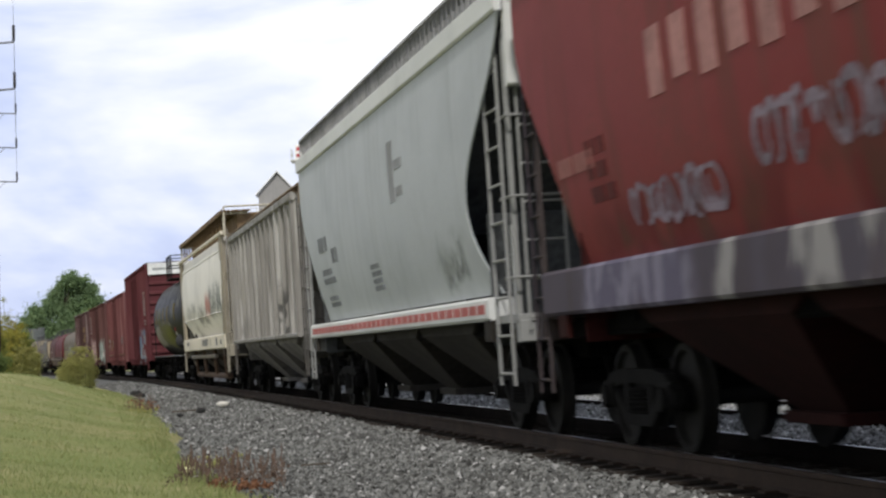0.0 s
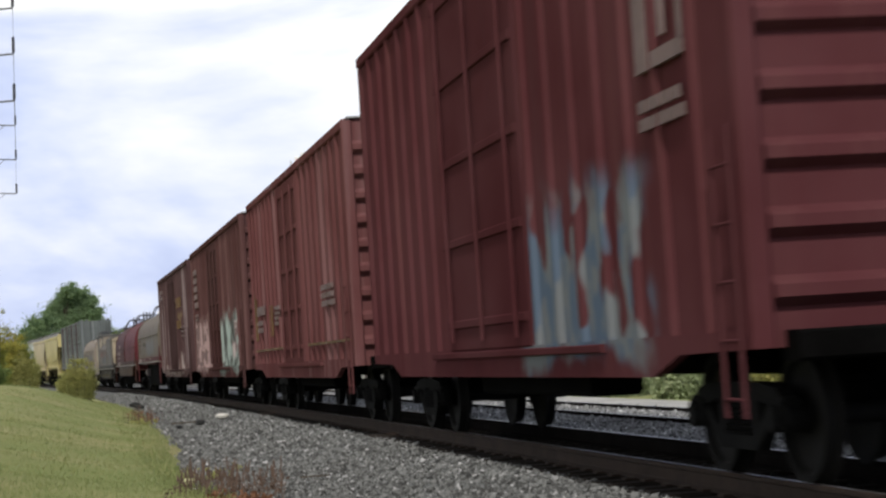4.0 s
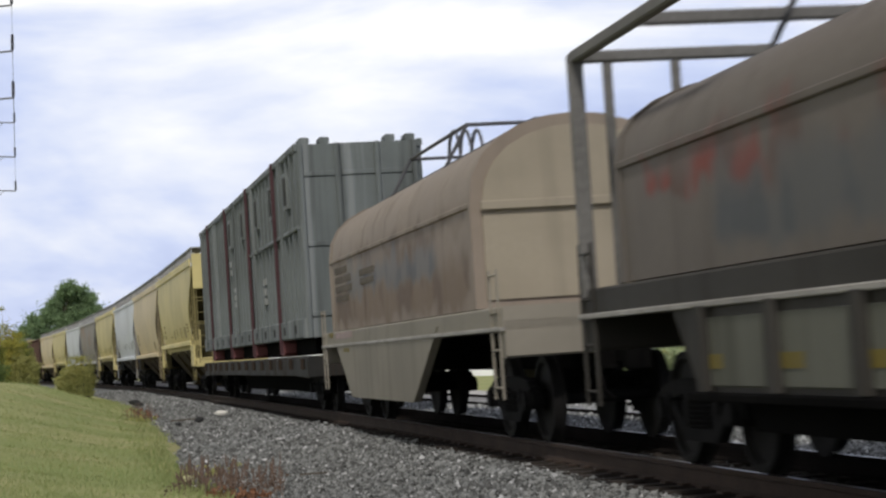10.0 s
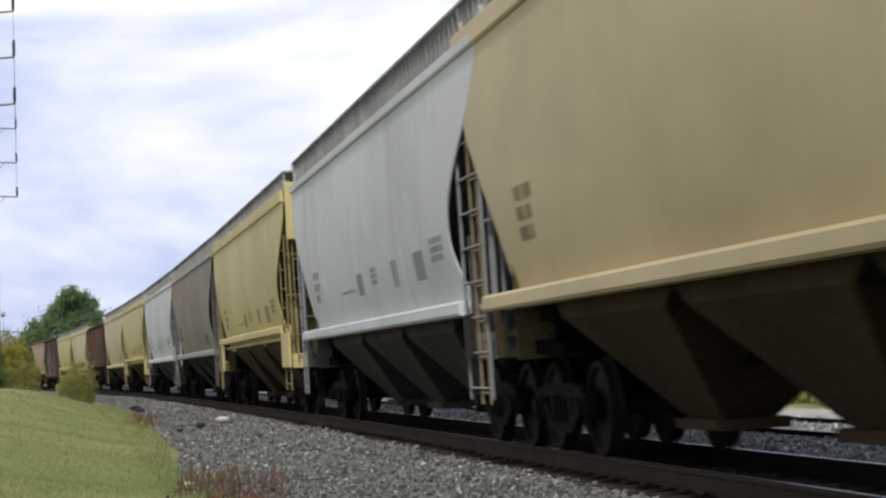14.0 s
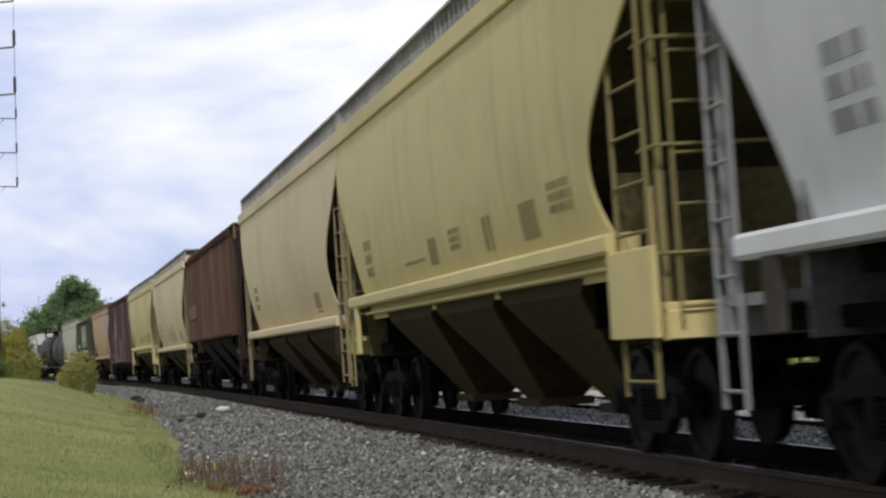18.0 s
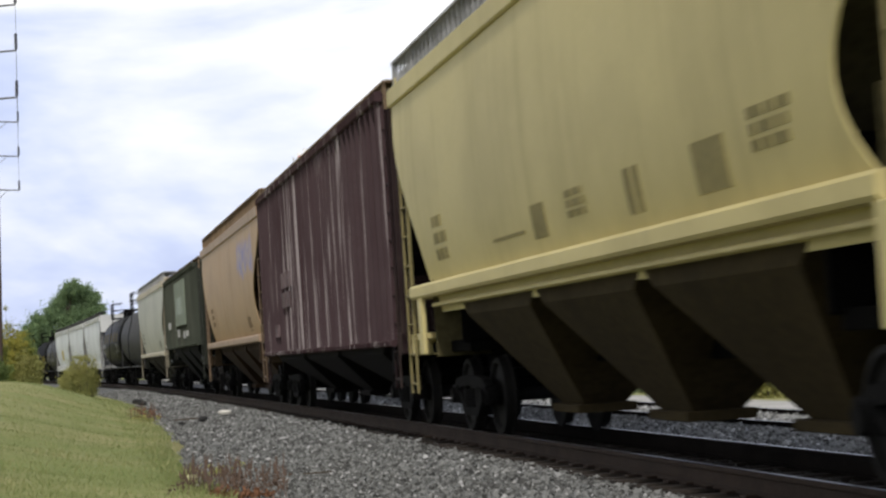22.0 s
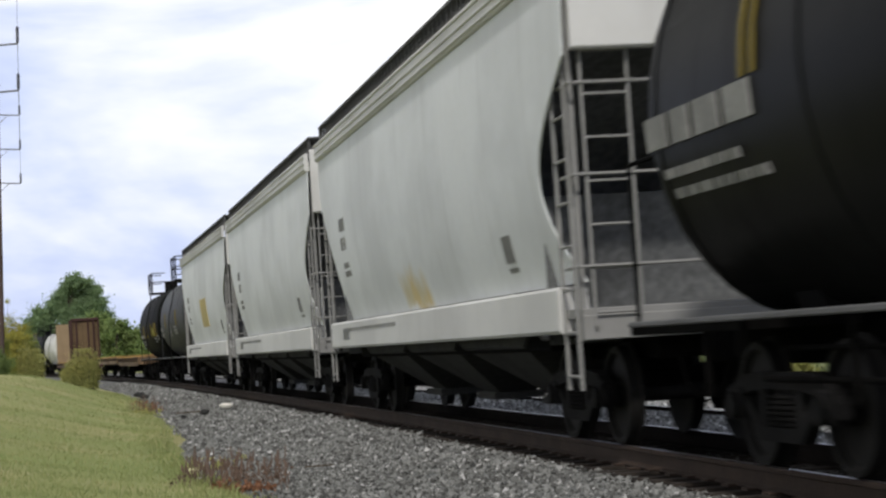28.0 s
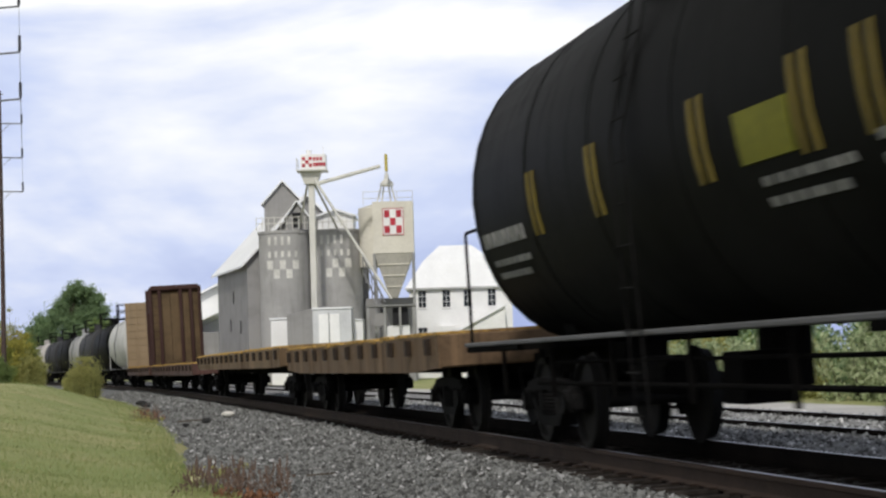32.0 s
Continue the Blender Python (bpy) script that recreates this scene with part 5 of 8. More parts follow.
def build_train():
    TAN, YEL, WHT = (0.52, 0.43, 0.27), (0.50, 0.425, 0.195), (0.55, 0.57, 0.60)
    MAROON = (0.066, 0.0205, 0.021)
    G = (0.50, 0.52, 0.50)
    # red hopper, pale hopper with a red-lettered sill, grey ribbed hopper, cream cylindrical hopper
    red_car = hopper(-223.0, "red_hopper", (0.205, 0.037, 0.036), "red covered hopper with faded white lettering and graffiti", (0.075, 0.062, 0.08), grime=0.8, seed=1.1, lettering="few",
           silltop=1.60, sillbot=1.2, spots=[(1.5, 7.2, 1.6, 2.2, (0.20, 0.19, 0.24), (0.12, 0.05, 0.05), 0.6, 2.5), (-6.5, 6.0, 1.55, 2.0, (0.10, 0.045, 0.035), (0.14, 0.03, 0.03), 0.55, 0.8)],
           sillspots=[(-6.6, -3.6, 1.1, 1.8, (0.20, 0.185, 0.25), (0.11, 0.10, 0.15), 0.8, 2.5), (-2.9, 0.5, 1.1, 1.8, (0.30, 0.29, 0.29), (0.08, 0.07, 0.09), 0.55, 1.6), (2.0, 6.0, 1.1, 1.8, (0.18, 0.165, 0.21), (0.10, 0.085, 0.11), 0.6, 2.0)])
    lilac, script = plain("lilac_spray", (0.25, 0.20, 0.25), 0.8, 0, 0.4, 4.0), plain("faded_script_paint", (0.38, 0.19, 0.18), 0.8, 0, 0.4, 4.0)
    scrawl(red_car, -5.3, 1.98, 2.2, 0.32, lilac, curve_w, "lilac sprayed graffiti", 31, 14, 0.035)
    scrawl(red_car, -2.2, 2.2, 2.6, 0.42, lilac, curve_w, "lilac sprayed graffiti", 32, 12, 0.045)
    bars(red_car, [(-4.3 + k * 0.62, -3.95 + k * 0.62, 2.72 + 0.06 * (k % 2), 3.22) for k in range(7)], script, curve_w, "lettering_bar", "faded white painted lettering")
    bars(red_car, text_rows(-7.4, 2.55, 1.5, 1, 0.16, 36), plain("faded_red_stencil", (0.30, 0.12, 0.11), 0.8), curve_w, "stencil_bar", "faded pale stencils")
    hopper(-204.8, "pale_hopper", (0.42, 0.445, 0.46), "pale grey-green covered hopper with red-checked sill", (0.62, 0.63, 0.62), grime=0.18, seed=2.2, lettering="none", silltop=1.46, sillbot=1.22,
           marks=[(plain("grey_stencil", (0.17, 0.18, 0.19), 0.8), text_rows(-6.5, 2.9, 1.1, 1, 0.24, 2) + [(-4.95, -4.65, 2.42, 2.66), (-4.55, -4.3, 2.42, 2.66)] + text_rows(-6.4, 2.36, 1.5, 2, 0.10, 8) + text_rows(-6.2, 1.9, 1.2, 2, 0.07, 9) + text_rows(-1.0, 2.2, 1.0, 4, 0.07, 3)), (plain("grey_logo_paint", (0.27, 0.275, 0.285), 0.7), [(1.6, 2.0, 2.9, 3.7), (2.1, 2.7, 3.3, 3.42), (2.1, 2.6, 2.95, 3.07)]), (plain("red_sill_check", (0.40, 0.11, 0.10), 0.7), [(-7.8 + i * 0.45, -7.44 + i * 0.45, 1.29, 1.39) for i in range(34)])],
           spots=[(4.3, 6.0, 1.65, 2.1, (0.10, 0.11, 0.11), (0.30, 0.32, 0.31), 0.6, 4.0)])
    ribbed_hopper(-188.6, "grey_ribbed", (0.25, 0.24, 0.225), "weathered grey ribbed covered hopper streaked with rust", half=7.1, zb=1.3, zt=4.0, ribs=15, seed=3.3, grime=0.9, under=(0.17, 0.16, 0.15),
                  dirt=(0.065, 0.058, 0.052), streak=2.6, worn=((0.46, 0.45, 0.43), 0.75, 2.4), spots=[(3.5, 5.8, 1.4, 2.3, (0.05, 0.05, 0.048), (0.22, 0.21, 0.19), 0.5, 3.0), (-5.4, -2.8, 1.35, 2.9, (0.17, 0.165, 0.155), (0.25, 0.24, 0.22), 0.5, 1.2, 1)], end_half=7.9)
    hopper(-169.6, "cream_hopper", (0.76, 0.735, 0.68), "cream covered hopper with black graffiti and rusty running boards", (0.62, 0.57, 0.46), GRATE_BROWN, grime=0.16, seed=4.4, lettering="none", endp=False,
           silltop=1.60, sillbot=1.2, plate_h=0.08, straight=True, marks=[(STENCIL_DARK, text_rows(0.2, 1.52, 2.8, 1, 0.2, 3) + text_rows(-6.5, 1.5, 1.2, 1, 0.12, 4) + [(3.3, 3.4, 1.3, 1.5), (5.2, 5.7, 1.3, 1.52), (6.7, 7.1, 1.32, 1.46)])],
           spots=[(-5.8, -2.1, 2.28, 2.62, (0.10, 0.105, 0.09), (0.40, 0.39, 0.33), 0.42, 4.5), (-1.3, 2.1, 1.95, 2.55, (0.07, 0.07, 0.06), (0.38, 0.36, 0.30), 0.40, 3.6), (3.4, 7.4, 2.2, 3.0, (0.07, 0.085, 0.08), (0.30, 0.31, 0.27), 0.62, 2.8), (2.0, 3.7, 2.3, 2.8, (0.42, 0.12, 0.09), (0.40, 0.15, 0.11), 0.95, 1.2), (-4.5, -2.4, 1.5, 2.0, (0.17, 0.14, 0.10), (0.32, 0.29, 0.24), 0.3, 3.0)])
    graffiti = tank_car(-151.5, "graffiti_tank", (0.007, 0.0072, 0.0074), "black tank car with olive and grey graffiti", 17.0, seed=5.5, grime=0.25, rough=0.4, spec=0.03, ladders=False,
             stripe_z=2.45, stripes=(-6.2, -4.4, -1.9, 0.4, 4.3))
    paint_tank_graffiti(graffiti)
    boxcar(-132.0, "tall_boxcar", (0.095, 0.030, 0.034), "tall dark red boxcar with white end panel and blue graffiti", 16.4, 0.82, 5.30, 6.1, 0.35, white_end=True, worn=((0.12, 0.05, 0.05), 0.45, 3.5), marks=[(-0.2 + 6.2, 6.32, 3.0, 4.1), (6.4, 7.2, 3.0, 3.12), (6.4, 7.2, 3.98, 4.1), (7.08, 7.2, 3.1, 4.0), (6.62, 6.74, 3.2, 3.9)] + text_rows(6.0, 2.8, 1.2, 2, 0.09, 61), ribs=8, door=(-2.2, 2.0),
           spots=[(1.5, 5.8, 0.9, 2.3, (0.10, 0.145, 0.20), (0.17, 0.19, 0.20), 0.55, 2.2)])
    boxcar(-113.8, "boxcar_plain", (0.135, 0.052, 0.052), "dark red weathered boxcar with ribbed sides and gold lettering", 16.2, 0.8, 4.68, 6.6, 0.5, worn=((0.22, 0.125, 0.125), 0.55, 3.0),
           gold=[(-7.4, -7.34, 1.55, 2.6), (-7.15, -7.11, 1.55, 2.5), (-4.2, -4.15, 1.6, 2.25), (-3.85, -3.81, 1.6, 2.25), (-7.7, -2.0, 1.31, 1.35), (2.3, 7.7, 1.31, 1.35)],
           marks=text_rows(-6.9, 2.3, 2.2, 1, 0.2, 21) + text_rows(-6.9, 1.98, 1.2, 2, 0.1, 22) + text_rows(-3.2, 2.2, 1.0, 4, 0.07, 23) + text_rows(4.5, 2.3, 1.6, 3, 0.09, 24))
    boxcar(-94.6, "boxcar_graffiti", (0.088, 0.041, 0.039), "dark red boxcar with pale green and pink graffiti", 17.0, 0.8, 4.68, 7.2, 0.5, worn=((0.17, 0.095, 0.09), 0.6, 4.0),
           marks=text_rows(-7.5, 4.1, 1.3, 5, 0.17, 2) + text_rows(-7.4, 2.7, 1.2, 2, 0.08, 3), spots=[(-8.2, -2.5, 0.9, 2.45, (0.38, 0.27, 0.26), (0.17, 0.125, 0.12), 0.85, 2.6), (0.7, 6.4, 0.9, 2.35, (0.33, 0.40, 0.37), (0.075, 0.085, 0.08), 0.76, 2.0, 1), (0.7, 2.6, 0.9, 1.5, (0.10, 0.10, 0.095), (0.25, 0.28, 0.26), 0.6, 2.4), (4.6, 6.6, 1.3, 2.3, (0.40, 0.33, 0.32), (0.16, 0.10, 0.10), 0.4, 2.6)])
    boxcar(-76.9, "boxcar_last", (0.078, 0.044, 0.044), "dark purple-brown boxcar with peeling grey patches", 16.0, 0.8, 4.62, 7.9, 0.6, worn=((0.27, 0.22, 0.22), 0.7, 6.0, 0.53, 0.63), gold=[(2.0 + k * 0.42, 2.12 + k * 0.42, 3.2, 3.55) for k in range(6)] + [(2.1 + k * 0.45, 2.22 + k * 0.45, 2.45, 2.75) for k in range(5)], marks=text_rows(-6.9, 4.15, 1.6, 2, 0.12, 5, 2.0) + text_rows(4.0, 2.5, 1.5, 3, 0.05, 6, 3.0), spots=[(-4.0, 5.0, 0.85, 1.05, (0.42, 0.37, 0.35), (0.16, 0.11, 0.10), 0.8, 2.0), (1.9, 4.7, 0.9, 1.45, (0.36, 0.31, 0.29), (0.10, 0.05, 0.045), 0.6, 2.0, 1), (-7, -4.5, 0.9, 1.5, (0.30, 0.25, 0.23), (0.08, 0.04, 0.035), 0.5, 2.0, 1), (2.0, 4.9, 2.8, 2.95, (0.20, 0.15, 0.085), (0.12, 0.07, 0.05), 0.75, 1.0)])
    beige = coil_car(-60.2, "beige_coil", "coil car with beige arched covers on a maroon frame", [(-7.3, 7.0, 2.58, 3.65, (0.145, 0.12, 0.095), [(-1.5, 3.5, 1.75, 2.4, (0.13, 0.14, 0.16), (0.15, 0.145, 0.14), 0.9, 0.8)])], (0.075, 0.021, 0.022), 15.6, 1.5, seed=8.1, deep=0.1, frames=(0.14, 0.26), trough=True)
    red = coil_car(-40.6, "red_coil", "coil car with red and maroon arched covers", [(-8.5, -0.8, 2.28, 3.58, (0.066, 0.021, 0.021), []), (-0.4, 8.3, 2.28, 3.62, (0.105, 0.024, 0.029), [])], (0.05, 0.022, 0.017), 17.6, 1.45, seed=8.8, ribs=0, deep=0.6, frames=(0.10, 0.26), panel=(0.062, 0.036, 0.022), trough=True)
    faded = plain("faded_white_letters", (0.30, 0.24, 0.23), 0.8)
    bars(beige, text_rows(-6.9, 2.45, 1.6, 4, 0.11, 4) + text_rows(-3.6, 2.3, 1.8, 1, 0.16, 6), plain("dark_brown_stencil", (0.10, 0.085, 0.07), 0.8), lambda z: 1.2, "stencil_bar", "dark stencilled lettering")
    bars(beige, text_rows(-6.8, 1.58, 2.2, 1, 0.14, 5) + [(-3.2, -2.2, 1.5, 1.56), (1.0, 1.6, 1.5, 1.58)], faded, lambda z: 1.225, "stencil_bar", "worn white lettering")
    bars(red, text_rows(-6.8, 2.12, 1.6, 1, 0.13, 3) + [(-5.0, -4.65, 1.92, 2.12), (-4.95, -4.75, 2.16, 2.5), (-6.15, -5.4, 1.72, 1.82)], faded, lambda z: 1.2, "stencil_bar", "worn white lettering")
    bars(red, text_rows(-6.1, 1.55, 2.0, 1, 0.17, 8) + [(-3.9, -2.8, 1.46, 1.49)], faded, lambda z: 1.225, "stencil_bar", "worn white lettering")
    bars(red, [(-5.2, -4.85, 1.07, 1.14), (-2.5, -1.85, 1.06, 1.14), (1.0, 1.5, 1.06, 1.14)], STENCIL_YELLOW, lambda z: 1.205, "yellow_mark", "small yellow reflective mark")
    grey = coil_car(-23.4, "grey_coil", "coil car with grimy grey covers on a ribbed frame", [(-6.3, 0.6, 2.40, 3.05, (0.125, 0.108, 0.095), [(-5.8, 0.2, 2.1, 2.3, (0.19, 0.04, 0.03), (0.10, 0.06, 0.05), 0.35, 1.5), (-4, -0.4, 1.6, 2.1, (0.075, 0.08, 0.085), (0.10, 0.10, 0.10), 0.8, 0.7)]), (1.0, 5.0, 3.0, 3.3, (0.12, 0.11, 0.098), [])], (0.038, 0.035, 0.031), 15.4, 1.35, seed=9.4, ribs=7, deep=0.65, ends=(0.36, 0.30, 0.21), panel=(0.115, 0.115, 0.095), trough=True)
    bars(grey, [(-4.5 + k * 1.55, -3.95 + k * 1.55, 0.80, 0.90) for k in range(6)], STENCIL_YELLOW, lambda z: 1.216, "yellow_mark", "small yellow reflective mark")
    cage = plain("grey_cage_steel", (0.13, 0.125, 0.12), 0.7, 0, 0.3, 3.0)
    fr = part("end_cage", Geo().cbox(-7.56, -7.44, -1.24, -1.12, 1.4, 3.45), cage, grey, "open steel cage frame above the cover")
    part("cage_post", Geo().cbox(-7.56, -7.44, 1.12, 1.24, 1.4, 3.45), cage, fr)
    for y in (-1.18, 1.18):
        part("cage_rail", Geo().cbox(-7.5, -3.7, y - 0.05, y + 0.05, 3.38, 3.48), cage, fr)
    for x in (-7.5, -5.6, -3.75):
        part("cage_beam", Geo().cbox(x - 0.05, x + 0.05, -1.15, 1.15, 3.38, 3.48), cage, fr)
    for y in (-0.9, -0.3, 0.5):
        part("cage_stay", Geo().cbox(-7.53, -7.47, y - 0.04, y + 0.04, 1.5, 3.4), cage, fr)
    skirted = coil_car(-5.6, "skirted_coil", "beige coil car with deep tapered side skirts", [(-5.9, 5.9, 2.58, 3.5, (0.23, 0.19, 0.155), [(-5.6, 5.6, 1.5, 2.05, (0.12, 0.085, 0.062), (0.17, 0.125, 0.09), 0.8, 0.6), (-4.2, 3.6, 2.0, 2.42, (0.10, 0.105, 0.115), (0.15, 0.145, 0.14), 0.75, 0.8), (-5.6, 5.6, 2.35, 2.56, (0.14, 0.10, 0.075), (0.20, 0.16, 0.125), 0.6, 0.9)])], (0.22, 0.20, 0.165), 14.6, 1.32, True, seed=9.9, ends=(0.27, 0.235, 0.18))
    bars(skirted, text_rows(-5.4, 2.45, 1.9, 4, 0.1, 14) + text_rows(-2.6, 2.3, 1.4, 2, 0.09, 15), plain("dark_brown_stencil", (0.10, 0.085, 0.07), 0.8), lambda z: 1.2, "stencil_bar", "dark stencilled lettering")
    bars(skirted, text_rows(-5.6, 1.42, 2.4, 1, 0.12, 16), plain("faded_white_letters", (0.30, 0.24, 0.23), 0.8), lambda z: 1.225, "stencil_bar", "worn white lettering")
    bars(skirted, [(-6.3, -5.95, 1.35, 1.43), (-4.6, -4.1, 1.1, 1.16)], STENCIL_YELLOW, lambda z: 1.235, "yellow_mark", "small yellow reflective mark")
    build_crate_flat()
    # the grain block
    hopper(43.0, "yellow_hopper_a", YEL, front=7.35, shift=0.25, silltop=1.86, sillbot=1.69, web=8.55, label="dull yellow covered hopper with faint stencils", grime=0.09, seed=11.0)
    hopper(61.1, "tan_hopper_a", TAN, "dusty tan covered hopper", grime=0.08, seed=12.3, lettering="few")
    hopper(77.6, "white_hopper_a", WHT, front=7.1, label="pale grey-white covered hopper", grime=0.2, seed=13.1, lettering="grain", plate_h=0.12)
    hopper(96.9, "yellow_hopper_b", YEL, front=7.35, shift=0.25, silltop=1.86, sillbot=1.69, web=8.55, label="dull yellow covered hopper with black reporting marks", grime=0.09, seed=14.7)
    hopper(115.2, "rusty_grey_hopper", (0.23, 0.215, 0.19), "grey covered hopper with rust-brown staining", (0.33, 0.32, 0.30), grime=0.4, seed=15.2, dirt=(0.20, 0.135, 0.10), lettering="few", plate_h=0.10, spots=[(-8.5, -3.0, 3.5, 4.3, (0.255, 0.18, 0.13), (0.24, 0.20, 0.165), 0.6, 0.7), (-4.5, -1.5, 2.5, 3.6, (0.24, 0.165, 0.125), (0.235, 0.21, 0.18), 0.55, 0.9), (0.5, 3.0, 2.7, 3.9, (0.24, 0.17, 0.125), (0.23, 0.20, 0.17), 0.5, 1.0)])
    hopper(133.2, "white_hopper_b", WHT, front=7.1, label="pale grey-white covered hopper", grime=0.18, seed=16.6, plate_h=0.12)
    hopper(151.8, "yellow_hopper_c", YEL, front=7.35, shift=0.25, silltop=1.86, sillbot=1.69, web=8.55, label="dull yellow covered hopper with dark streaks", grime=0.2, seed=17.4)
    hopper(169.1, "tan_hopper_b", TAN, "dusty tan covered hopper with a square placard", grime=0.08, seed=18.2, lettering="few")
    ribbed_hopper(188.0, "brown_ribbed", (0.056, 0.033, 0.029), "rust-brown ribbed covered hopper", rear=1.45, worn=((0.15, 0.10, 0.078), 0.6, 5.0), half=7.2, zb=1.66, zt=4.34, ribs=27, seed=19.1, grime=0.8, streak=5.0, post=(0.088, 0.056, 0.046), dirt=(0.095, 0.055, 0.042),
                  patch=text_rows(-7.3, 2.80, 2.9, 1, 0.4, 71))
    hopper(207.4, "tan_hopper_c", TAN, "dusty tan covered hopper with small grey graffiti", grime=0.08, seed=20.5, lettering="few", spots=[(-2.2, -0.7, 1.8, 2.4, (0.27, 0.29, 0.31), (0.38, 0.35, 0.26), 0.75, 2.5), (-0.7, 1.9, 1.8, 2.4, (0.26, 0.235, 0.23), (0.36, 0.31, 0.22), 0.8, 2.2, 1)])
    hopper(226.6, "yellow_hopper_d", YEL, front=7.35, shift=0.25, silltop=1.86, sillbot=1.69, web=8.55, label="dull yellow covered hopper with stencilled lettering", grime=0.15, seed=21.8)
    ribbed_hopper(246.2, "purple_ribbed", (0.050, 0.029, 0.032), worn=((0.36, 0.32, 0.32), 0.8, 6.5, 0.535, 0.62), label= "dark purple-brown ribbed covered hopper with pale wear", half=8.9, zb=1.14, zt=4.6, ribs=36, rw=0.05, patch=text_rows(-4.6, 2.75, 1.9, 2, 0.3, 77, 1.3) + text_rows(-6.2, 1.75, 0.7, 1, 0.25, 78), seed=22.4, grime=0.6, dirt=(0.07, 0.05, 0.05), end_half=9.2, streak=8.0, post=(0.062, 0.042, 0.046),
                  spots=[(-8.4, -7.0, 1.2, 3.4, (0.33, 0.29, 0.28), (0.15, 0.11, 0.11), 0.45, 2.5)])
    hopper(263.0, "orange_tan_hopper", (0.39, 0.265, 0.15), "orange-tan covered hopper with a blue lettered patch", (0.34, 0.24, 0.16), GRATE_BROWN, grime=0.4, seed=23.6, dirt=(0.22, 0.135, 0.065), lettering="few",
           spots=[(3.1, 7.0, 3.2, 3.9, (0.20, 0.20, 0.42), (0.36, 0.30, 0.28), 0.7, 3.2)])
    ribbed_hopper(281.6, "green_ribbed", (0.05, 0.056, 0.044), worn=((0.12, 0.13, 0.105), 0.4, 5.0), rear=1.45, rw=0.06, label= "dark green ribbed covered hopper with a pale green panel", half=7.15, zb=1.68, zt=4.33, ribs=28, seed=24.1, grime=0.3, panel=True)
    hopper(300.9, "grey_beige_hopper", (0.42, 0.42, 0.36), "grey-beige covered hopper with rusty sill", (0.45, 0.40, 0.30), front=8.1, shift=0.6, grime=0.2, seed=25.5, lettering="few")
    # tanks, white hoppers, tanks
    T = (0.0042, 0.0043, 0.0045)
    tank_car(318.9 - 0.3, "grey_tank", (0.07, 0.07, 0.073), "dull grey-black tank car", 16.6, seed=26.2, grime=0.45)
    tank_car(337.0 - 0.3, "striped_tank", T, "glossy black tank car with yellow stripes and white lettering", 16.8, rough=0.35, seed=27.3, grime=0.15, stripes=(-5.65, -2.8, 0.5, 3.2, 5.8),
             stencils=text_rows(-7.9, 2.60, 3.1, 1, 0.24, 3) + text_rows(-7.6, 2.2, 2.2, 1, 0.07, 4) + text_rows(-7.5, 2.05, 2.8, 1, 0.07, 14) + text_rows(3.1, 2.05, 1.5, 4, 0.04, 5, 2.4) + text_rows(1.2, 2.0, 1.1, 2, 0.045, 6, 2.2) + text_rows(4.9, 2.5, 1.6, 5, 0.045, 8, 2.4))
    for s, nm, sd, sp in ((355.4, "white_hopper_c", 28.1, [(-1.5, 0.5, 1.52, 1.9, (0.50, 0.38, 0.14), (0.47, 0.41, 0.25), 0.95, 0.8)]), (374.6, "white_hopper_d", 29.4, []),
                          (393.7, "white_hopper_e", 30.3, [])):
        hopper(s, nm, (0.585, 0.605, 0.62), "light grey covered hopper with deep white sill" + (" and a yellow patch" if nm != "white_hopper_d" else ""), (0.52, 0.52, 0.51), plain("dark_grating", (0.07, 0.07, 0.07), 0.7), 0.12, sd, sp, "none", endp=False, marks=[(STENCIL_DARK, [(5.35, 5.75, 1.8, 2.08), (5.4, 5.78, 1.70, 1.75)] + text_rows(-6.5, 3.1, 0.7, 2, 0.2, 2) + text_rows(-6.5, 2.4, 0.7, 2, 0.09, 3) + text_rows(-6.5, 1.36, 6.0, 1, 0.05, 5, 1.5) + [(-6.6, -5.9, 1.18, 1.34)])] + ([(plain("yellow_patch_paint", (0.44, 0.36, 0.15), 0.75, 0, 0.12, 2.0), [(-1.15, 1.25, 1.98, 2.86)])] if nm == "white_hopper_e" else []), silltop=1.47, sillbot=1.05, plate_h=0.3, under=(0.035, 0.035, 0.033))
    tank_car(409.0, "worn_tank_a", (0.036, 0.037, 0.0395), "dull black tank car with worn white stencils", 13.8, seed=31.5, spec=0.06, grime=0.35, stripe_z=2.3, stripes=(-3.6, 2.6), rough=0.5,
             stencils=text_rows(-6.4, 2.35, 1.0, 2, 0.16, 7) + text_rows(-1.6, 2.3, 1.2, 3, 0.09, 8) + text_rows(1.2, 2.3, 1.4, 3, 0.08, 18))
    tank_car(424.1, "worn_tank_b", (0.0038, 0.004, 0.0037), "dull black tank car with a yellow-green placard", 13.8, seed=32.6, grime=0.3, stripe_z=2.08, stripes=(-3.55, -1.25, 1.7, 3.75, 4.8), rough=0.5,
             placard=(2.65, 3.65, 2.12, 2.46), stencils=text_rows(-6.0, 2.24, 2.3, 1, 0.15, 9) + text_rows(-5.8, 1.95, 1.9, 2, 0.06, 19, 2.2) + text_rows(2.9, 2.02, 1.8, 2, 0.06, 10, 2.2) + text_rows(4.9, 2.1, 1.2, 2, 0.06, 12, 2.2))
    flat_car(443.4, "short_flat", "empty flat car with a rust-stained ochre side sill", 17.4, 1.26, 0.78, (0.13, 0.085, 0.05), 33.0)
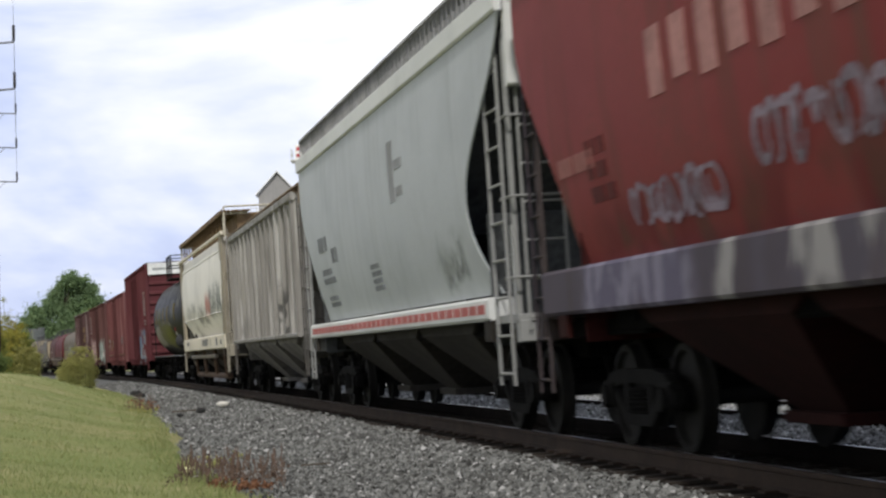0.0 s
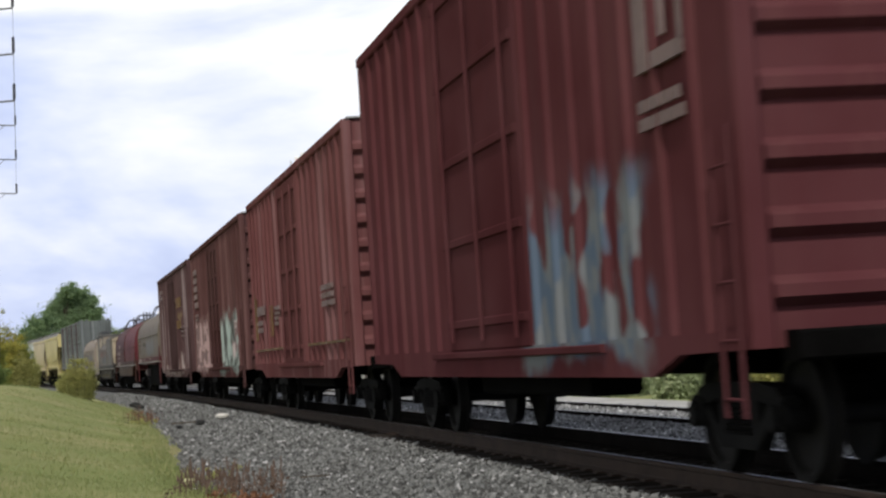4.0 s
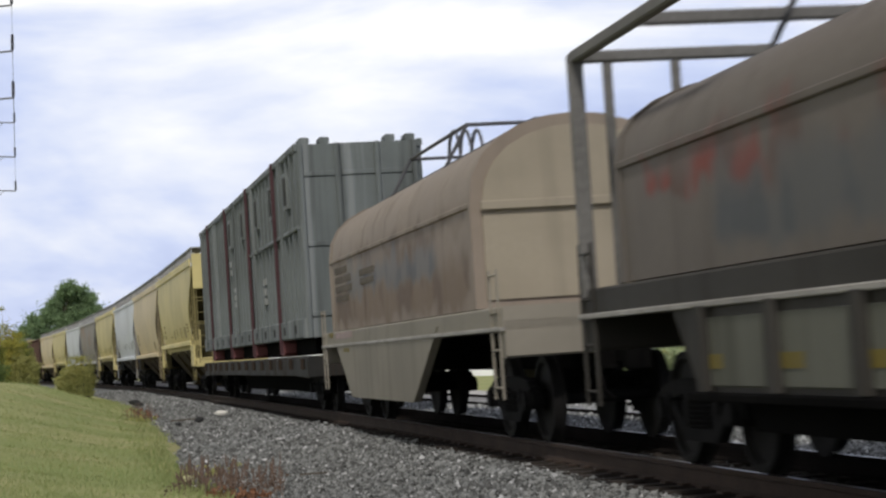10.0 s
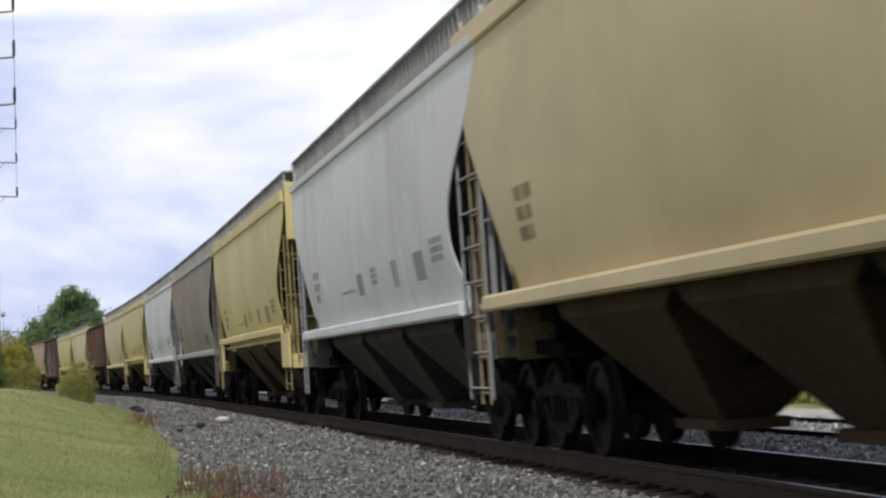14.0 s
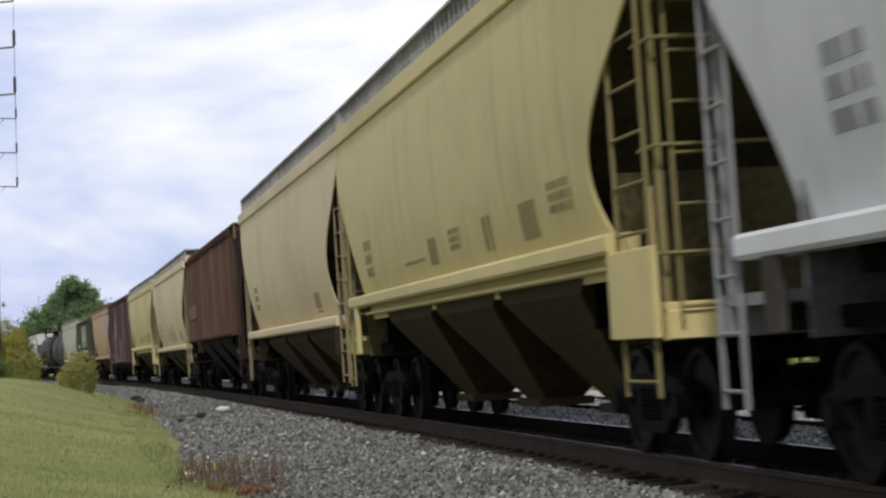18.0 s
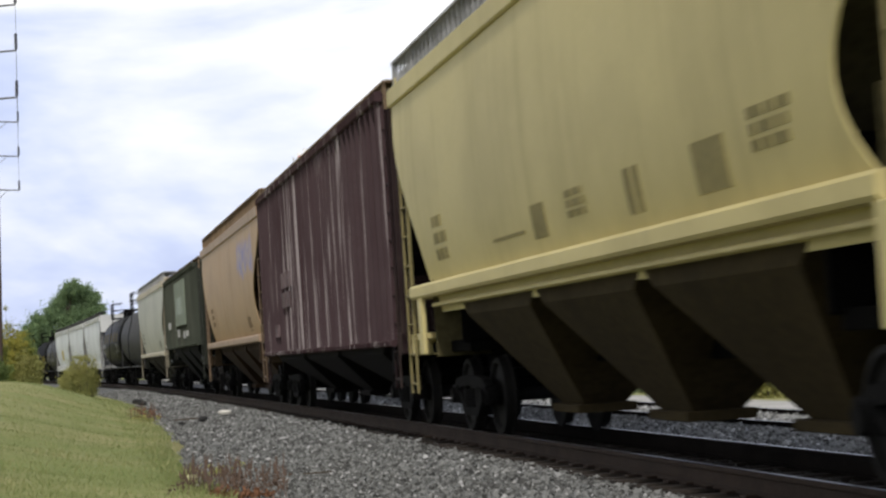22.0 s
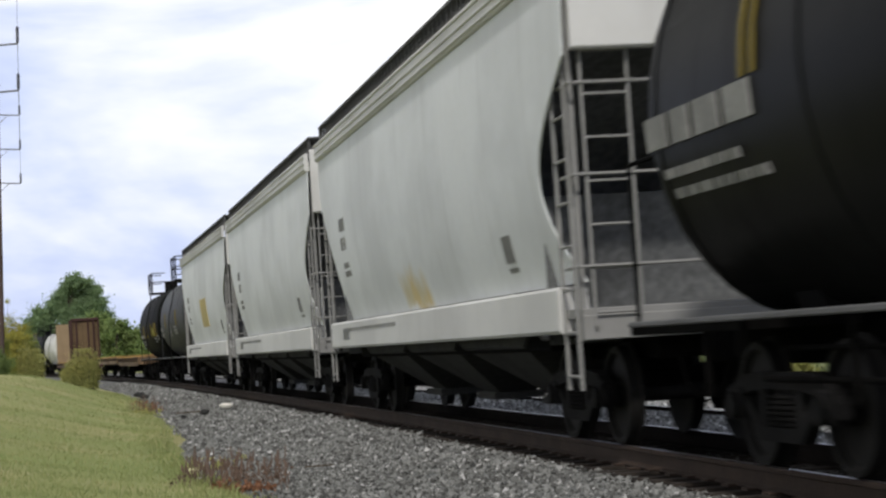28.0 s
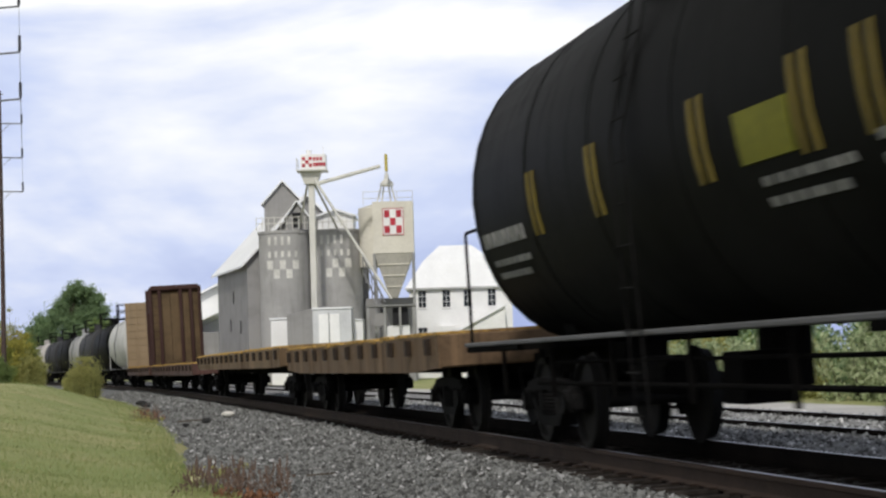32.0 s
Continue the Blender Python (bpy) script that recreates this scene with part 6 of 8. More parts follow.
    flat_car(470.2, "long_flat", "long empty flat car with a worn yellow-brown deck", 25.2, 1.34, 0.90, (0.16, 0.108, 0.062), 34.0, stakes=16)
    build_bulkhead_cars()
    tank_car(535.3, "white_tank", (0.55, 0.55, 0.54), "white steel tank car with top platform", 15.6, seed=36.0, grime=0.2)
    for s, nm, c, lb, ln in ((553.2, "tail_tank_a", T, "black steel tank car with top platform", 15.8), (571.0, "tail_tank_b", (0.05, 0.05, 0.052), "dull black tank car with top platform", 15.6), (583.8, "tail_tank_c", (0.32, 0.32, 0.32), "short light grey steel tank car", 11.0),
                             (601.2, "tail_tank_d", T, "black steel tank car with top platform", 15.4), (618.6, "tail_tank_e", (0.045, 0.045, 0.05), "dull black tank car with top platform", 15.4), (637.0, "tail_tank_f", (0.42, 0.40, 0.38), "pale grey steel tank car", 15.6)):
        tank_car(s, nm, c, lb, ln, seed=s / 13.0, grime=0.3)


def build_crate_flat():
    """Flat car with a long grey ribbed box on red blocks."""
    flat_len = 25.4
    car = flat_car(22.2, "crate_flat", "flat car of dark grey steel carrying a long grey box", flat_len, 1.10, 0.72, (0.022, 0.022, 0.021), 10.5, planks=False, stakes=14)
    grey = paint("crate_grey", (0.125, 0.138, 0.137), 0.9, (0.035, 0.035, 0.033), seed=10.9, streak=2.6, pale=((0.24, 0.255, 0.255), 0.6, 2.2))
    s12 = 22.2 - flat_len / 2
    box = car_thing("ribbed_container", "long tall weathered grey ribbed steel box on a flat car", "container", s12)
    half, z0, z1 = 12.25, 1.42, 5.0
    # black block added to fill the shaded gap under the box
    part("gap_filler", Geo().cbox(-half + 0.4, half - 0.4, -0.95, 0.95, 1.11, 1.42, 0.02), UNDER, box, "black filler for the dark gap under the box")
    part("fish_belly_sill", Geo().extrude([(-9.5, 0.8), (9.5, 0.8), (7.6, 0.32), (-7.6, 0.32)], "y", -0.4, 0.4), UNDER, car)
    part("body", shell([z0, z0 + 0.35, z1 - 0.1, z1], [1.14] * 4, [half] * 4, 0.03), grey, box)
    r = random.Random(5)
    for sgn in (-1, 1):
        part("base_rail", Geo().cbox(-half - 0.03, half + 0.03, *sorted((sgn * 1.23, sgn * 1.1)), z0, z0 + 0.36, 0.02), grey, box)
        part("top_rail", Geo().cbox(-half - 0.03, half + 0.03, *sorted((sgn * 1.22, sgn * 1.1)), z1 - 0.12, z1 + 0.02, 0.02), grey, box)
        n = 34
        for i in range(n):
            x = -half + 0.1 + (2 * half - 0.2) * i / (n - 1)
            w = 0.11 if i % 4 else 0.17
            part("side_rib", lambda: Geo().extrude([(-w, sgn * 1.13), (w, sgn * 1.13), (w * 0.6, sgn * 1.205), (-w * 0.6, sgn * 1.205)], "z", z0 + 0.36, z1 - 0.12), grey, box, "", ("cr", sgn, w), at=(x, 0, 0))
        pock = plain("pocket_black", (0.03, 0.03, 0.03), 0.9)
        for i in range(13):
            x = -half + 1.0 + i * 1.85
            part("lift_pocket", Geo().box(x, x + 0.34, *sorted((sgn * 1.234, sgn * 1.2)), z0 + 0.09, z0 + 0.25), pock, box)
        for i in range(3):
            z = 1.8 + i * 1.3
            part("end_rib", Geo().cbox(*sorted((sgn * half, sgn * (half + 0.03))), -1.1, 1.1, z, z + 0.09, 0.02), grey, box)
        for y in (-1.1, -0.4, 0.35, 1.06):
            part("end_stile", Geo().cbox(*sorted((sgn * half, sgn * (half + 0.09))), y - 0.05, y + 0.05, z0, z1, 0.02), grey, box)
        for y in (-1.0, -0.62, 0.62, 1.0):
            part("roof_lug", Geo().cbox(*sorted((sgn * (half - 0.4), sgn * (half - 0.05))), y - 0.1, y + 0.1, z1, z1 + 0.13, 0.03), grey, box)
    for sgn in (-1, 1):
        part("mid_rail", Geo().cbox(2.6, half, *sorted((sgn * 1.222, sgn * 1.13)), 3.42, 3.50, 0.015), grey, box)
        for x in (-2.2, 1.2, 4.6, 7.6, 10.3):
            g = part("vent_frame", Geo().cbox(x, x + 0.62, *sorted((sgn * 1.226, sgn * 1.15)), 3.92, 4.62, 0.015), grey, box)
            part("vent_slot", Geo().box(x + 0.09, x + 0.53, *sorted((sgn * 1.232, sgn * 1.2)), 4.0, 4.54), pock, g, "dark recessed vent")
        for x in (-11.2, -6.9, -0.6, 3.9, 9.6):
            part("heavy_post", Geo().cbox(x, x + 0.16, *sorted((sgn * 1.25, sgn * 1.13)), z0 + 0.3, z1 - 0.05, 0.02), grey, box)
    red = plain("faded_red_strap", (0.062, 0.030, 0.034), 0.8)
    for x in (-9.2, -3.2, 2.7, 8.4):
        for sgn in (-1, 1):
            part("tie_down_strap", Geo().box(x, x + 0.035, *sorted((sgn * 1.25, sgn * 1.20)), 1.15, 5.02).box(x + 0.19, x + 0.215, *sorted((sgn * 1.25, sgn * 1.20)), 1.15, 5.02), red, box, "faded red tie-down strap")
        g = Geo().cbox(x - 0.25, x + 0.35, -1.2, 1.2, 1.11, 1.42, 0.06)
        part("support_block", g, plain("red_block", (0.17, 0.065, 0.065), 0.8), box, "faded red support block")
    bars(box, text_rows(-1.5, 2.9, 0.5, 3, 0.12, 4) + text_rows(-2.4, 3.6, 0.5, 2, 0.14, 5) + text_rows(5.5, 2.8, 0.6, 3, 0.14, 6), plain("faded_grey_stencil", (0.24, 0.245, 0.24), 0.8), lambda z: 1.21)


def build_bulkhead_cars():
    rust = paint("bulkhead_brown", (0.05, 0.027, 0.024), 0.5, (0.03, 0.02, 0.017), seed=35.1)
    car = flat_car(497.6, "bulkhead_flat", "brown bulkhead flat car with a tall rust-brown end wall", 24.6, 1.15, 0.72, (0.075, 0.04, 0.034), 35.0, stakes=14)
    x0 = -12.0
    part("bulkhead", Geo().cbox(x0 - 0.12, x0, -1.2, 1.2, 1.15, 4.78, 0.03), rust, car, "tall rust-brown steel bulkhead")
    for y in (-1.14, -0.72, 0.25, 0.72, 1.14):
        part("bulkhead_post", Geo().cbox(x0, x0 + 0.22, y - 0.07, y + 0.07, 1.15, 4.72, 0.02), rust, car)
    wood = plain("bulkhead_boards", (0.105, 0.072, 0.04), 0.9, 0, 0.4, 3)
    for i in range(5):
        part("bulkhead_board", Geo().cbox(x0, x0 + 0.04, -1.08 + i * 0.435, -0.66 + i * 0.435, 1.2, 4.55, 0.01), wood, car)
    part("top_beam", Geo().cbox(x0 - 0.1, x0 + 0.24, -1.1, 1.1, 4.6, 4.85, 0.06), rust, car)
    for i in range(8):
        part("rung", Geo().tube((x0 + 0.23, -1.05, 1.6 + i * 0.38), (x0 + 0.23, -0.78, 1.6 + i * 0.38), 0.014, 6), rust, car)
    tan = paint("weathered_tan_boards", (0.25, 0.185, 0.115), 0.4, (0.12, 0.085, 0.055), seed=35.7)
    car2 = flat_car(517.2, "empty_bulkhead_flat", "empty bulkhead flat car with tan boarded end walls", 18.0, 1.15, 0.72, (0.075, 0.04, 0.034), 36.0)
    for x, m in ((-8.75, tan), (8.75, rust)):
        wall = part("bulkhead", Geo().cbox(x - 0.1, x + 0.1, -1.2, 1.2, 1.15, 4.74, 0.03), m, car2, "boarded end wall")
        for i in range(9):
            part("board", Geo().cbox(x + 0.09, x + 0.13, -1.15, 1.15, 1.2 + i * 0.39, 1.57 + i * 0.39, 0.01), m, wall)
        for y in (-0.6, 0.5):
            part("post", Geo().cbox(x + 0.12, x + 0.18, y - 0.05, y + 0.05, 1.15, 4.7, 0.01), m, wall)


build_train()


# ---------------------------------------------------------------- plants


def leaf_mat(name, a, b, c=None):
    m, nt, bs = nodes_of(name)
    geo = nt.nodes.new("ShaderNodeNewGeometry")
    r = geo.outputs["Random Per Island"]
    col = mix_col(nt, r, a, b)
    if c:
        col = mix_col(nt, ramp_node(nt, noise_node(nt, coords(nt), 0.5, 3), 0.42, 0.62), col, c)
    nt.links.new(col, bs.inputs["Base Color"])
    bs.inputs["Roughness"].default_value = 0.8
    bs.inputs["Specular IOR Level"].default_value = 0.2
    # light passes through the thin leaves
    tr, mx = nt.nodes.new("ShaderNodeBsdfTranslucent"), nt.nodes.new("ShaderNodeMixShader")
    nt.links.new(col, tr.inputs["Color"])
    mx.inputs[0].default_value = 0.38
    nt.links.new(bs.outputs[0], mx.inputs[1])
    nt.links.new(tr.outputs[0], mx.inputs[2])
    nt.links.new(mx.outputs[0], nt.nodes["Material Output"].inputs[0])
    return m


LEAF_DARK = leaf_mat("dark_green_leaves", (0.13, 0.205, 0.105), (0.27, 0.37, 0.18), (0.19, 0.27, 0.14))
LEAF_MID = leaf_mat("mid_green_leaves", (0.10, 0.16, 0.055), (0.25, 0.33, 0.11), (0.17, 0.22, 0.08))
LEAF_DUSTY = leaf_mat("dusty_pale_leaves", (0.26, 0.33, 0.17), (0.48, 0.52, 0.32), (0.36, 0.42, 0.24))
LEAF_YEL = leaf_mat("yellowing_leaves", (0.22, 0.25, 0.07), (0.55, 0.47, 0.10), (0.20, 0.27, 0.09))
LEAF_OLIVE = leaf_mat("olive_goldenrod", (0.24, 0.26, 0.09), (0.50, 0.46, 0.17), (0.36, 0.37, 0.14))
BARK = plain("grey_brown_bark", (0.10, 0.08, 0.06), 0.95, 0, 0.4, 4.0)
STALK = plain("dry_red_brown_stalks", (0.125, 0.085, 0.065), 0.9, 0, 0.45, 9.0)
DRYLEAF = leaf_mat("dry_orange_leaves", (0.17, 0.08, 0.045), (0.33, 0.17, 0.10))
BLADE = leaf_mat("grass_blades", (0.19, 0.255, 0.085), (0.40, 0.38, 0.185), (0.25, 0.29, 0.12))


def leaf_cloud(name, centres, radii, per, size, mat, seed, parent=None, label="", flat=0.8):
    """Many small leaves round a set of clump centres, one joined mesh."""
    rng = np.random.default_rng(seed)
    C, R = np.asarray(centres, float), np.asarray(radii, float)
    n = len(C) * per
    d = rng.normal(size=(n, 3))
    d /= np.linalg.norm(d, axis=1)[:, None]
    rad = np.abs(rng.normal(0, 0.62, n))
    P = np.repeat(C, per, 0) + d * (np.repeat(R, per)[:, None] * rad[:, None]) * np.array([1, 1, flat])
    u = rng.normal(size=(n, 3))
    u /= np.linalg.norm(u, axis=1)[:, None]
    w = np.cross(u, rng.normal(size=(n, 3)))
    w /= np.linalg.norm(w, axis=1)[:, None]
    s = (size * rng.uniform(0.6, 1.3, n))[:, None]
    V = np.stack([P - u * s, P + w * s * 0.45, P + u * s, P - w * s * 0.45], 1).reshape(-1, 3)
    F = np.arange(n * 4).reshape(n, 4)
    me = bpy.data.meshes.new(name)
    me.from_pydata(V.tolist(), [], F.tolist())
    me.materials.append(mat)
    ob = new(name, me)
    if parent:
        ob.parent = parent
    if label:
        tagged(ob, label)
    return ob


def limb(g, pts, r0, r1, n=7):
    rings = []
    for i, p in enumerate(pts):
        r = r0 + (r1 - r0) * i / (len(pts) - 1)
        rings.append([(p[0] + r * math.cos(2 * math.pi * k / n), p[1] + r * math.sin(2 * math.pi * k / n), p[2]) for k in range(n)])
    g.loft(rings)


def tree(x, y, z, h, w, mat, label, seed, lobes, per=150, leaf=0.22, trunk=0.28, low=0.12):
    """lobes: (dx, height share, radius) of the crown's masses, each broken into clumps."""
    rng = random.Random(seed)
    t = thing("tree", label, "tree", "trees behind the line", Matrix.Translation((x, y, z)))
    g = Geo()
    limb(g, [(0, 0, -0.3), (0.08 * w * 0.1, 0, h * 0.2), (-0.1, 0.1, h * 0.45), (0.1, 0, h * 0.8)], trunk, trunk * 0.25, 9)
    part("trunk", g, BARK, t, "", None, 50)
    cs, rs = [], []
    for dx, hz, r in lobes:
        c = Vector((dx, rng.uniform(-0.2, 0.2) * w, h * hz))
        b = Geo()
        base = Vector((0, 0, h * min(0.6, hz * 0.55)))
        mid = base.lerp(c, 0.5) + Vector((0, 0, 0.3))
        limb(b, [base, mid, c], trunk * 0.4, 0.03, 6)
        part("limb", b, BARK, t, "", None, 50)
        for _ in range(22):
            d = Vector((rng.gauss(0, 1), rng.gauss(0, 1), rng.gauss(0, 0.8)))
            d = d.normalized() * r * rng.uniform(0.2, 1.0)
            cs.append(tuple(c + d))
            rs.append(max(0.55, r * rng.uniform(0.55, 0.95)))
    leaf_cloud("crown", cs, rs, per, leaf, mat, seed, t)
    return t


def bush(x, y, z, h, w, mat, label, seed, stems=30, per=60, leaf=0.05, group="bushes by the line"):
    rng = random.Random(seed)
    b = thing("bush", label, "bush", group, Matrix.Translation((x, y, z)))
    g, cs, rs = Geo(), [], []
    for i in range(stems):
        a, q = rng.uniform(0, 6.28), math.sqrt(rng.random())
        bx, by = math.cos(a) * q * w * 0.38, math.sin(a) * q * w * 0.38
        hh = h * (1 - 0.4 * q * q) * rng.uniform(0.6, 1.12)
        tx, ty = bx * 1.25 + rng.gauss(0, 0.05) * w, by * 1.25 + rng.gauss(0, 0.05) * w
        limb(g, [(bx, by, -0.1), ((bx + tx) / 2, (by + ty) / 2, hh * 0.5), (tx, ty, hh)], 0.012 + 0.006 * h, 0.004, 5)
        for k in (0.12, 0.32, 0.55, 0.78, 1.0):
            cs.append((bx + (tx - bx) * k, by + (ty - by) * k, hh * k))
            rs.append(w * 0.15 * rng.uniform(0.6, 1.4))
    part("woody_base", g, BARK, b)
    leaf_cloud("foliage", cs, rs, per, leaf, mat, seed, b)
    return b


def build_plants():
    gz = lambda x, y: float(ground_z(np.array([x]), np.array([y]))[0])
    # tall tree and its neighbours far behind the curve
    tree(-56.2, 300, -0.7, 16.4, 11, LEAF_DARK, "tall dark green tree with an uneven pointed crown", 3,
         [(1.1, 0.85, 1.1), (0.3, 0.79, 1.2), (2.5, 0.81, 1.1), (3.5, 0.75, 1.2), (4.1, 0.63, 1.5), (4.8, 0.50, 1.6), (-0.8, 0.71, 1.4), (-1.9, 0.62, 1.5), (-3.2, 0.54, 1.6), (-4.5, 0.47, 1.6), (-5.8, 0.40, 1.6), (1.5, 0.68, 1.8), (0.0, 0.56, 2.1), (2.6, 0.58, 2.0), (-2.2, 0.42, 2.1), (0.4, 0.42, 2.3), (3.2, 0.42, 2.1), (5.4, 0.36, 1.8), (-6.6, 0.30, 1.6), (-4.2, 0.31, 2.0), (-1.5, 0.29, 2.2), (1.5, 0.28, 2.3), (4.2, 0.27, 2.1), (-8.0, 0.24, 1.6)], 190, 0.20)
    tree(-61.0, 306, -0.7, 9.4, 8, LEAF_DARK, "dark green rounded tree beside a taller one", 5, [(-2.2, 0.6, 1.6), (0, 0.8, 1.6), (2.0, 0.62, 1.7), (0.5, 0.45, 2.0), (-1.5, 0.4, 1.8)], 80, 0.30)
    tree(-44.6, 272, -0.7, 8.0, 7, LEAF_MID, "yellowish green tree at the edge of the yard", 7, [(-1.8, 0.6, 1.5), (0.2, 0.78, 1.3), (1.8, 0.66, 1.4), (0.0, 0.42, 1.9), (2.2, 0.4, 1.6)], 80, 0.27)
    tree(-37.4, 262, -0.7, 7.4, 7, LEAF_MID, "light green tree behind the rails", 9, [(-1.6, 0.7, 1.3), (0.4, 0.8, 1.2), (1.8, 0.62, 1.5), (-0.4, 0.42, 1.8)], 80, 0.27)
    tree(-33.0, 275, -0.7, 6.6, 6, LEAF_DARK, "small dark green tree behind the rails", 11, [(-1.3, 0.7, 1.2), (0.6, 0.8, 1.1), (1.6, 0.6, 1.3), (0, 0.42, 1.7)], 75, 0.27)
    tree(-49.5, 285, -0.7, 9.6, 7, LEAF_MID, "mid green tree beside a tall tree", 12, [(-1.6, 0.62, 1.5), (0.2, 0.82, 1.3), (1.6, 0.66, 1.4), (0.0, 0.42, 1.9)], 80, 0.27)
    tree(-28.5, 240, -0.7, 5.4, 5, LEAF_MID, "low bright green tree beside a barn", 13, [(-1.0, 0.7, 1.0), (0.6, 0.8, 0.9), (1.2, 0.5, 1.2), (-0.4, 0.4, 1.4)], 70, 0.24)
    # shrubs between the grass bank and the rails
    bush(-16.65, 92.5, gz(-16.65, 92.5), 1.75, 1.45, LEAF_OLIVE, "rounded olive-yellow goldenrod bush beside the rails", 21, 60, 90, 0.035)
    bush(-17.15, 92.2, gz(-17.15, 92.2), 1.05, 1.2, LEAF_OLIVE, "low olive-yellow goldenrod bush beside the rails", 22, 40, 70, 0.035)
    for i, (x, y, h, w, m) in enumerate(((-24.6, 113, 4.2, 2.6, LEAF_YEL), (-23.4, 111, 3.0, 1.9, LEAF_YEL), (-22.75, 110, 1.9, 1.4, LEAF_OLIVE), (-26.3, 116, 3.6, 2.8, LEAF_MID), (-24.3, 108, 1.8, 1.8, LEAF_MID), (-28.4, 118, 3.4, 3.0, LEAF_YEL))):
        bush(x, y, gz(x, y) - 0.05, h, w, m, ("green bush turning yellow in autumn", "tall bush with yellow autumn leaves")[m is LEAF_YEL], 30 + i, 44, 130, 0.048)
    # scrub on the far side of the yard
    rng = random.Random(8)
    for i in range(22):
        s, lat = 16 + i * 3.1 + rng.uniform(-1, 1), 15.2 + rng.uniform(-0.8, 2.2)
        x, y, _ = on_line(s, lat)
        m = (LEAF_DUSTY, LEAF_OLIVE, LEAF_DUSTY, LEAF_DUSTY)[i % 4]
        bush(x, y, -0.62, rng.uniform(1.5, 2.9), rng.uniform(2.2, 3.2), m, "dense roadside shrub across the tracks", 60 + i, 22, 60, 0.085, "shrubs across the tracks")
    for i in range(24):
        s, lat = 14 + i * 3.6 + rng.uniform(-1, 1), 20.5 + rng.uniform(-1, 2)
        x, y, _ = on_line(s, lat)
        bush(x, y, -0.7, rng.uniform(2.4, 3.4), rng.uniform(3.2, 4.2), (LEAF_MID, LEAF_DARK)[i % 2], "tall green shrub behind the yard road", 160 + i, 20, 70, 0.11, "shrubs behind the road")


def build_weeds():
    rng = random.Random(14)
    # dry stalks at the foot of the ballast
    clump = thing("dry_weeds", "clump of dry red-brown weed stalks at the ballast's edge", "weeds", "", Matrix.Translation((-2.5, 22.8, -0.5)))
    g = Geo()
    for i in range(150):
        x, y = rng.uniform(-0.55, 0.62), rng.uniform(-1.3, 1.5)
        x -= y * 0.10
        h = rng.uniform(0.2, 0.42) * (0.75 + 0.25 * math.sin(i))
        lx, ly = rng.gauss(0, 0.03), rng.gauss(0, 0.03)
        g.tube((x, y, 0.0), (x + lx, y + ly, h), 0.0045, 4, 0.003)
        g.tube((x + lx, y + ly, h * 0.72), (x + lx * 1.4, y + ly * 1.4, h * 1.05), 0.011, 4, 0.005)
    part("stalk_clump", g, STALK, clump)
    cs = [(rng.uniform(-0.6, 0.66), rng.uniform(-1.4, 1.5), rng.uniform(0.01, 0.14)) for _ in range(70)]
    leaf_cloud("withered_foliage", cs, [0.07] * 70, 12, 0.022, STALK, 3, clump)
    cs = [(rng.uniform(0.0, 0.6), rng.uniform(-1.75, -1.1), rng.uniform(0.02, 0.10)) for _ in range(26)]
    leaf_cloud("orange_foliage", cs, [0.07] * 26, 14, 0.03, DRYLEAF, 4, clump, "dry orange leaves")
    for k, (x, y, n, h) in enumerate(((-8.35, 56, 26, 0.42), (-7.9, 52.5, 22, 0.36), (-9.6, 63, 16, 0.35), (-3.35, 27.5, 14, 0.22))):
        z = float(ground_z(np.array([x]), np.array([y]))[0])
        c = thing("dry_weeds", "low tuft of dry brownish weeds at the grass edge", "weeds", "weeds at the grass edge", Matrix.Translation((x, y, max(z, -0.55))))
        g = Geo()
        for i in range(n):
            a, b = rng.gauss(0, 0.22), rng.gauss(0, 0.6)
            g.tube((a, b, 0), (a + rng.gauss(0, 0.05), b, h * rng.uniform(0.5, 1.1)), 0.008, 4, 0.004)
        part("stalk_clump", g, STALK, c)
        leaf_cloud("withered_foliage", [(rng.gauss(0, 0.25), rng.gauss(0, 0.6), h * 0.4 * rng.random()) for _ in range(20)], [0.1] * 20, 16, 0.03, (DRYLEAF, LEAF_OLIVE)[k % 2], 40 + k, c)
    # pale stones and debris
    def rock(name, label, x, y, z, r, mat, sx=1.0):
        g = Geo()
        q = random.Random(int(abs(x * 100)))
        rings = []
        for i in range(6):
            a = math.pi * (i + 0.5) / 6
            rings.append([(sx * r * math.sin(a) * math.cos(t) * q.uniform(0.85, 1.1), r * math.sin(a) * math.sin(t) * q.uniform(0.85, 1.1), -r * 0.6 * math.cos(a)) for t in np.linspace(0, 2 * math.pi, 9)[:-1]])
        g.loft(rings)
        ob = new(name, g.mesh(name, mat, 25))
        s_, lat_ = line_coords(np.array([x]), np.array([y]))
        z = max(z, float(bed_z(lat_)[0]) + 0.03)
        ob.matrix_world = Matrix.Translation((x, y, z + r * 0.35))
        tagged(ob, label, "stone")
    pale = plain("pale_limestone", (0.62, 0.60, 0.55), 0.9, 0, 0.2, 8)
    dark = plain("dark_lump", (0.03, 0.03, 0.03), 0.9, 0, 0.3, 8)
    rock("stone", "flat pale stone lying on the ballast", -5.55, 50.2, -0.44, 0.12, pale, 1.5)
    rock("stone", "pale yellowish stone at the grass edge", -3.12, 24.4, -0.46, 0.085, plain("mossy_stone", (0.50, 0.50, 0.28), 0.95, 0, 0.3, 8))
    rock("stone", "small pale stone at the grass edge", -2.95, 23.6, -0.5, 0.05, pale)
    rock("stone", "dark lump of ballast waste", -5.9, 48.5, -0.42, 0.12, dark)
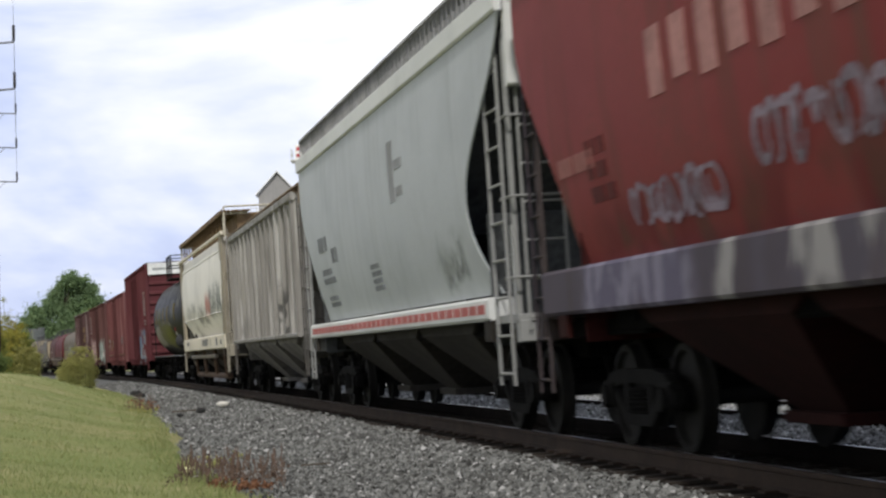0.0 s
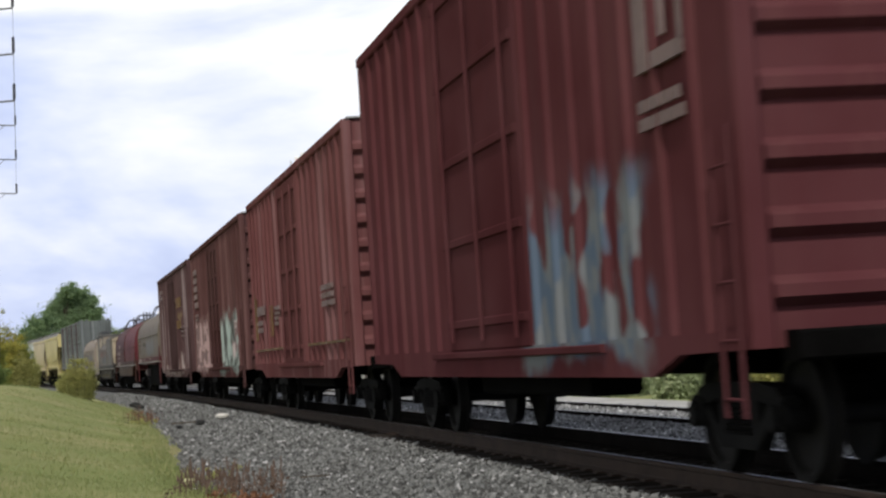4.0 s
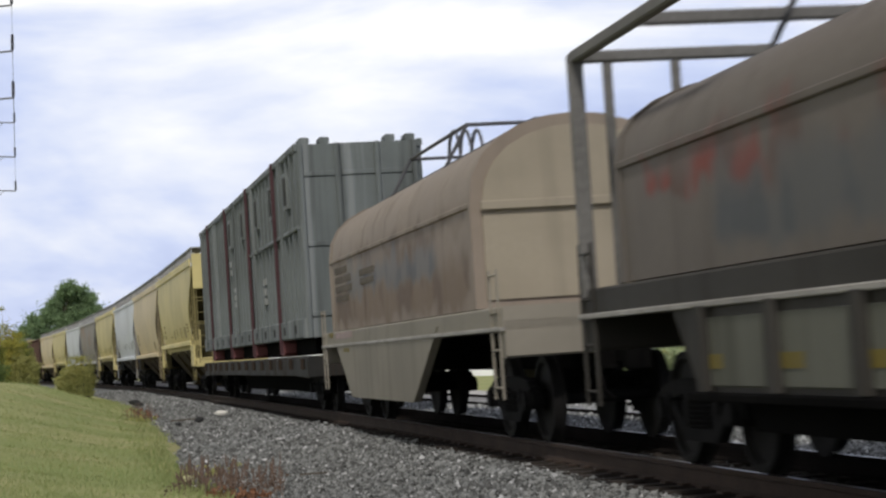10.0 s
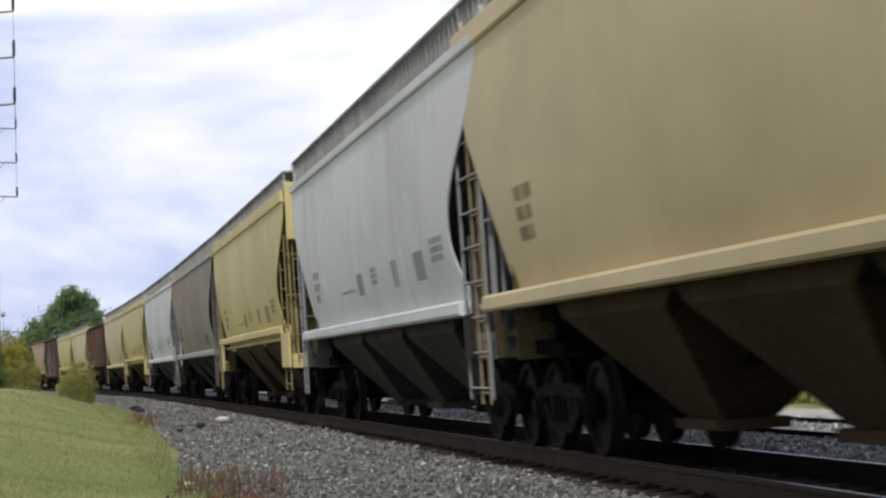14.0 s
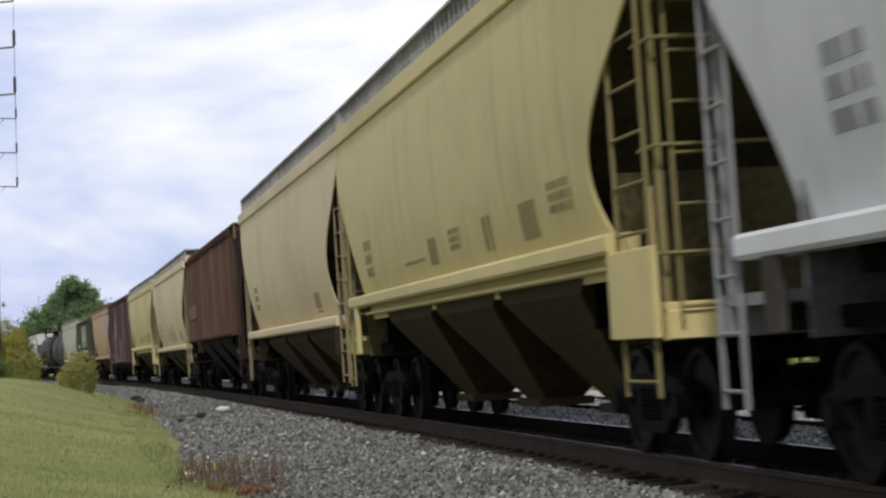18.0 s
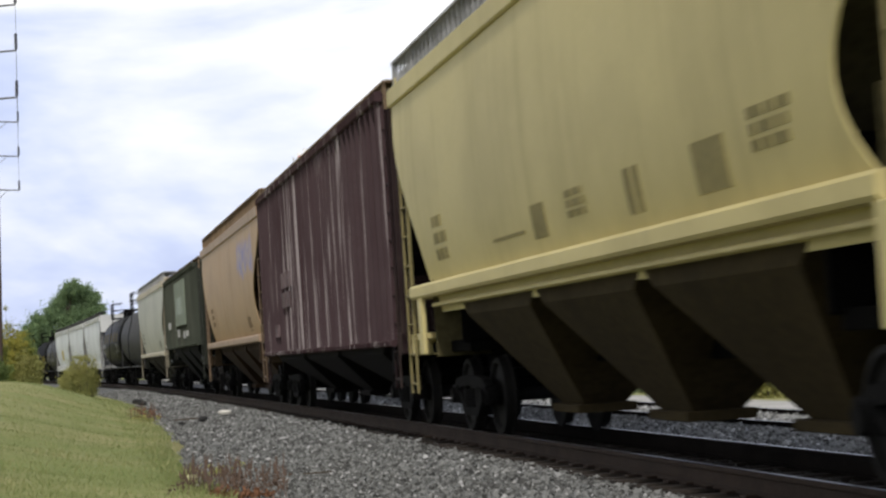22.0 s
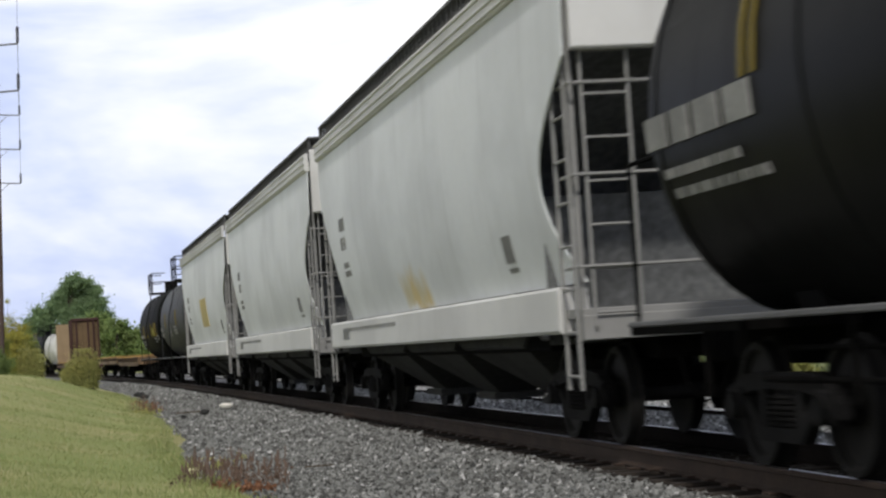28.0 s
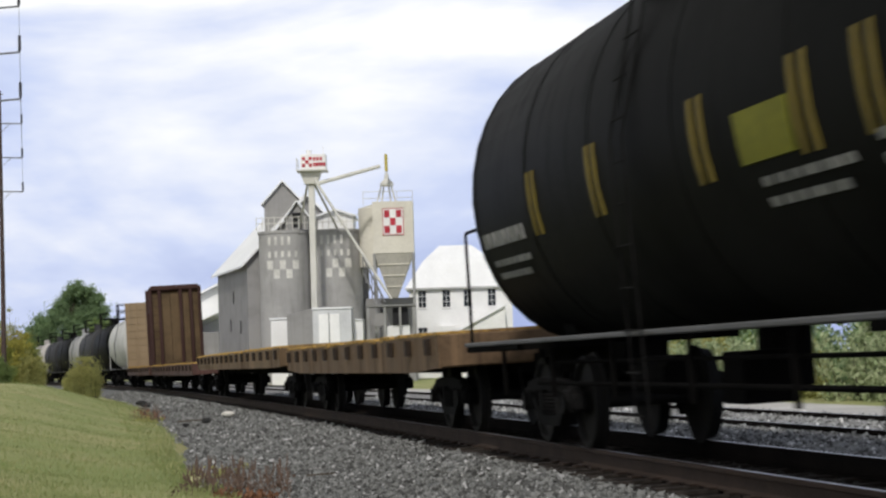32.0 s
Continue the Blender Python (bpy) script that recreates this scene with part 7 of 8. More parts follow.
    rock("stone", "dark lump of ballast waste", -6.25, 47.4, -0.42, 0.08, dark)
    rock("stone", "dark clod at the grass edge", -10.35, 67.5, -0.20, 0.15, dark, 1.3)
    rock("stone", "dark clod at the grass edge", -10.0, 66.2, -0.24, 0.11, dark, 1.6)
    g = Geo().tube((-0.35, 0, 0.02), (0.35, 0.3, 0.05), 0.018, 6)
    st = new("stick", g.mesh("stick", BARK))
    st.matrix_world = Matrix.Translation((-6.5, 50.5, -0.40))
    tagged(st, "thin dark stick lying on the ballast", "stick")
    g = Geo().tube((-0.16, 0, 0.02), (0.16, 0.12, 0.03), 0.009, 6)
    st = new("stick", g.mesh("stick", BARK))
    st.matrix_world = Matrix.Translation((-1.55, 23.4, -0.38))
    tagged(st, "thin dark stick lying on the ballast", "stick")


def build_blades():
    """Grass blades on the near bank and along its edge."""
    rng = np.random.default_rng(11)
    def tufts(n, y0, y1, left0, left1, hmin, hmax, pw):
        y = y0 + (y1 - y0) * rng.random(n) ** pw
        s = np.interp(y, _py, _S)
        left = left0(y) + (left1 - left0(y)) * rng.random(n)
        h = np.interp(s, _S, _head)
        x = np.interp(s, _S, _px) - left / np.cos(h)
        z = ground_z(x, y)
        hh = rng.uniform(hmin, hmax, n)
        a = rng.uniform(0, math.pi, n)
        w = hh * 0.13
        lean = rng.normal(0, 0.4, (n, 2)) * hh[:, None]
        A = np.stack([x - np.cos(a) * w, y - np.sin(a) * w, z - 0.005], -1)
        B = np.stack([x + np.cos(a) * w, y + np.sin(a) * w, z - 0.005], -1)
        T = np.stack([x + lean[:, 0], y + lean[:, 1], z + hh], -1)
        return np.stack([A, B, T], 1).reshape(-1, 3)
    edge = lambda y: EDGE(y) - 0.05
    V = np.concatenate([tufts(26000, 15, 40, lambda y: EDGE(y) + 0.1, 7.5, 0.025, 0.06, 1.5), tufts(16000, 40, 95, lambda y: EDGE(y) + 0.1, 9.0, 0.03, 0.07, 1.0),
                        tufts(3500, 16, 90, edge, 3.9, 0.04, 0.10, 1.3)])
    n = len(V) // 3
    me = bpy.data.meshes.new("grass")
    me.from_pydata(V.tolist(), [], np.arange(n * 3).reshape(n, 3).tolist())
    me.materials.append(BLADE)
    tagged(new("grass", me), "short mown green and straw-coloured grass", "grass", "", "stuff")


# ---------------------------------------------------------------- the feed mill and its yard
CONCRETE = paint("stained_concrete", (0.36, 0.355, 0.345), 0.75, (0.15, 0.148, 0.14), rough=0.6, streak=1.1, seed=2.0)
WHITE_ROOF = plain("white_metal_roof", (0.80, 0.81, 0.82), 0.45, 0, 0.08, 1.2)
WHITE_WALL = plain("white_siding", (0.78, 0.78, 0.77), 0.7, 0, 0.10, 1.2)
GREY_WALL = paint("grey_weathered_boards", (0.27, 0.265, 0.26), 0.5, (0.17, 0.165, 0.16), rough=0.6, streak=2.5, seed=4.0)
CREAM_BIN = plain("cream_bin_paint", (0.62, 0.59, 0.51), 0.6, 0, 0.12, 1.0)
DARK_OPEN = plain("dark_opening", (0.02, 0.02, 0.022), 0.8)
PANE = plain("dark_window_glass", (0.03, 0.035, 0.04), 0.15)
RED_SIGN = plain("red_sign_paint", (0.45, 0.04, 0.06), 0.6)
PIPE = plain("pale_painted_steel", (0.60, 0.59, 0.54), 0.55, 0, 0.15, 1.5)


def lathe(prof, n=28, cx=0.0, cy=0.0, sx=1.0):
    g = Geo()
    g.loft([[(cx + sx * r * math.cos(2 * math.pi * i / n), cy + r * math.sin(2 * math.pi * i / n), z) for i in range(n)] for r, z in prof])
    return g


def window(parent, x, y, z0, z1, w):
    fr = part("window", Geo().box(x - w / 2 - 0.06, x + w / 2 + 0.06, y - 0.05, y + 0.02, z1, z1 + 0.1).box(x - w / 2 - 0.06, x + w / 2 + 0.06, y - 0.09, y + 0.02, z0 - 0.1, z0)
              .box(x - w / 2 - 0.07, x - w / 2, y - 0.05, y + 0.02, z0, z1).box(x + w / 2, x + w / 2 + 0.07, y - 0.05, y + 0.02, z0, z1), WHITE_WALL, parent)
    nx, nz = 2, 3
    for i in range(nx):
        for k in range(nz):
            dx, dz = w / nx, (z1 - z0) / nz
            part("pane", Geo().box(x - w / 2 + i * dx + 0.02, x - w / 2 + (i + 1) * dx - 0.02, y - 0.015, y + 0.0, z0 + k * dz + 0.02, z0 + (k + 1) * dz - 0.02), PANE, fr)
    part("sash", Geo().box(x - w / 2, x + w / 2, y + 0.002, y + 0.012, z0, z1), GREY_WALL, fr)


def build_mill():
    mill = thing("feed_mill", "grain elevator with grey barn, concrete silos and white roofs", "feed mill")
    Y, base = 168.0, -0.6
    # two stained concrete silos
    for cx in (-13.8, -9.45):
        b = part("silo", lathe([(2.14, base), (2.14, 12.0), (2.22, 12.0), (2.22, 12.22), (0.1, 12.3)], 32, cx, Y + 2.2), CONCRETE, mill, "stained concrete silo with faded white checks", None, 40)
        white = plain("faded_white_paint", (0.62, 0.61, 0.57), 0.85, 0, 0.3, 2.0)
        def curved(x, z, w, h):
            g = Geo()
            pts = []
            for k in range(4):
                xx = x - w / 2 + w * k / 3
                yy = Y + 2.2 - math.sqrt(max(0.01, 2.155 ** 2 - (xx - cx) ** 2))
                pts.append((xx, yy))
            for k in range(3):
                (xa, ya), (xb, yb) = pts[k], pts[k + 1]
                g.add([(xa, ya, z), (xb, yb, z), (xb, yb, z + h), (xa, ya, z + h)], [(0, 1, 2, 3)])
            return g
        for row in range(2):
            for k in range(5):
                if (k + row) % 2 == 0 and not (cx > -10 and k in (0,)):
                    part("painted_check", curved(cx - 1.05 + k * 0.53, 9.0 - row * 0.76, 0.5, 0.74), white, b)
        for z, n, hh in ((11.0, 4, 0.7), (10.0, 5, 0.5)):
            for k in range(n):
                part("painted_mark", curved(cx - 1.1 + k * 0.55, z, 0.22, hh), white, b, "faded lettering")
    # grey barn behind, its long side running away from the line
    a, c = Vector((-17.04, 171.0)), Vector((-21.6, 189.0))
    d = (c - a).normalized()
    nrm = Vector((d.y, -d.x))
    w, eave, ridge = 10.4, 9.8, 15.2
    def pt(u, v, z):
        p = a + d * u + nrm * v
        return (p.x, p.y, z)
    L = (c - a).length
    g = Geo()
    g.loft([[pt(0, 0, base), pt(0, w, base), pt(0, w, eave), pt(0, w / 2, ridge), pt(0, 0, eave)], [pt(L, 0, base), pt(L, w, base), pt(L, w, eave), pt(L, w / 2, ridge), pt(L, 0, eave)]])
    part("barn_wall", g, GREY_WALL, mill, "grey weathered board wall")
    for s in (0, 1):
        v0, v1 = (-0.55, w / 2) if s == 0 else (w + 0.55, w / 2)
        z0 = eave - 0.55
        g = Geo()
        g.loft([[pt(-0.5, v0, z0 + 0.1), pt(-0.5, v1, ridge + 0.12), pt(-0.5, v1, ridge + 0.32), pt(-0.5, v0, z0 + 0.3)], [pt(L + 0.4, v0, z0 + 0.1), pt(L + 0.4, v1, ridge + 0.12), pt(L + 0.4, v1, ridge + 0.32), pt(L + 0.4, v0, z0 + 0.3)]])
        part("barn_roof", g, WHITE_ROOF, mill, "white metal roof")
    for u, z in ((4, 3.9), (10, 4.2), (8, 6.6)):
        part("barn_window", Geo().add([pt(u, -0.03, z), pt(u + 0.7, -0.03, z), pt(u + 0.7, -0.03, z + 1.1), pt(u, -0.03, z + 1.1)], [(0, 1, 2, 3)]), DARK_OPEN, mill)

    def gable(name, x0, x1, y0, y1, z0, ze, zr, wall, oh=0.25, open_face=False):
        m = (x0 + x1) / 2
        h = part(name, Geo().extrude([(x0, z0), (x1, z0), (x1, ze), (m, zr), (x0, ze)], "y", y0, y1), wall, mill)
        for xa in (x0, x1):
            s = -1 if xa == x0 else 1
            ex, ez = xa + s * oh, ze - oh * (zr - ze) / abs(m - xa)
            part("roof_slope", Geo().extrude([(ex, ez + 0.04), (m, zr + 0.04), (m, zr + 0.22), (ex, ez + 0.20)], "y", y0 - 0.35, y1 + 0.2), WHITE_ROOF, h)
        if open_face:
            part("hatchway", Geo().box(m - 0.42, m + 0.42, y0 - 0.03, y0, z0 + 0.2, ze + 0.35), DARK_OPEN, h)
        return h
    gable("cupola", -15.75, -12.5, 174, 182, 12.4, 15.0, 16.75, GREY_WALL)
    cup = part("cupola_opening", Geo().box(-15.78, -15.74, 174.6, 176.5, 13.0, 14.9), DARK_OPEN, mill)
    gable("head_house", -13.5, -11.7, 169.4, 173, 12.3, 13.4, 14.6, GREY_WALL, 0.2, True)
    gable("head_house", -11.0, -8.0, 171, 176, 12.3, 13.4, 13.9, WHITE_WALL, 0.2)
    # guard rail round the silo tops
    g = Geo()
    for i in range(18):
        x = -15.9 + i * 0.5
        g.tube((x, Y + 0.1, 12.25), (x, Y + 0.1, 13.3), 0.03, 5)
    for z in (12.8, 13.3):
        g.tube((-15.9, Y + 0.1, z), (-7.3, Y + 0.1, z), 0.03, 5)
    part("guard_rail", g, PIPE, mill)
    # elevator leg with its signed head
    leg = part("elevator_leg", Geo().cbox(-11.22, -10.72, 163.65, 164.25, 4.5, 16.8, 0.06), PIPE, mill, "tall pale elevator leg")
    part("leg_taper", Geo().loft([[(-11.5, 163.4, 15.6), (-10.5, 163.4, 15.6), (-10.5, 164.5, 15.6), (-11.5, 164.5, 15.6)], [(-11.9, 163.2, 16.7), (-10.1, 163.2, 16.7), (-10.1, 164.7, 16.7), (-11.9, 164.7, 16.7)]]), PIPE, leg)
    head = part("sign_box", Geo().cbox(-11.75, -9.72, 163.0, 164.6, 16.68, 17.95, 0.05), WHITE_WALL, mill, "white head box with red checks and lettering")
    for r in range(3):
        for k in range(3):
            if (r + k) % 2 == 0:
                part("red_check", Geo().box(-11.62 + k * 0.27, -11.36 + k * 0.27, 162.97, 163.0, 16.92 + r * 0.27, 17.18 + r * 0.27), RED_SIGN, head)
    for r in range(2):
        for k in range(3 + 2 * r):
            part("sign_letter_bar", Geo().box(-10.72 + k * (0.27 - 0.07 * r), -10.54 + k * (0.27 - 0.07 * r), 162.97, 163.0, 17.42 - r * 0.45, 17.70 - r * 0.45), RED_SIGN, head, "dark red lettering")
    part("head_vent", Geo().tube((-11.1, 163.8, 17.9), (-11.1, 163.8, 18.35), 0.22, 10).tube((-9.95, 163.8, 17.9), (-9.95, 163.8, 18.6), 0.03, 5), WHITE_WALL, head)
    part("head_platform", Geo().box(-12.1, -9.6, 162.8, 164.9, 16.60, 16.68).tube((-12.05, 162.9, 16.7), (-12.05, 162.9, 17.6), 0.03, 5).tube((-12.05, 164.6, 16.7), (-12.05, 164.6, 17.6), 0.03, 5).tube((-12.05, 162.9, 17.6), (-12.05, 164.6, 17.6), 0.03, 5).tube((-12.05, 162.9, 17.15), (-12.05, 164.6, 17.15), 0.03, 5), PIPE, head)
    for p, q, r in (((-10.45, 163.5, 15.6), (-5.4, 164.5, 16.95), 0.16), ((-10.65, 163.4, 15.9), (-4.75, 163, 6.1), 0.11), ((-11.2, 163.6, 15.9), (-12.5, 169.8, 12.3), 0.10), ((-10.85, 163.6, 15.9), (-9.2, 168.6, 12.2), 0.10)):
        part("spout", Geo().tube(p, q, r, 10), PIPE, mill, "pale grain spout")
    part("distributor", Geo().cbox(-5.02, -4.78, 164.3, 164.7, 16.5, 17.9, 0.05), plain("yellow_distributor", (0.42, 0.34, 0.06), 0.6), mill, "small yellow spout head")
    part("spout_cone", lathe([(0.12, 16.6), (0.2, 16.1), (0.55, 15.7), (0.55, 15.5), (0.1, 15.45)], 14, -4.95, 166.5), PIPE, mill)
    for dx in (-0.85, -0.45, 0.3, 0.7):
        part("cone_leg", Geo().tube((-4.95 + dx * 0.5, 166.5, 15.6), (-4.95 + dx, 166.4, 14.1), 0.07, 6), PIPE, mill)
    # cream hopper bins
    b = part("hopper_bin", Geo().loft([[(-6.15, 165.2, 9.9), (-2.85, 165.2, 9.9), (-2.85, 168.2, 9.9), (-6.15, 168.2, 9.9)], [(-6.15, 165.2, 14.12), (-2.85, 165.2, 14.12), (-2.85, 168.2, 14.12), (-6.15, 168.2, 14.12)]]), CREAM_BIN, mill, "cream painted square hopper bin")
    part("bin_cone", Geo().loft([[(-6.1, 165.25, 9.9), (-2.9, 165.25, 9.9), (-2.9, 168.1, 9.9), (-6.1, 168.1, 9.9)], [(-4.95, 166.3, 6.3), (-4.3, 166.3, 6.3), (-4.3, 167, 6.3), (-4.95, 167, 6.3)]]), plain("cream_bin_shadow_side", (0.44, 0.42, 0.37), 0.7, 0, 0.2, 1), b)
    for k in range(3):
        z, t = 9.0 - k * 0.9, (k + 1) * 0.25
        part("cone_band", Geo().box(-6.1 + t * 1.15 - 0.03, -2.9 - t * 1.4 + 0.03, 165.2 + t * 1.05, 165.26 + t * 1.05, z - 0.05, z + 0.05), CREAM_BIN, b)
    sign = part("check_sign", Geo().box(-5.32, -3.66, 165.13, 165.18, 11.38, 13.52), WHITE_WALL, b, "white sign with red checks")
    for r in range(3):
        for k in range(3):
            if (r + k) % 2 == 0:
                part("red_check", Geo().box(-5.20 + k * 0.48, -4.76 + k * 0.48, 165.10, 165.13, 11.52 + r * 0.64, 12.12 + r * 0.64), RED_SIGN, sign)
    for xx in (-5.34, -3.68):
        part("sign_edge", Geo().box(xx, xx + 0.05, 165.11, 165.14, 11.36, 13.54), RED_SIGN, sign)
    for zz in (11.36, 13.5):
        part("sign_edge", Geo().box(-5.34, -3.63, 165.11, 165.14, zz, zz + 0.05), RED_SIGN, sign)
    part("rear_bin", lathe([(1.5, 9.0), (1.5, 13.9), (0.2, 14.3)], 20, -6.0, 169.5), CREAM_BIN, mill, "pale round bin", None, 40)
    g = Geo()
    for x in (-7.0, -5.6, -4.2, -2.9):
        g.tube((x, 168.2, 14.1), (x, 168.2, 15.2), 0.025, 5)
    for z in (14.65, 15.2):
        g.tube((-7.0, 168.2, z), (-2.9, 168.2, z), 0.025, 5)
    part("bin_rail", g, PIPE, mill)
    for x in (-6.1, -2.95):
        for y in (165.3, 168.0):
            part("bin_leg", Geo().cbox(x - 0.1, x + 0.1, y - 0.1, y + 0.1, base, 9.9), plain("leg_grey", (0.30, 0.30, 0.29), 0.7), mill)
    part("rear_wall", Geo().box(-7.1, -3.0, 170.0, 171.0, base, 6.4), GREY_WALL, mill)
    # working platform and machinery below the bins
    pl = part("loading_platform", Geo().box(-6.6, -2.8, 159.5, 163, 5.4, 5.55), plain("platform_grey", (0.22, 0.22, 0.215), 0.8), mill)
    for x in (-6.5, -5.2, -4.0, -2.95):
        part("platform_post", Geo().cbox(x - 0.09, x + 0.09, 159.6, 159.8, base, 5.4), plain("leg_grey", (0.3, 0.3, 0.29)), mill)
    part("machine_box", Geo().cbox(-5.1, -3.3, 160.2, 162.5, 2.2, 3.9, 0.05), WHITE_WALL, mill)
    part("machine_box", Geo().cbox(-6.0, -5.0, 160.0, 162.0, 3.9, 4.9, 0.05), GREY_WALL, mill)
    part("machine_box", Geo().cbox(-4.6, -3.4, 160.0, 162.5, 4.0, 5.3, 0.05), DARK_OPEN, mill)
    grey = plain("stair_grey", (0.20, 0.20, 0.2), 0.8)
    stair = part("stair", Geo().tube((-6.9, 162, 8.2), (-5.2, 162, 4.6), 0.07, 6), grey, mill)
    part("stair_rail", Geo().tube((-6.9, 162, 9.5), (-5.2, 162, 5.8), 0.07, 6), grey, stair)
    for i in range(7):
        part("baluster", Geo().tube((-6.9 + i * 0.22, 162, 9.4 - i * 0.5), (-6.9 + i * 0.22, 162, 8.0 - i * 0.62), 0.045, 5), grey, stair)
    # sheds at the foot
    sh = thing("shed", "white and grey metal shed at the foot of the silos", "shed")
    part("wall", Geo().box(-10.75, -7.75, 157.8, 160.8, base, 5.3), plain("pale_grey_siding", (0.55, 0.56, 0.57), 0.7, 0, 0.15, 1.2), sh)
    part("side_bay", Geo().extrude([(-12.75, base), (-10.75, base), (-10.75, 5.4), (-12.75, 4.95)], "y", 157.9, 160.8), GREY_WALL, sh)
    part("roof", Geo().box(-10.8, -7.7, 157.7, 160.9, 5.3, 5.42), WHITE_ROOF, sh)
    for x in (-9.9, -9.05):
        part("door", Geo().box(x - 0.38, x + 0.38, 157.74, 157.8, base + 0.1, 4.9), WHITE_WALL, sh)
    part("door_gap", Geo().box(-9.50, -9.46, 157.74, 157.79, base, 5.0), DARK_OPEN, sh)
    sh2 = thing("shed", "small white shed against the concrete silos", "shed")
    part("wall", Geo().box(-14.2, -12.8, 160, 163, base, 4.65), WHITE_WALL, sh2)
    part("roof", Geo().box(-14.3, -12.7, 159.9, 163.1, 4.65, 4.78), WHITE_ROOF, sh2)
    sh3 = thing("shed", "small white shed beside a concrete silo", "shed")
    part("wall", Geo().box(-7.7, -6.95, 160, 163, base, 4.4), WHITE_WALL, sh3)
    part("roof", Geo().box(-7.75, -6.9, 159.9, 163.1, 4.4, 4.5), WHITE_ROOF, sh3)


def build_houses():
    h = thing("house", "white two-storey house with a white hipped roof", "house")
    x0, x1, y0, y1, base = -3.75, 5.6, 185.0, 195.0, -0.6
    part("wall", Geo().box(x0, x1, y0, y1, base, 7.75), WHITE_WALL, h)
    ov = 0.35
    part("roof", Geo().loft([[(x0 - ov, y0 - ov, 7.7), (x1 + ov, y0 - ov, 7.7), (x1 + ov, y1 + ov, 7.7), (x0 - ov, y1 + ov, 7.7)], [(-2.4, y0 + 0.6, 10.2), (3.9, y0 + 0.6, 10.2), (3.9, y1 - 1, 10.2), (-2.4, y1 - 1, 10.2)], [(-0.9, y0 + 1.6, 11.6), (2.0, y0 + 1.6, 11.6), (2.0, y1 - 3, 11.6), (-0.9, y1 - 3, 11.6)]]), WHITE_ROOF, h)
    part("eave", Geo().box(x0 - ov, x1 + ov, y0 - ov - 0.02, y0, 7.55, 7.7), plain("eave_grey", (0.5, 0.5, 0.5), 0.7), h)
    for x in (-2.58, -0.38, 1.55, 3.75):
        window(h, x, y0, 5.9, 7.45, 0.72)
    for x in (-2.6, 3.6):
        window(h, x, y0, 2.9, 4.1, 0.85)
    part("side_wing", Geo().extrude([(0.9, base), (0.9, 3.7), (4.8, 5.7), (4.8, base)], "y", 180.5, 185), WHITE_WALL, h)
    part("wing_roof", Geo().extrude([(0.7, 3.62), (4.9, 5.77), (4.9, 5.92), (0.7, 3.77)], "y", 180.2, 185), WHITE_ROOF, h)
    part("porch", Geo().box(-1.1, 0.4, 183.6, 185, base, 4.15), WHITE_WALL, h)
    barn = thing("barn", "low white metal barn beside the grey elevator", "barn")
    part("wall", Geo().box(-28.6, -22.0, 214, 226, base, 6.4), WHITE_WALL, barn)
    part("roof", Geo().extrude([(-30.2, 7.3), (-24.0, 10.1), (-18, 7.3), (-18, 7.1), (-24.0, 9.85), (-30.2, 7.05)], "y", 213.2, 227), WHITE_ROOF, barn)
    part("gable_wall", Geo().extrude([(-28.6, 6.4), (-19.5, 6.4), (-19.5, 7.6), (-24.0, 9.8), (-28.6, 7.7)], "y", 214.02, 226), WHITE_WALL, barn)
    part("lean_to_roof", Geo().extrude([(-28.2, 4.6), (-23.6, 6.6), (-23.6, 6.8), (-28.2, 4.8)], "y", 206, 214), WHITE_ROOF, barn)
    part("lean_to_wall", Geo().box(-27.6, -23.7, 207, 214, base, 4.7), GREY_WALL, barn)
    sm = thing("shed", "small white shed among the trees", "shed")
    part("wall", Geo().box(-35.4, -33.6, 250, 254, base, 4.9), WHITE_WALL, sm)
    part("roof", Geo().extrude([(-35.6, 4.8), (-34.5, 5.5), (-33.4, 4.8)], "y", 249.7, 254.2), WHITE_ROOF, sm)


def build_yard():
    st = list(np.arange(-40, 240, 6.0))
    lot = plain("pale_gravel_yard", (0.46, 0.45, 0.43), 0.95, 0, 0.25, 1.2)
    setting("road", ribbon(st, [(6.2, -0.585), (9.0, -0.78), (13.6, -0.92)], 0.0), lot, "pale gravel yard road across the tracks")
    yard = Geo().add([(-30, 140, -0.585), (14, 140, -0.585), (14, 200, -0.585), (-30, 200, -0.585)], [(0, 1, 2, 3)])
    setting("yard", yard, lot, "pale gravel yard in front of the feed mill")


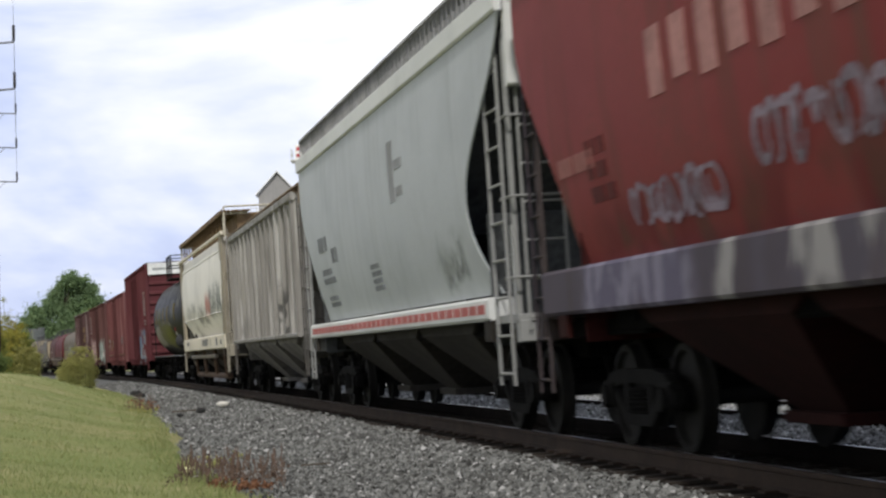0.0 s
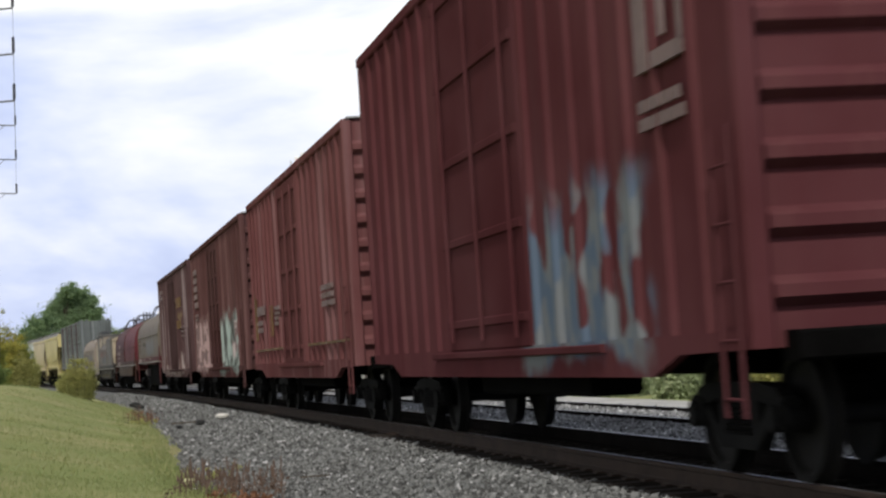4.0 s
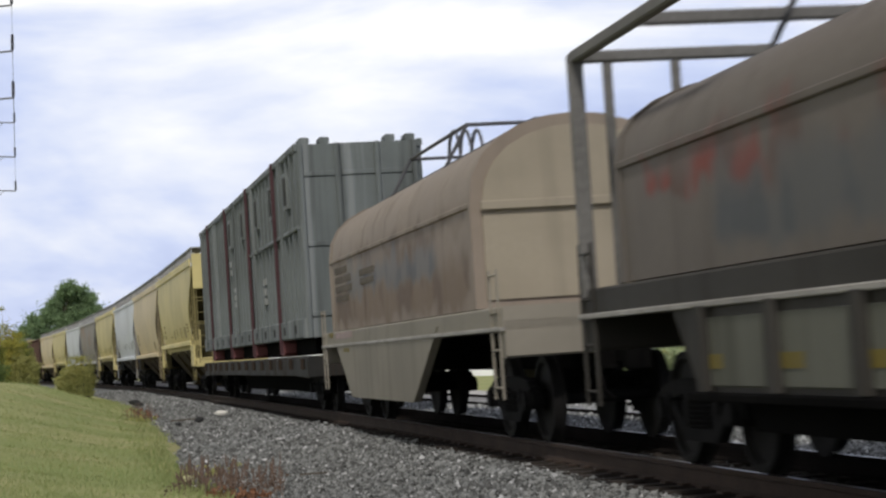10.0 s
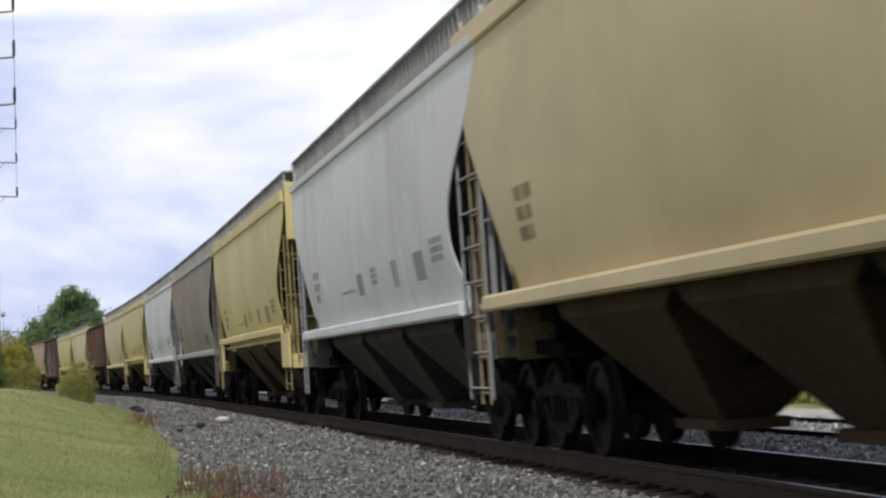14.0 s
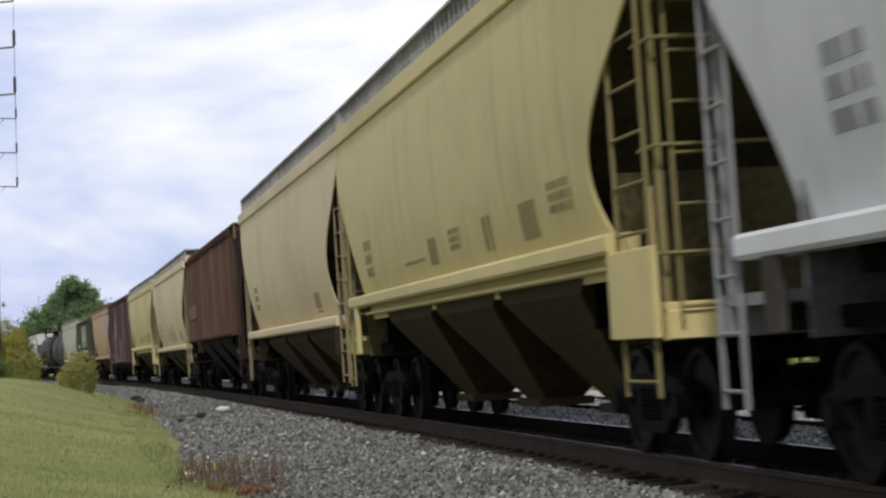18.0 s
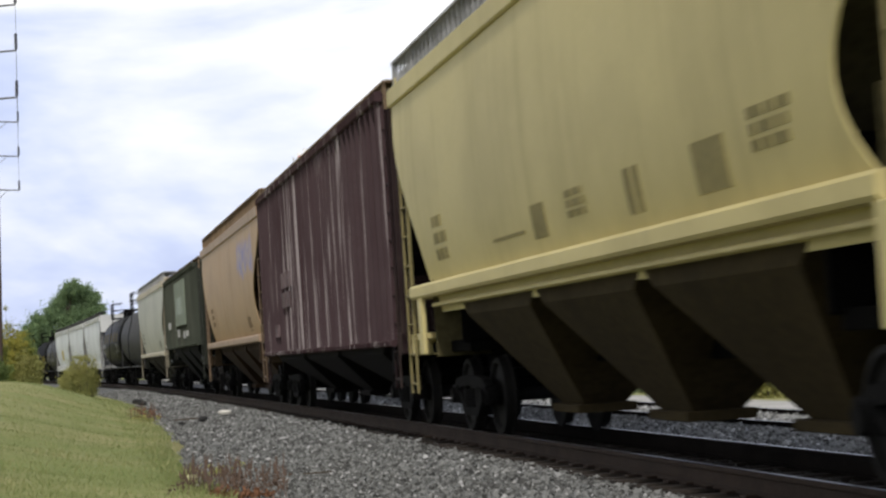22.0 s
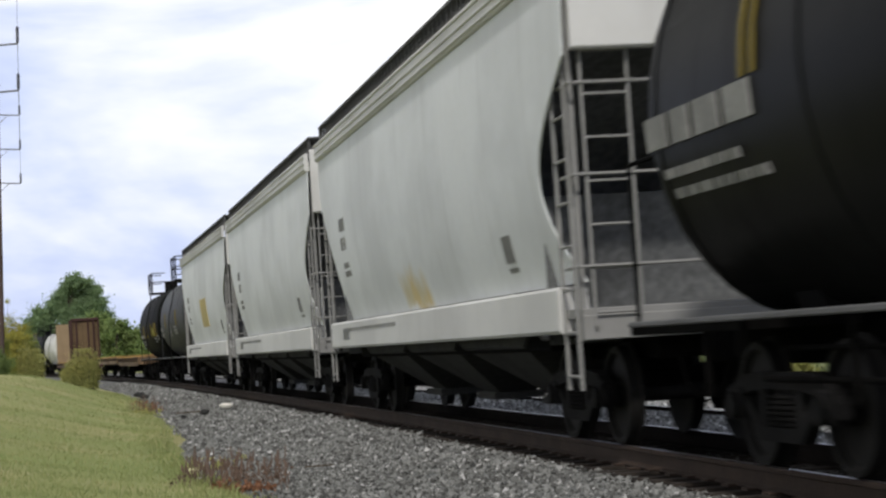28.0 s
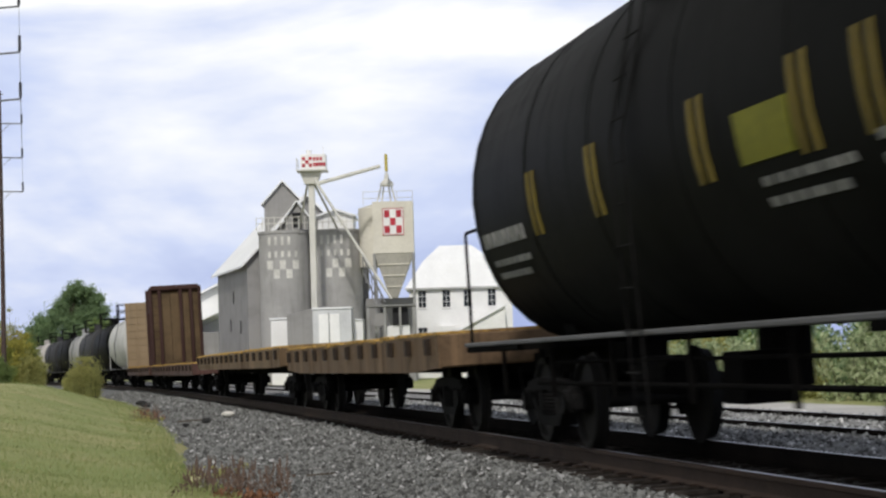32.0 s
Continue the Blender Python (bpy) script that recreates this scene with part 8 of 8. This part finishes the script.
def build_poles():
    wood = plain("dark_pole_wood", (0.07, 0.05, 0.045), 0.9, 0, 0.3, 3)
    arm_m = plain("grey_crossarm", (0.16, 0.16, 0.17), 0.7, 0, 0.3, 3)
    ins = plain("dark_insulator", (0.025, 0.025, 0.035), 0.35)
    wire = plain("dark_wire", (0.05, 0.05, 0.055), 0.6)
    tops = {}
    for nm, px, py, top, arms, reach, ih, lean in (("far", -24.24, 110, 16.4, (14.55, 12.68, 10.83), 1.2, 0.56, 0.06), ("near", -17.1, 72, 17.0, (14.05, 12.4, 10.72), 2.0, 0.62, -0.12)):
        p = thing("power_pole", "tall dark wooden power pole with side arms" if nm == "far" else "nearer dark wooden power pole with three side arms", "power pole", "power poles", Matrix.Translation((px, py, 0)))
        g = Geo()
        limb(g, [(0.0, 0, -0.6), (0.02, 0, 6), (0.0, 0, top)], 0.15, 0.10, 10)
        part("shaft", g, wood, p, "", None, 40)
        for z in arms:
            a = part("arm", Geo().tube((0, 0, z + lean), (reach, 0, z), 0.035, 6).tube((0.05, 0, z - 0.45), (reach * 0.5, 0, z + lean * 0.5), 0.015, 5), arm_m, p)
            prof = [(0.03, 0), (0.055, 0.05)]
            for k in range(6):
                prof += [(0.04, 0.06 + k * 0.08), (0.062, 0.09 + k * 0.08)]
            part("insulator", lathe([(r * 1.05, z + 0.02 + q * ih / 0.56) for r, q in prof] + [(0.02, z + ih)], 10, reach, 0), ins, a)
            tops.setdefault(round(z), []).append((px + reach, py, z + ih))
        if nm == "far":
            part("arm", Geo().tube((-0.2, 0, 16.2), (0.2, 0, 16.2), 0.03, 6), arm_m, p)
    far = [(-23.04, 110, z + 0.56) for z in (14.55, 12.68, 10.83)]
    near = [(-15.1, 72, z + 0.62) for z in (14.05, 12.4, 10.72)]
    for (x0, y0, z0), (x1, y1, z1) in zip(near, far):
        dx, dy = x1 - x0, y1 - y0
        w = thing("overhead_wire", "thin dark overhead power wire between poles", "wire", "overhead wires")
        pts = []
        for i in range(13):
            t = i / 12
            pts.append((x0 + dx * t, y0 + dy * t, z0 + (z1 - z0) * t - 0.9 * 4 * t * (1 - t) * 0.35))
        part("span", Geo().loft([[(x, y, z + 0.008), (x + 0.008, y, z), (x, y, z - 0.008), (x - 0.008, y, z)] for x, y, z in pts]), wire, w)


build_mill()
build_houses()
build_yard()
build_poles()
build_plants()
build_weeds()
build_blades()
build_stones()


# ---------------------------------------------------------------- movement


def motions():
    for ob, s12 in CARS:
        rows = []
        for i in range(0, 33):
            rows.append((float(i), car_pose(s12 - SPEED * (i - 12.0))))
        walk(ob, rows)
    rate = SPEED / WHEEL_R
    for ob, dx, s12 in WHEELSETS:
        # the wheels turn as the car runs past
        t0, t1 = 12.0 + (s12 - 46.0) / SPEED, 12.0 + (s12 - 9.0) / SPEED
        f0, f1 = max(0, math.ceil(t0 * FPS)), min(32 * FPS, math.floor(t1 * FPS))
        if f1 <= f0:
            continue
        rows = [] if f0 == 0 else [(0.0, pose(dx, 0, WHEEL_R))]
        a = 0.0
        for f in range(f0, f1 + 1):
            rows.append((f / FPS, pose(dx, 0, WHEEL_R) @ Matrix.Rotation(a, 4, "Y")))
            a += rate / FPS
        if f1 < 32 * FPS:
            rows.append((32.0, pose(dx, 0, WHEEL_R) @ Matrix.Rotation(a - rate / FPS, 4, "Y")))
        walk(ob, rows)


motions()
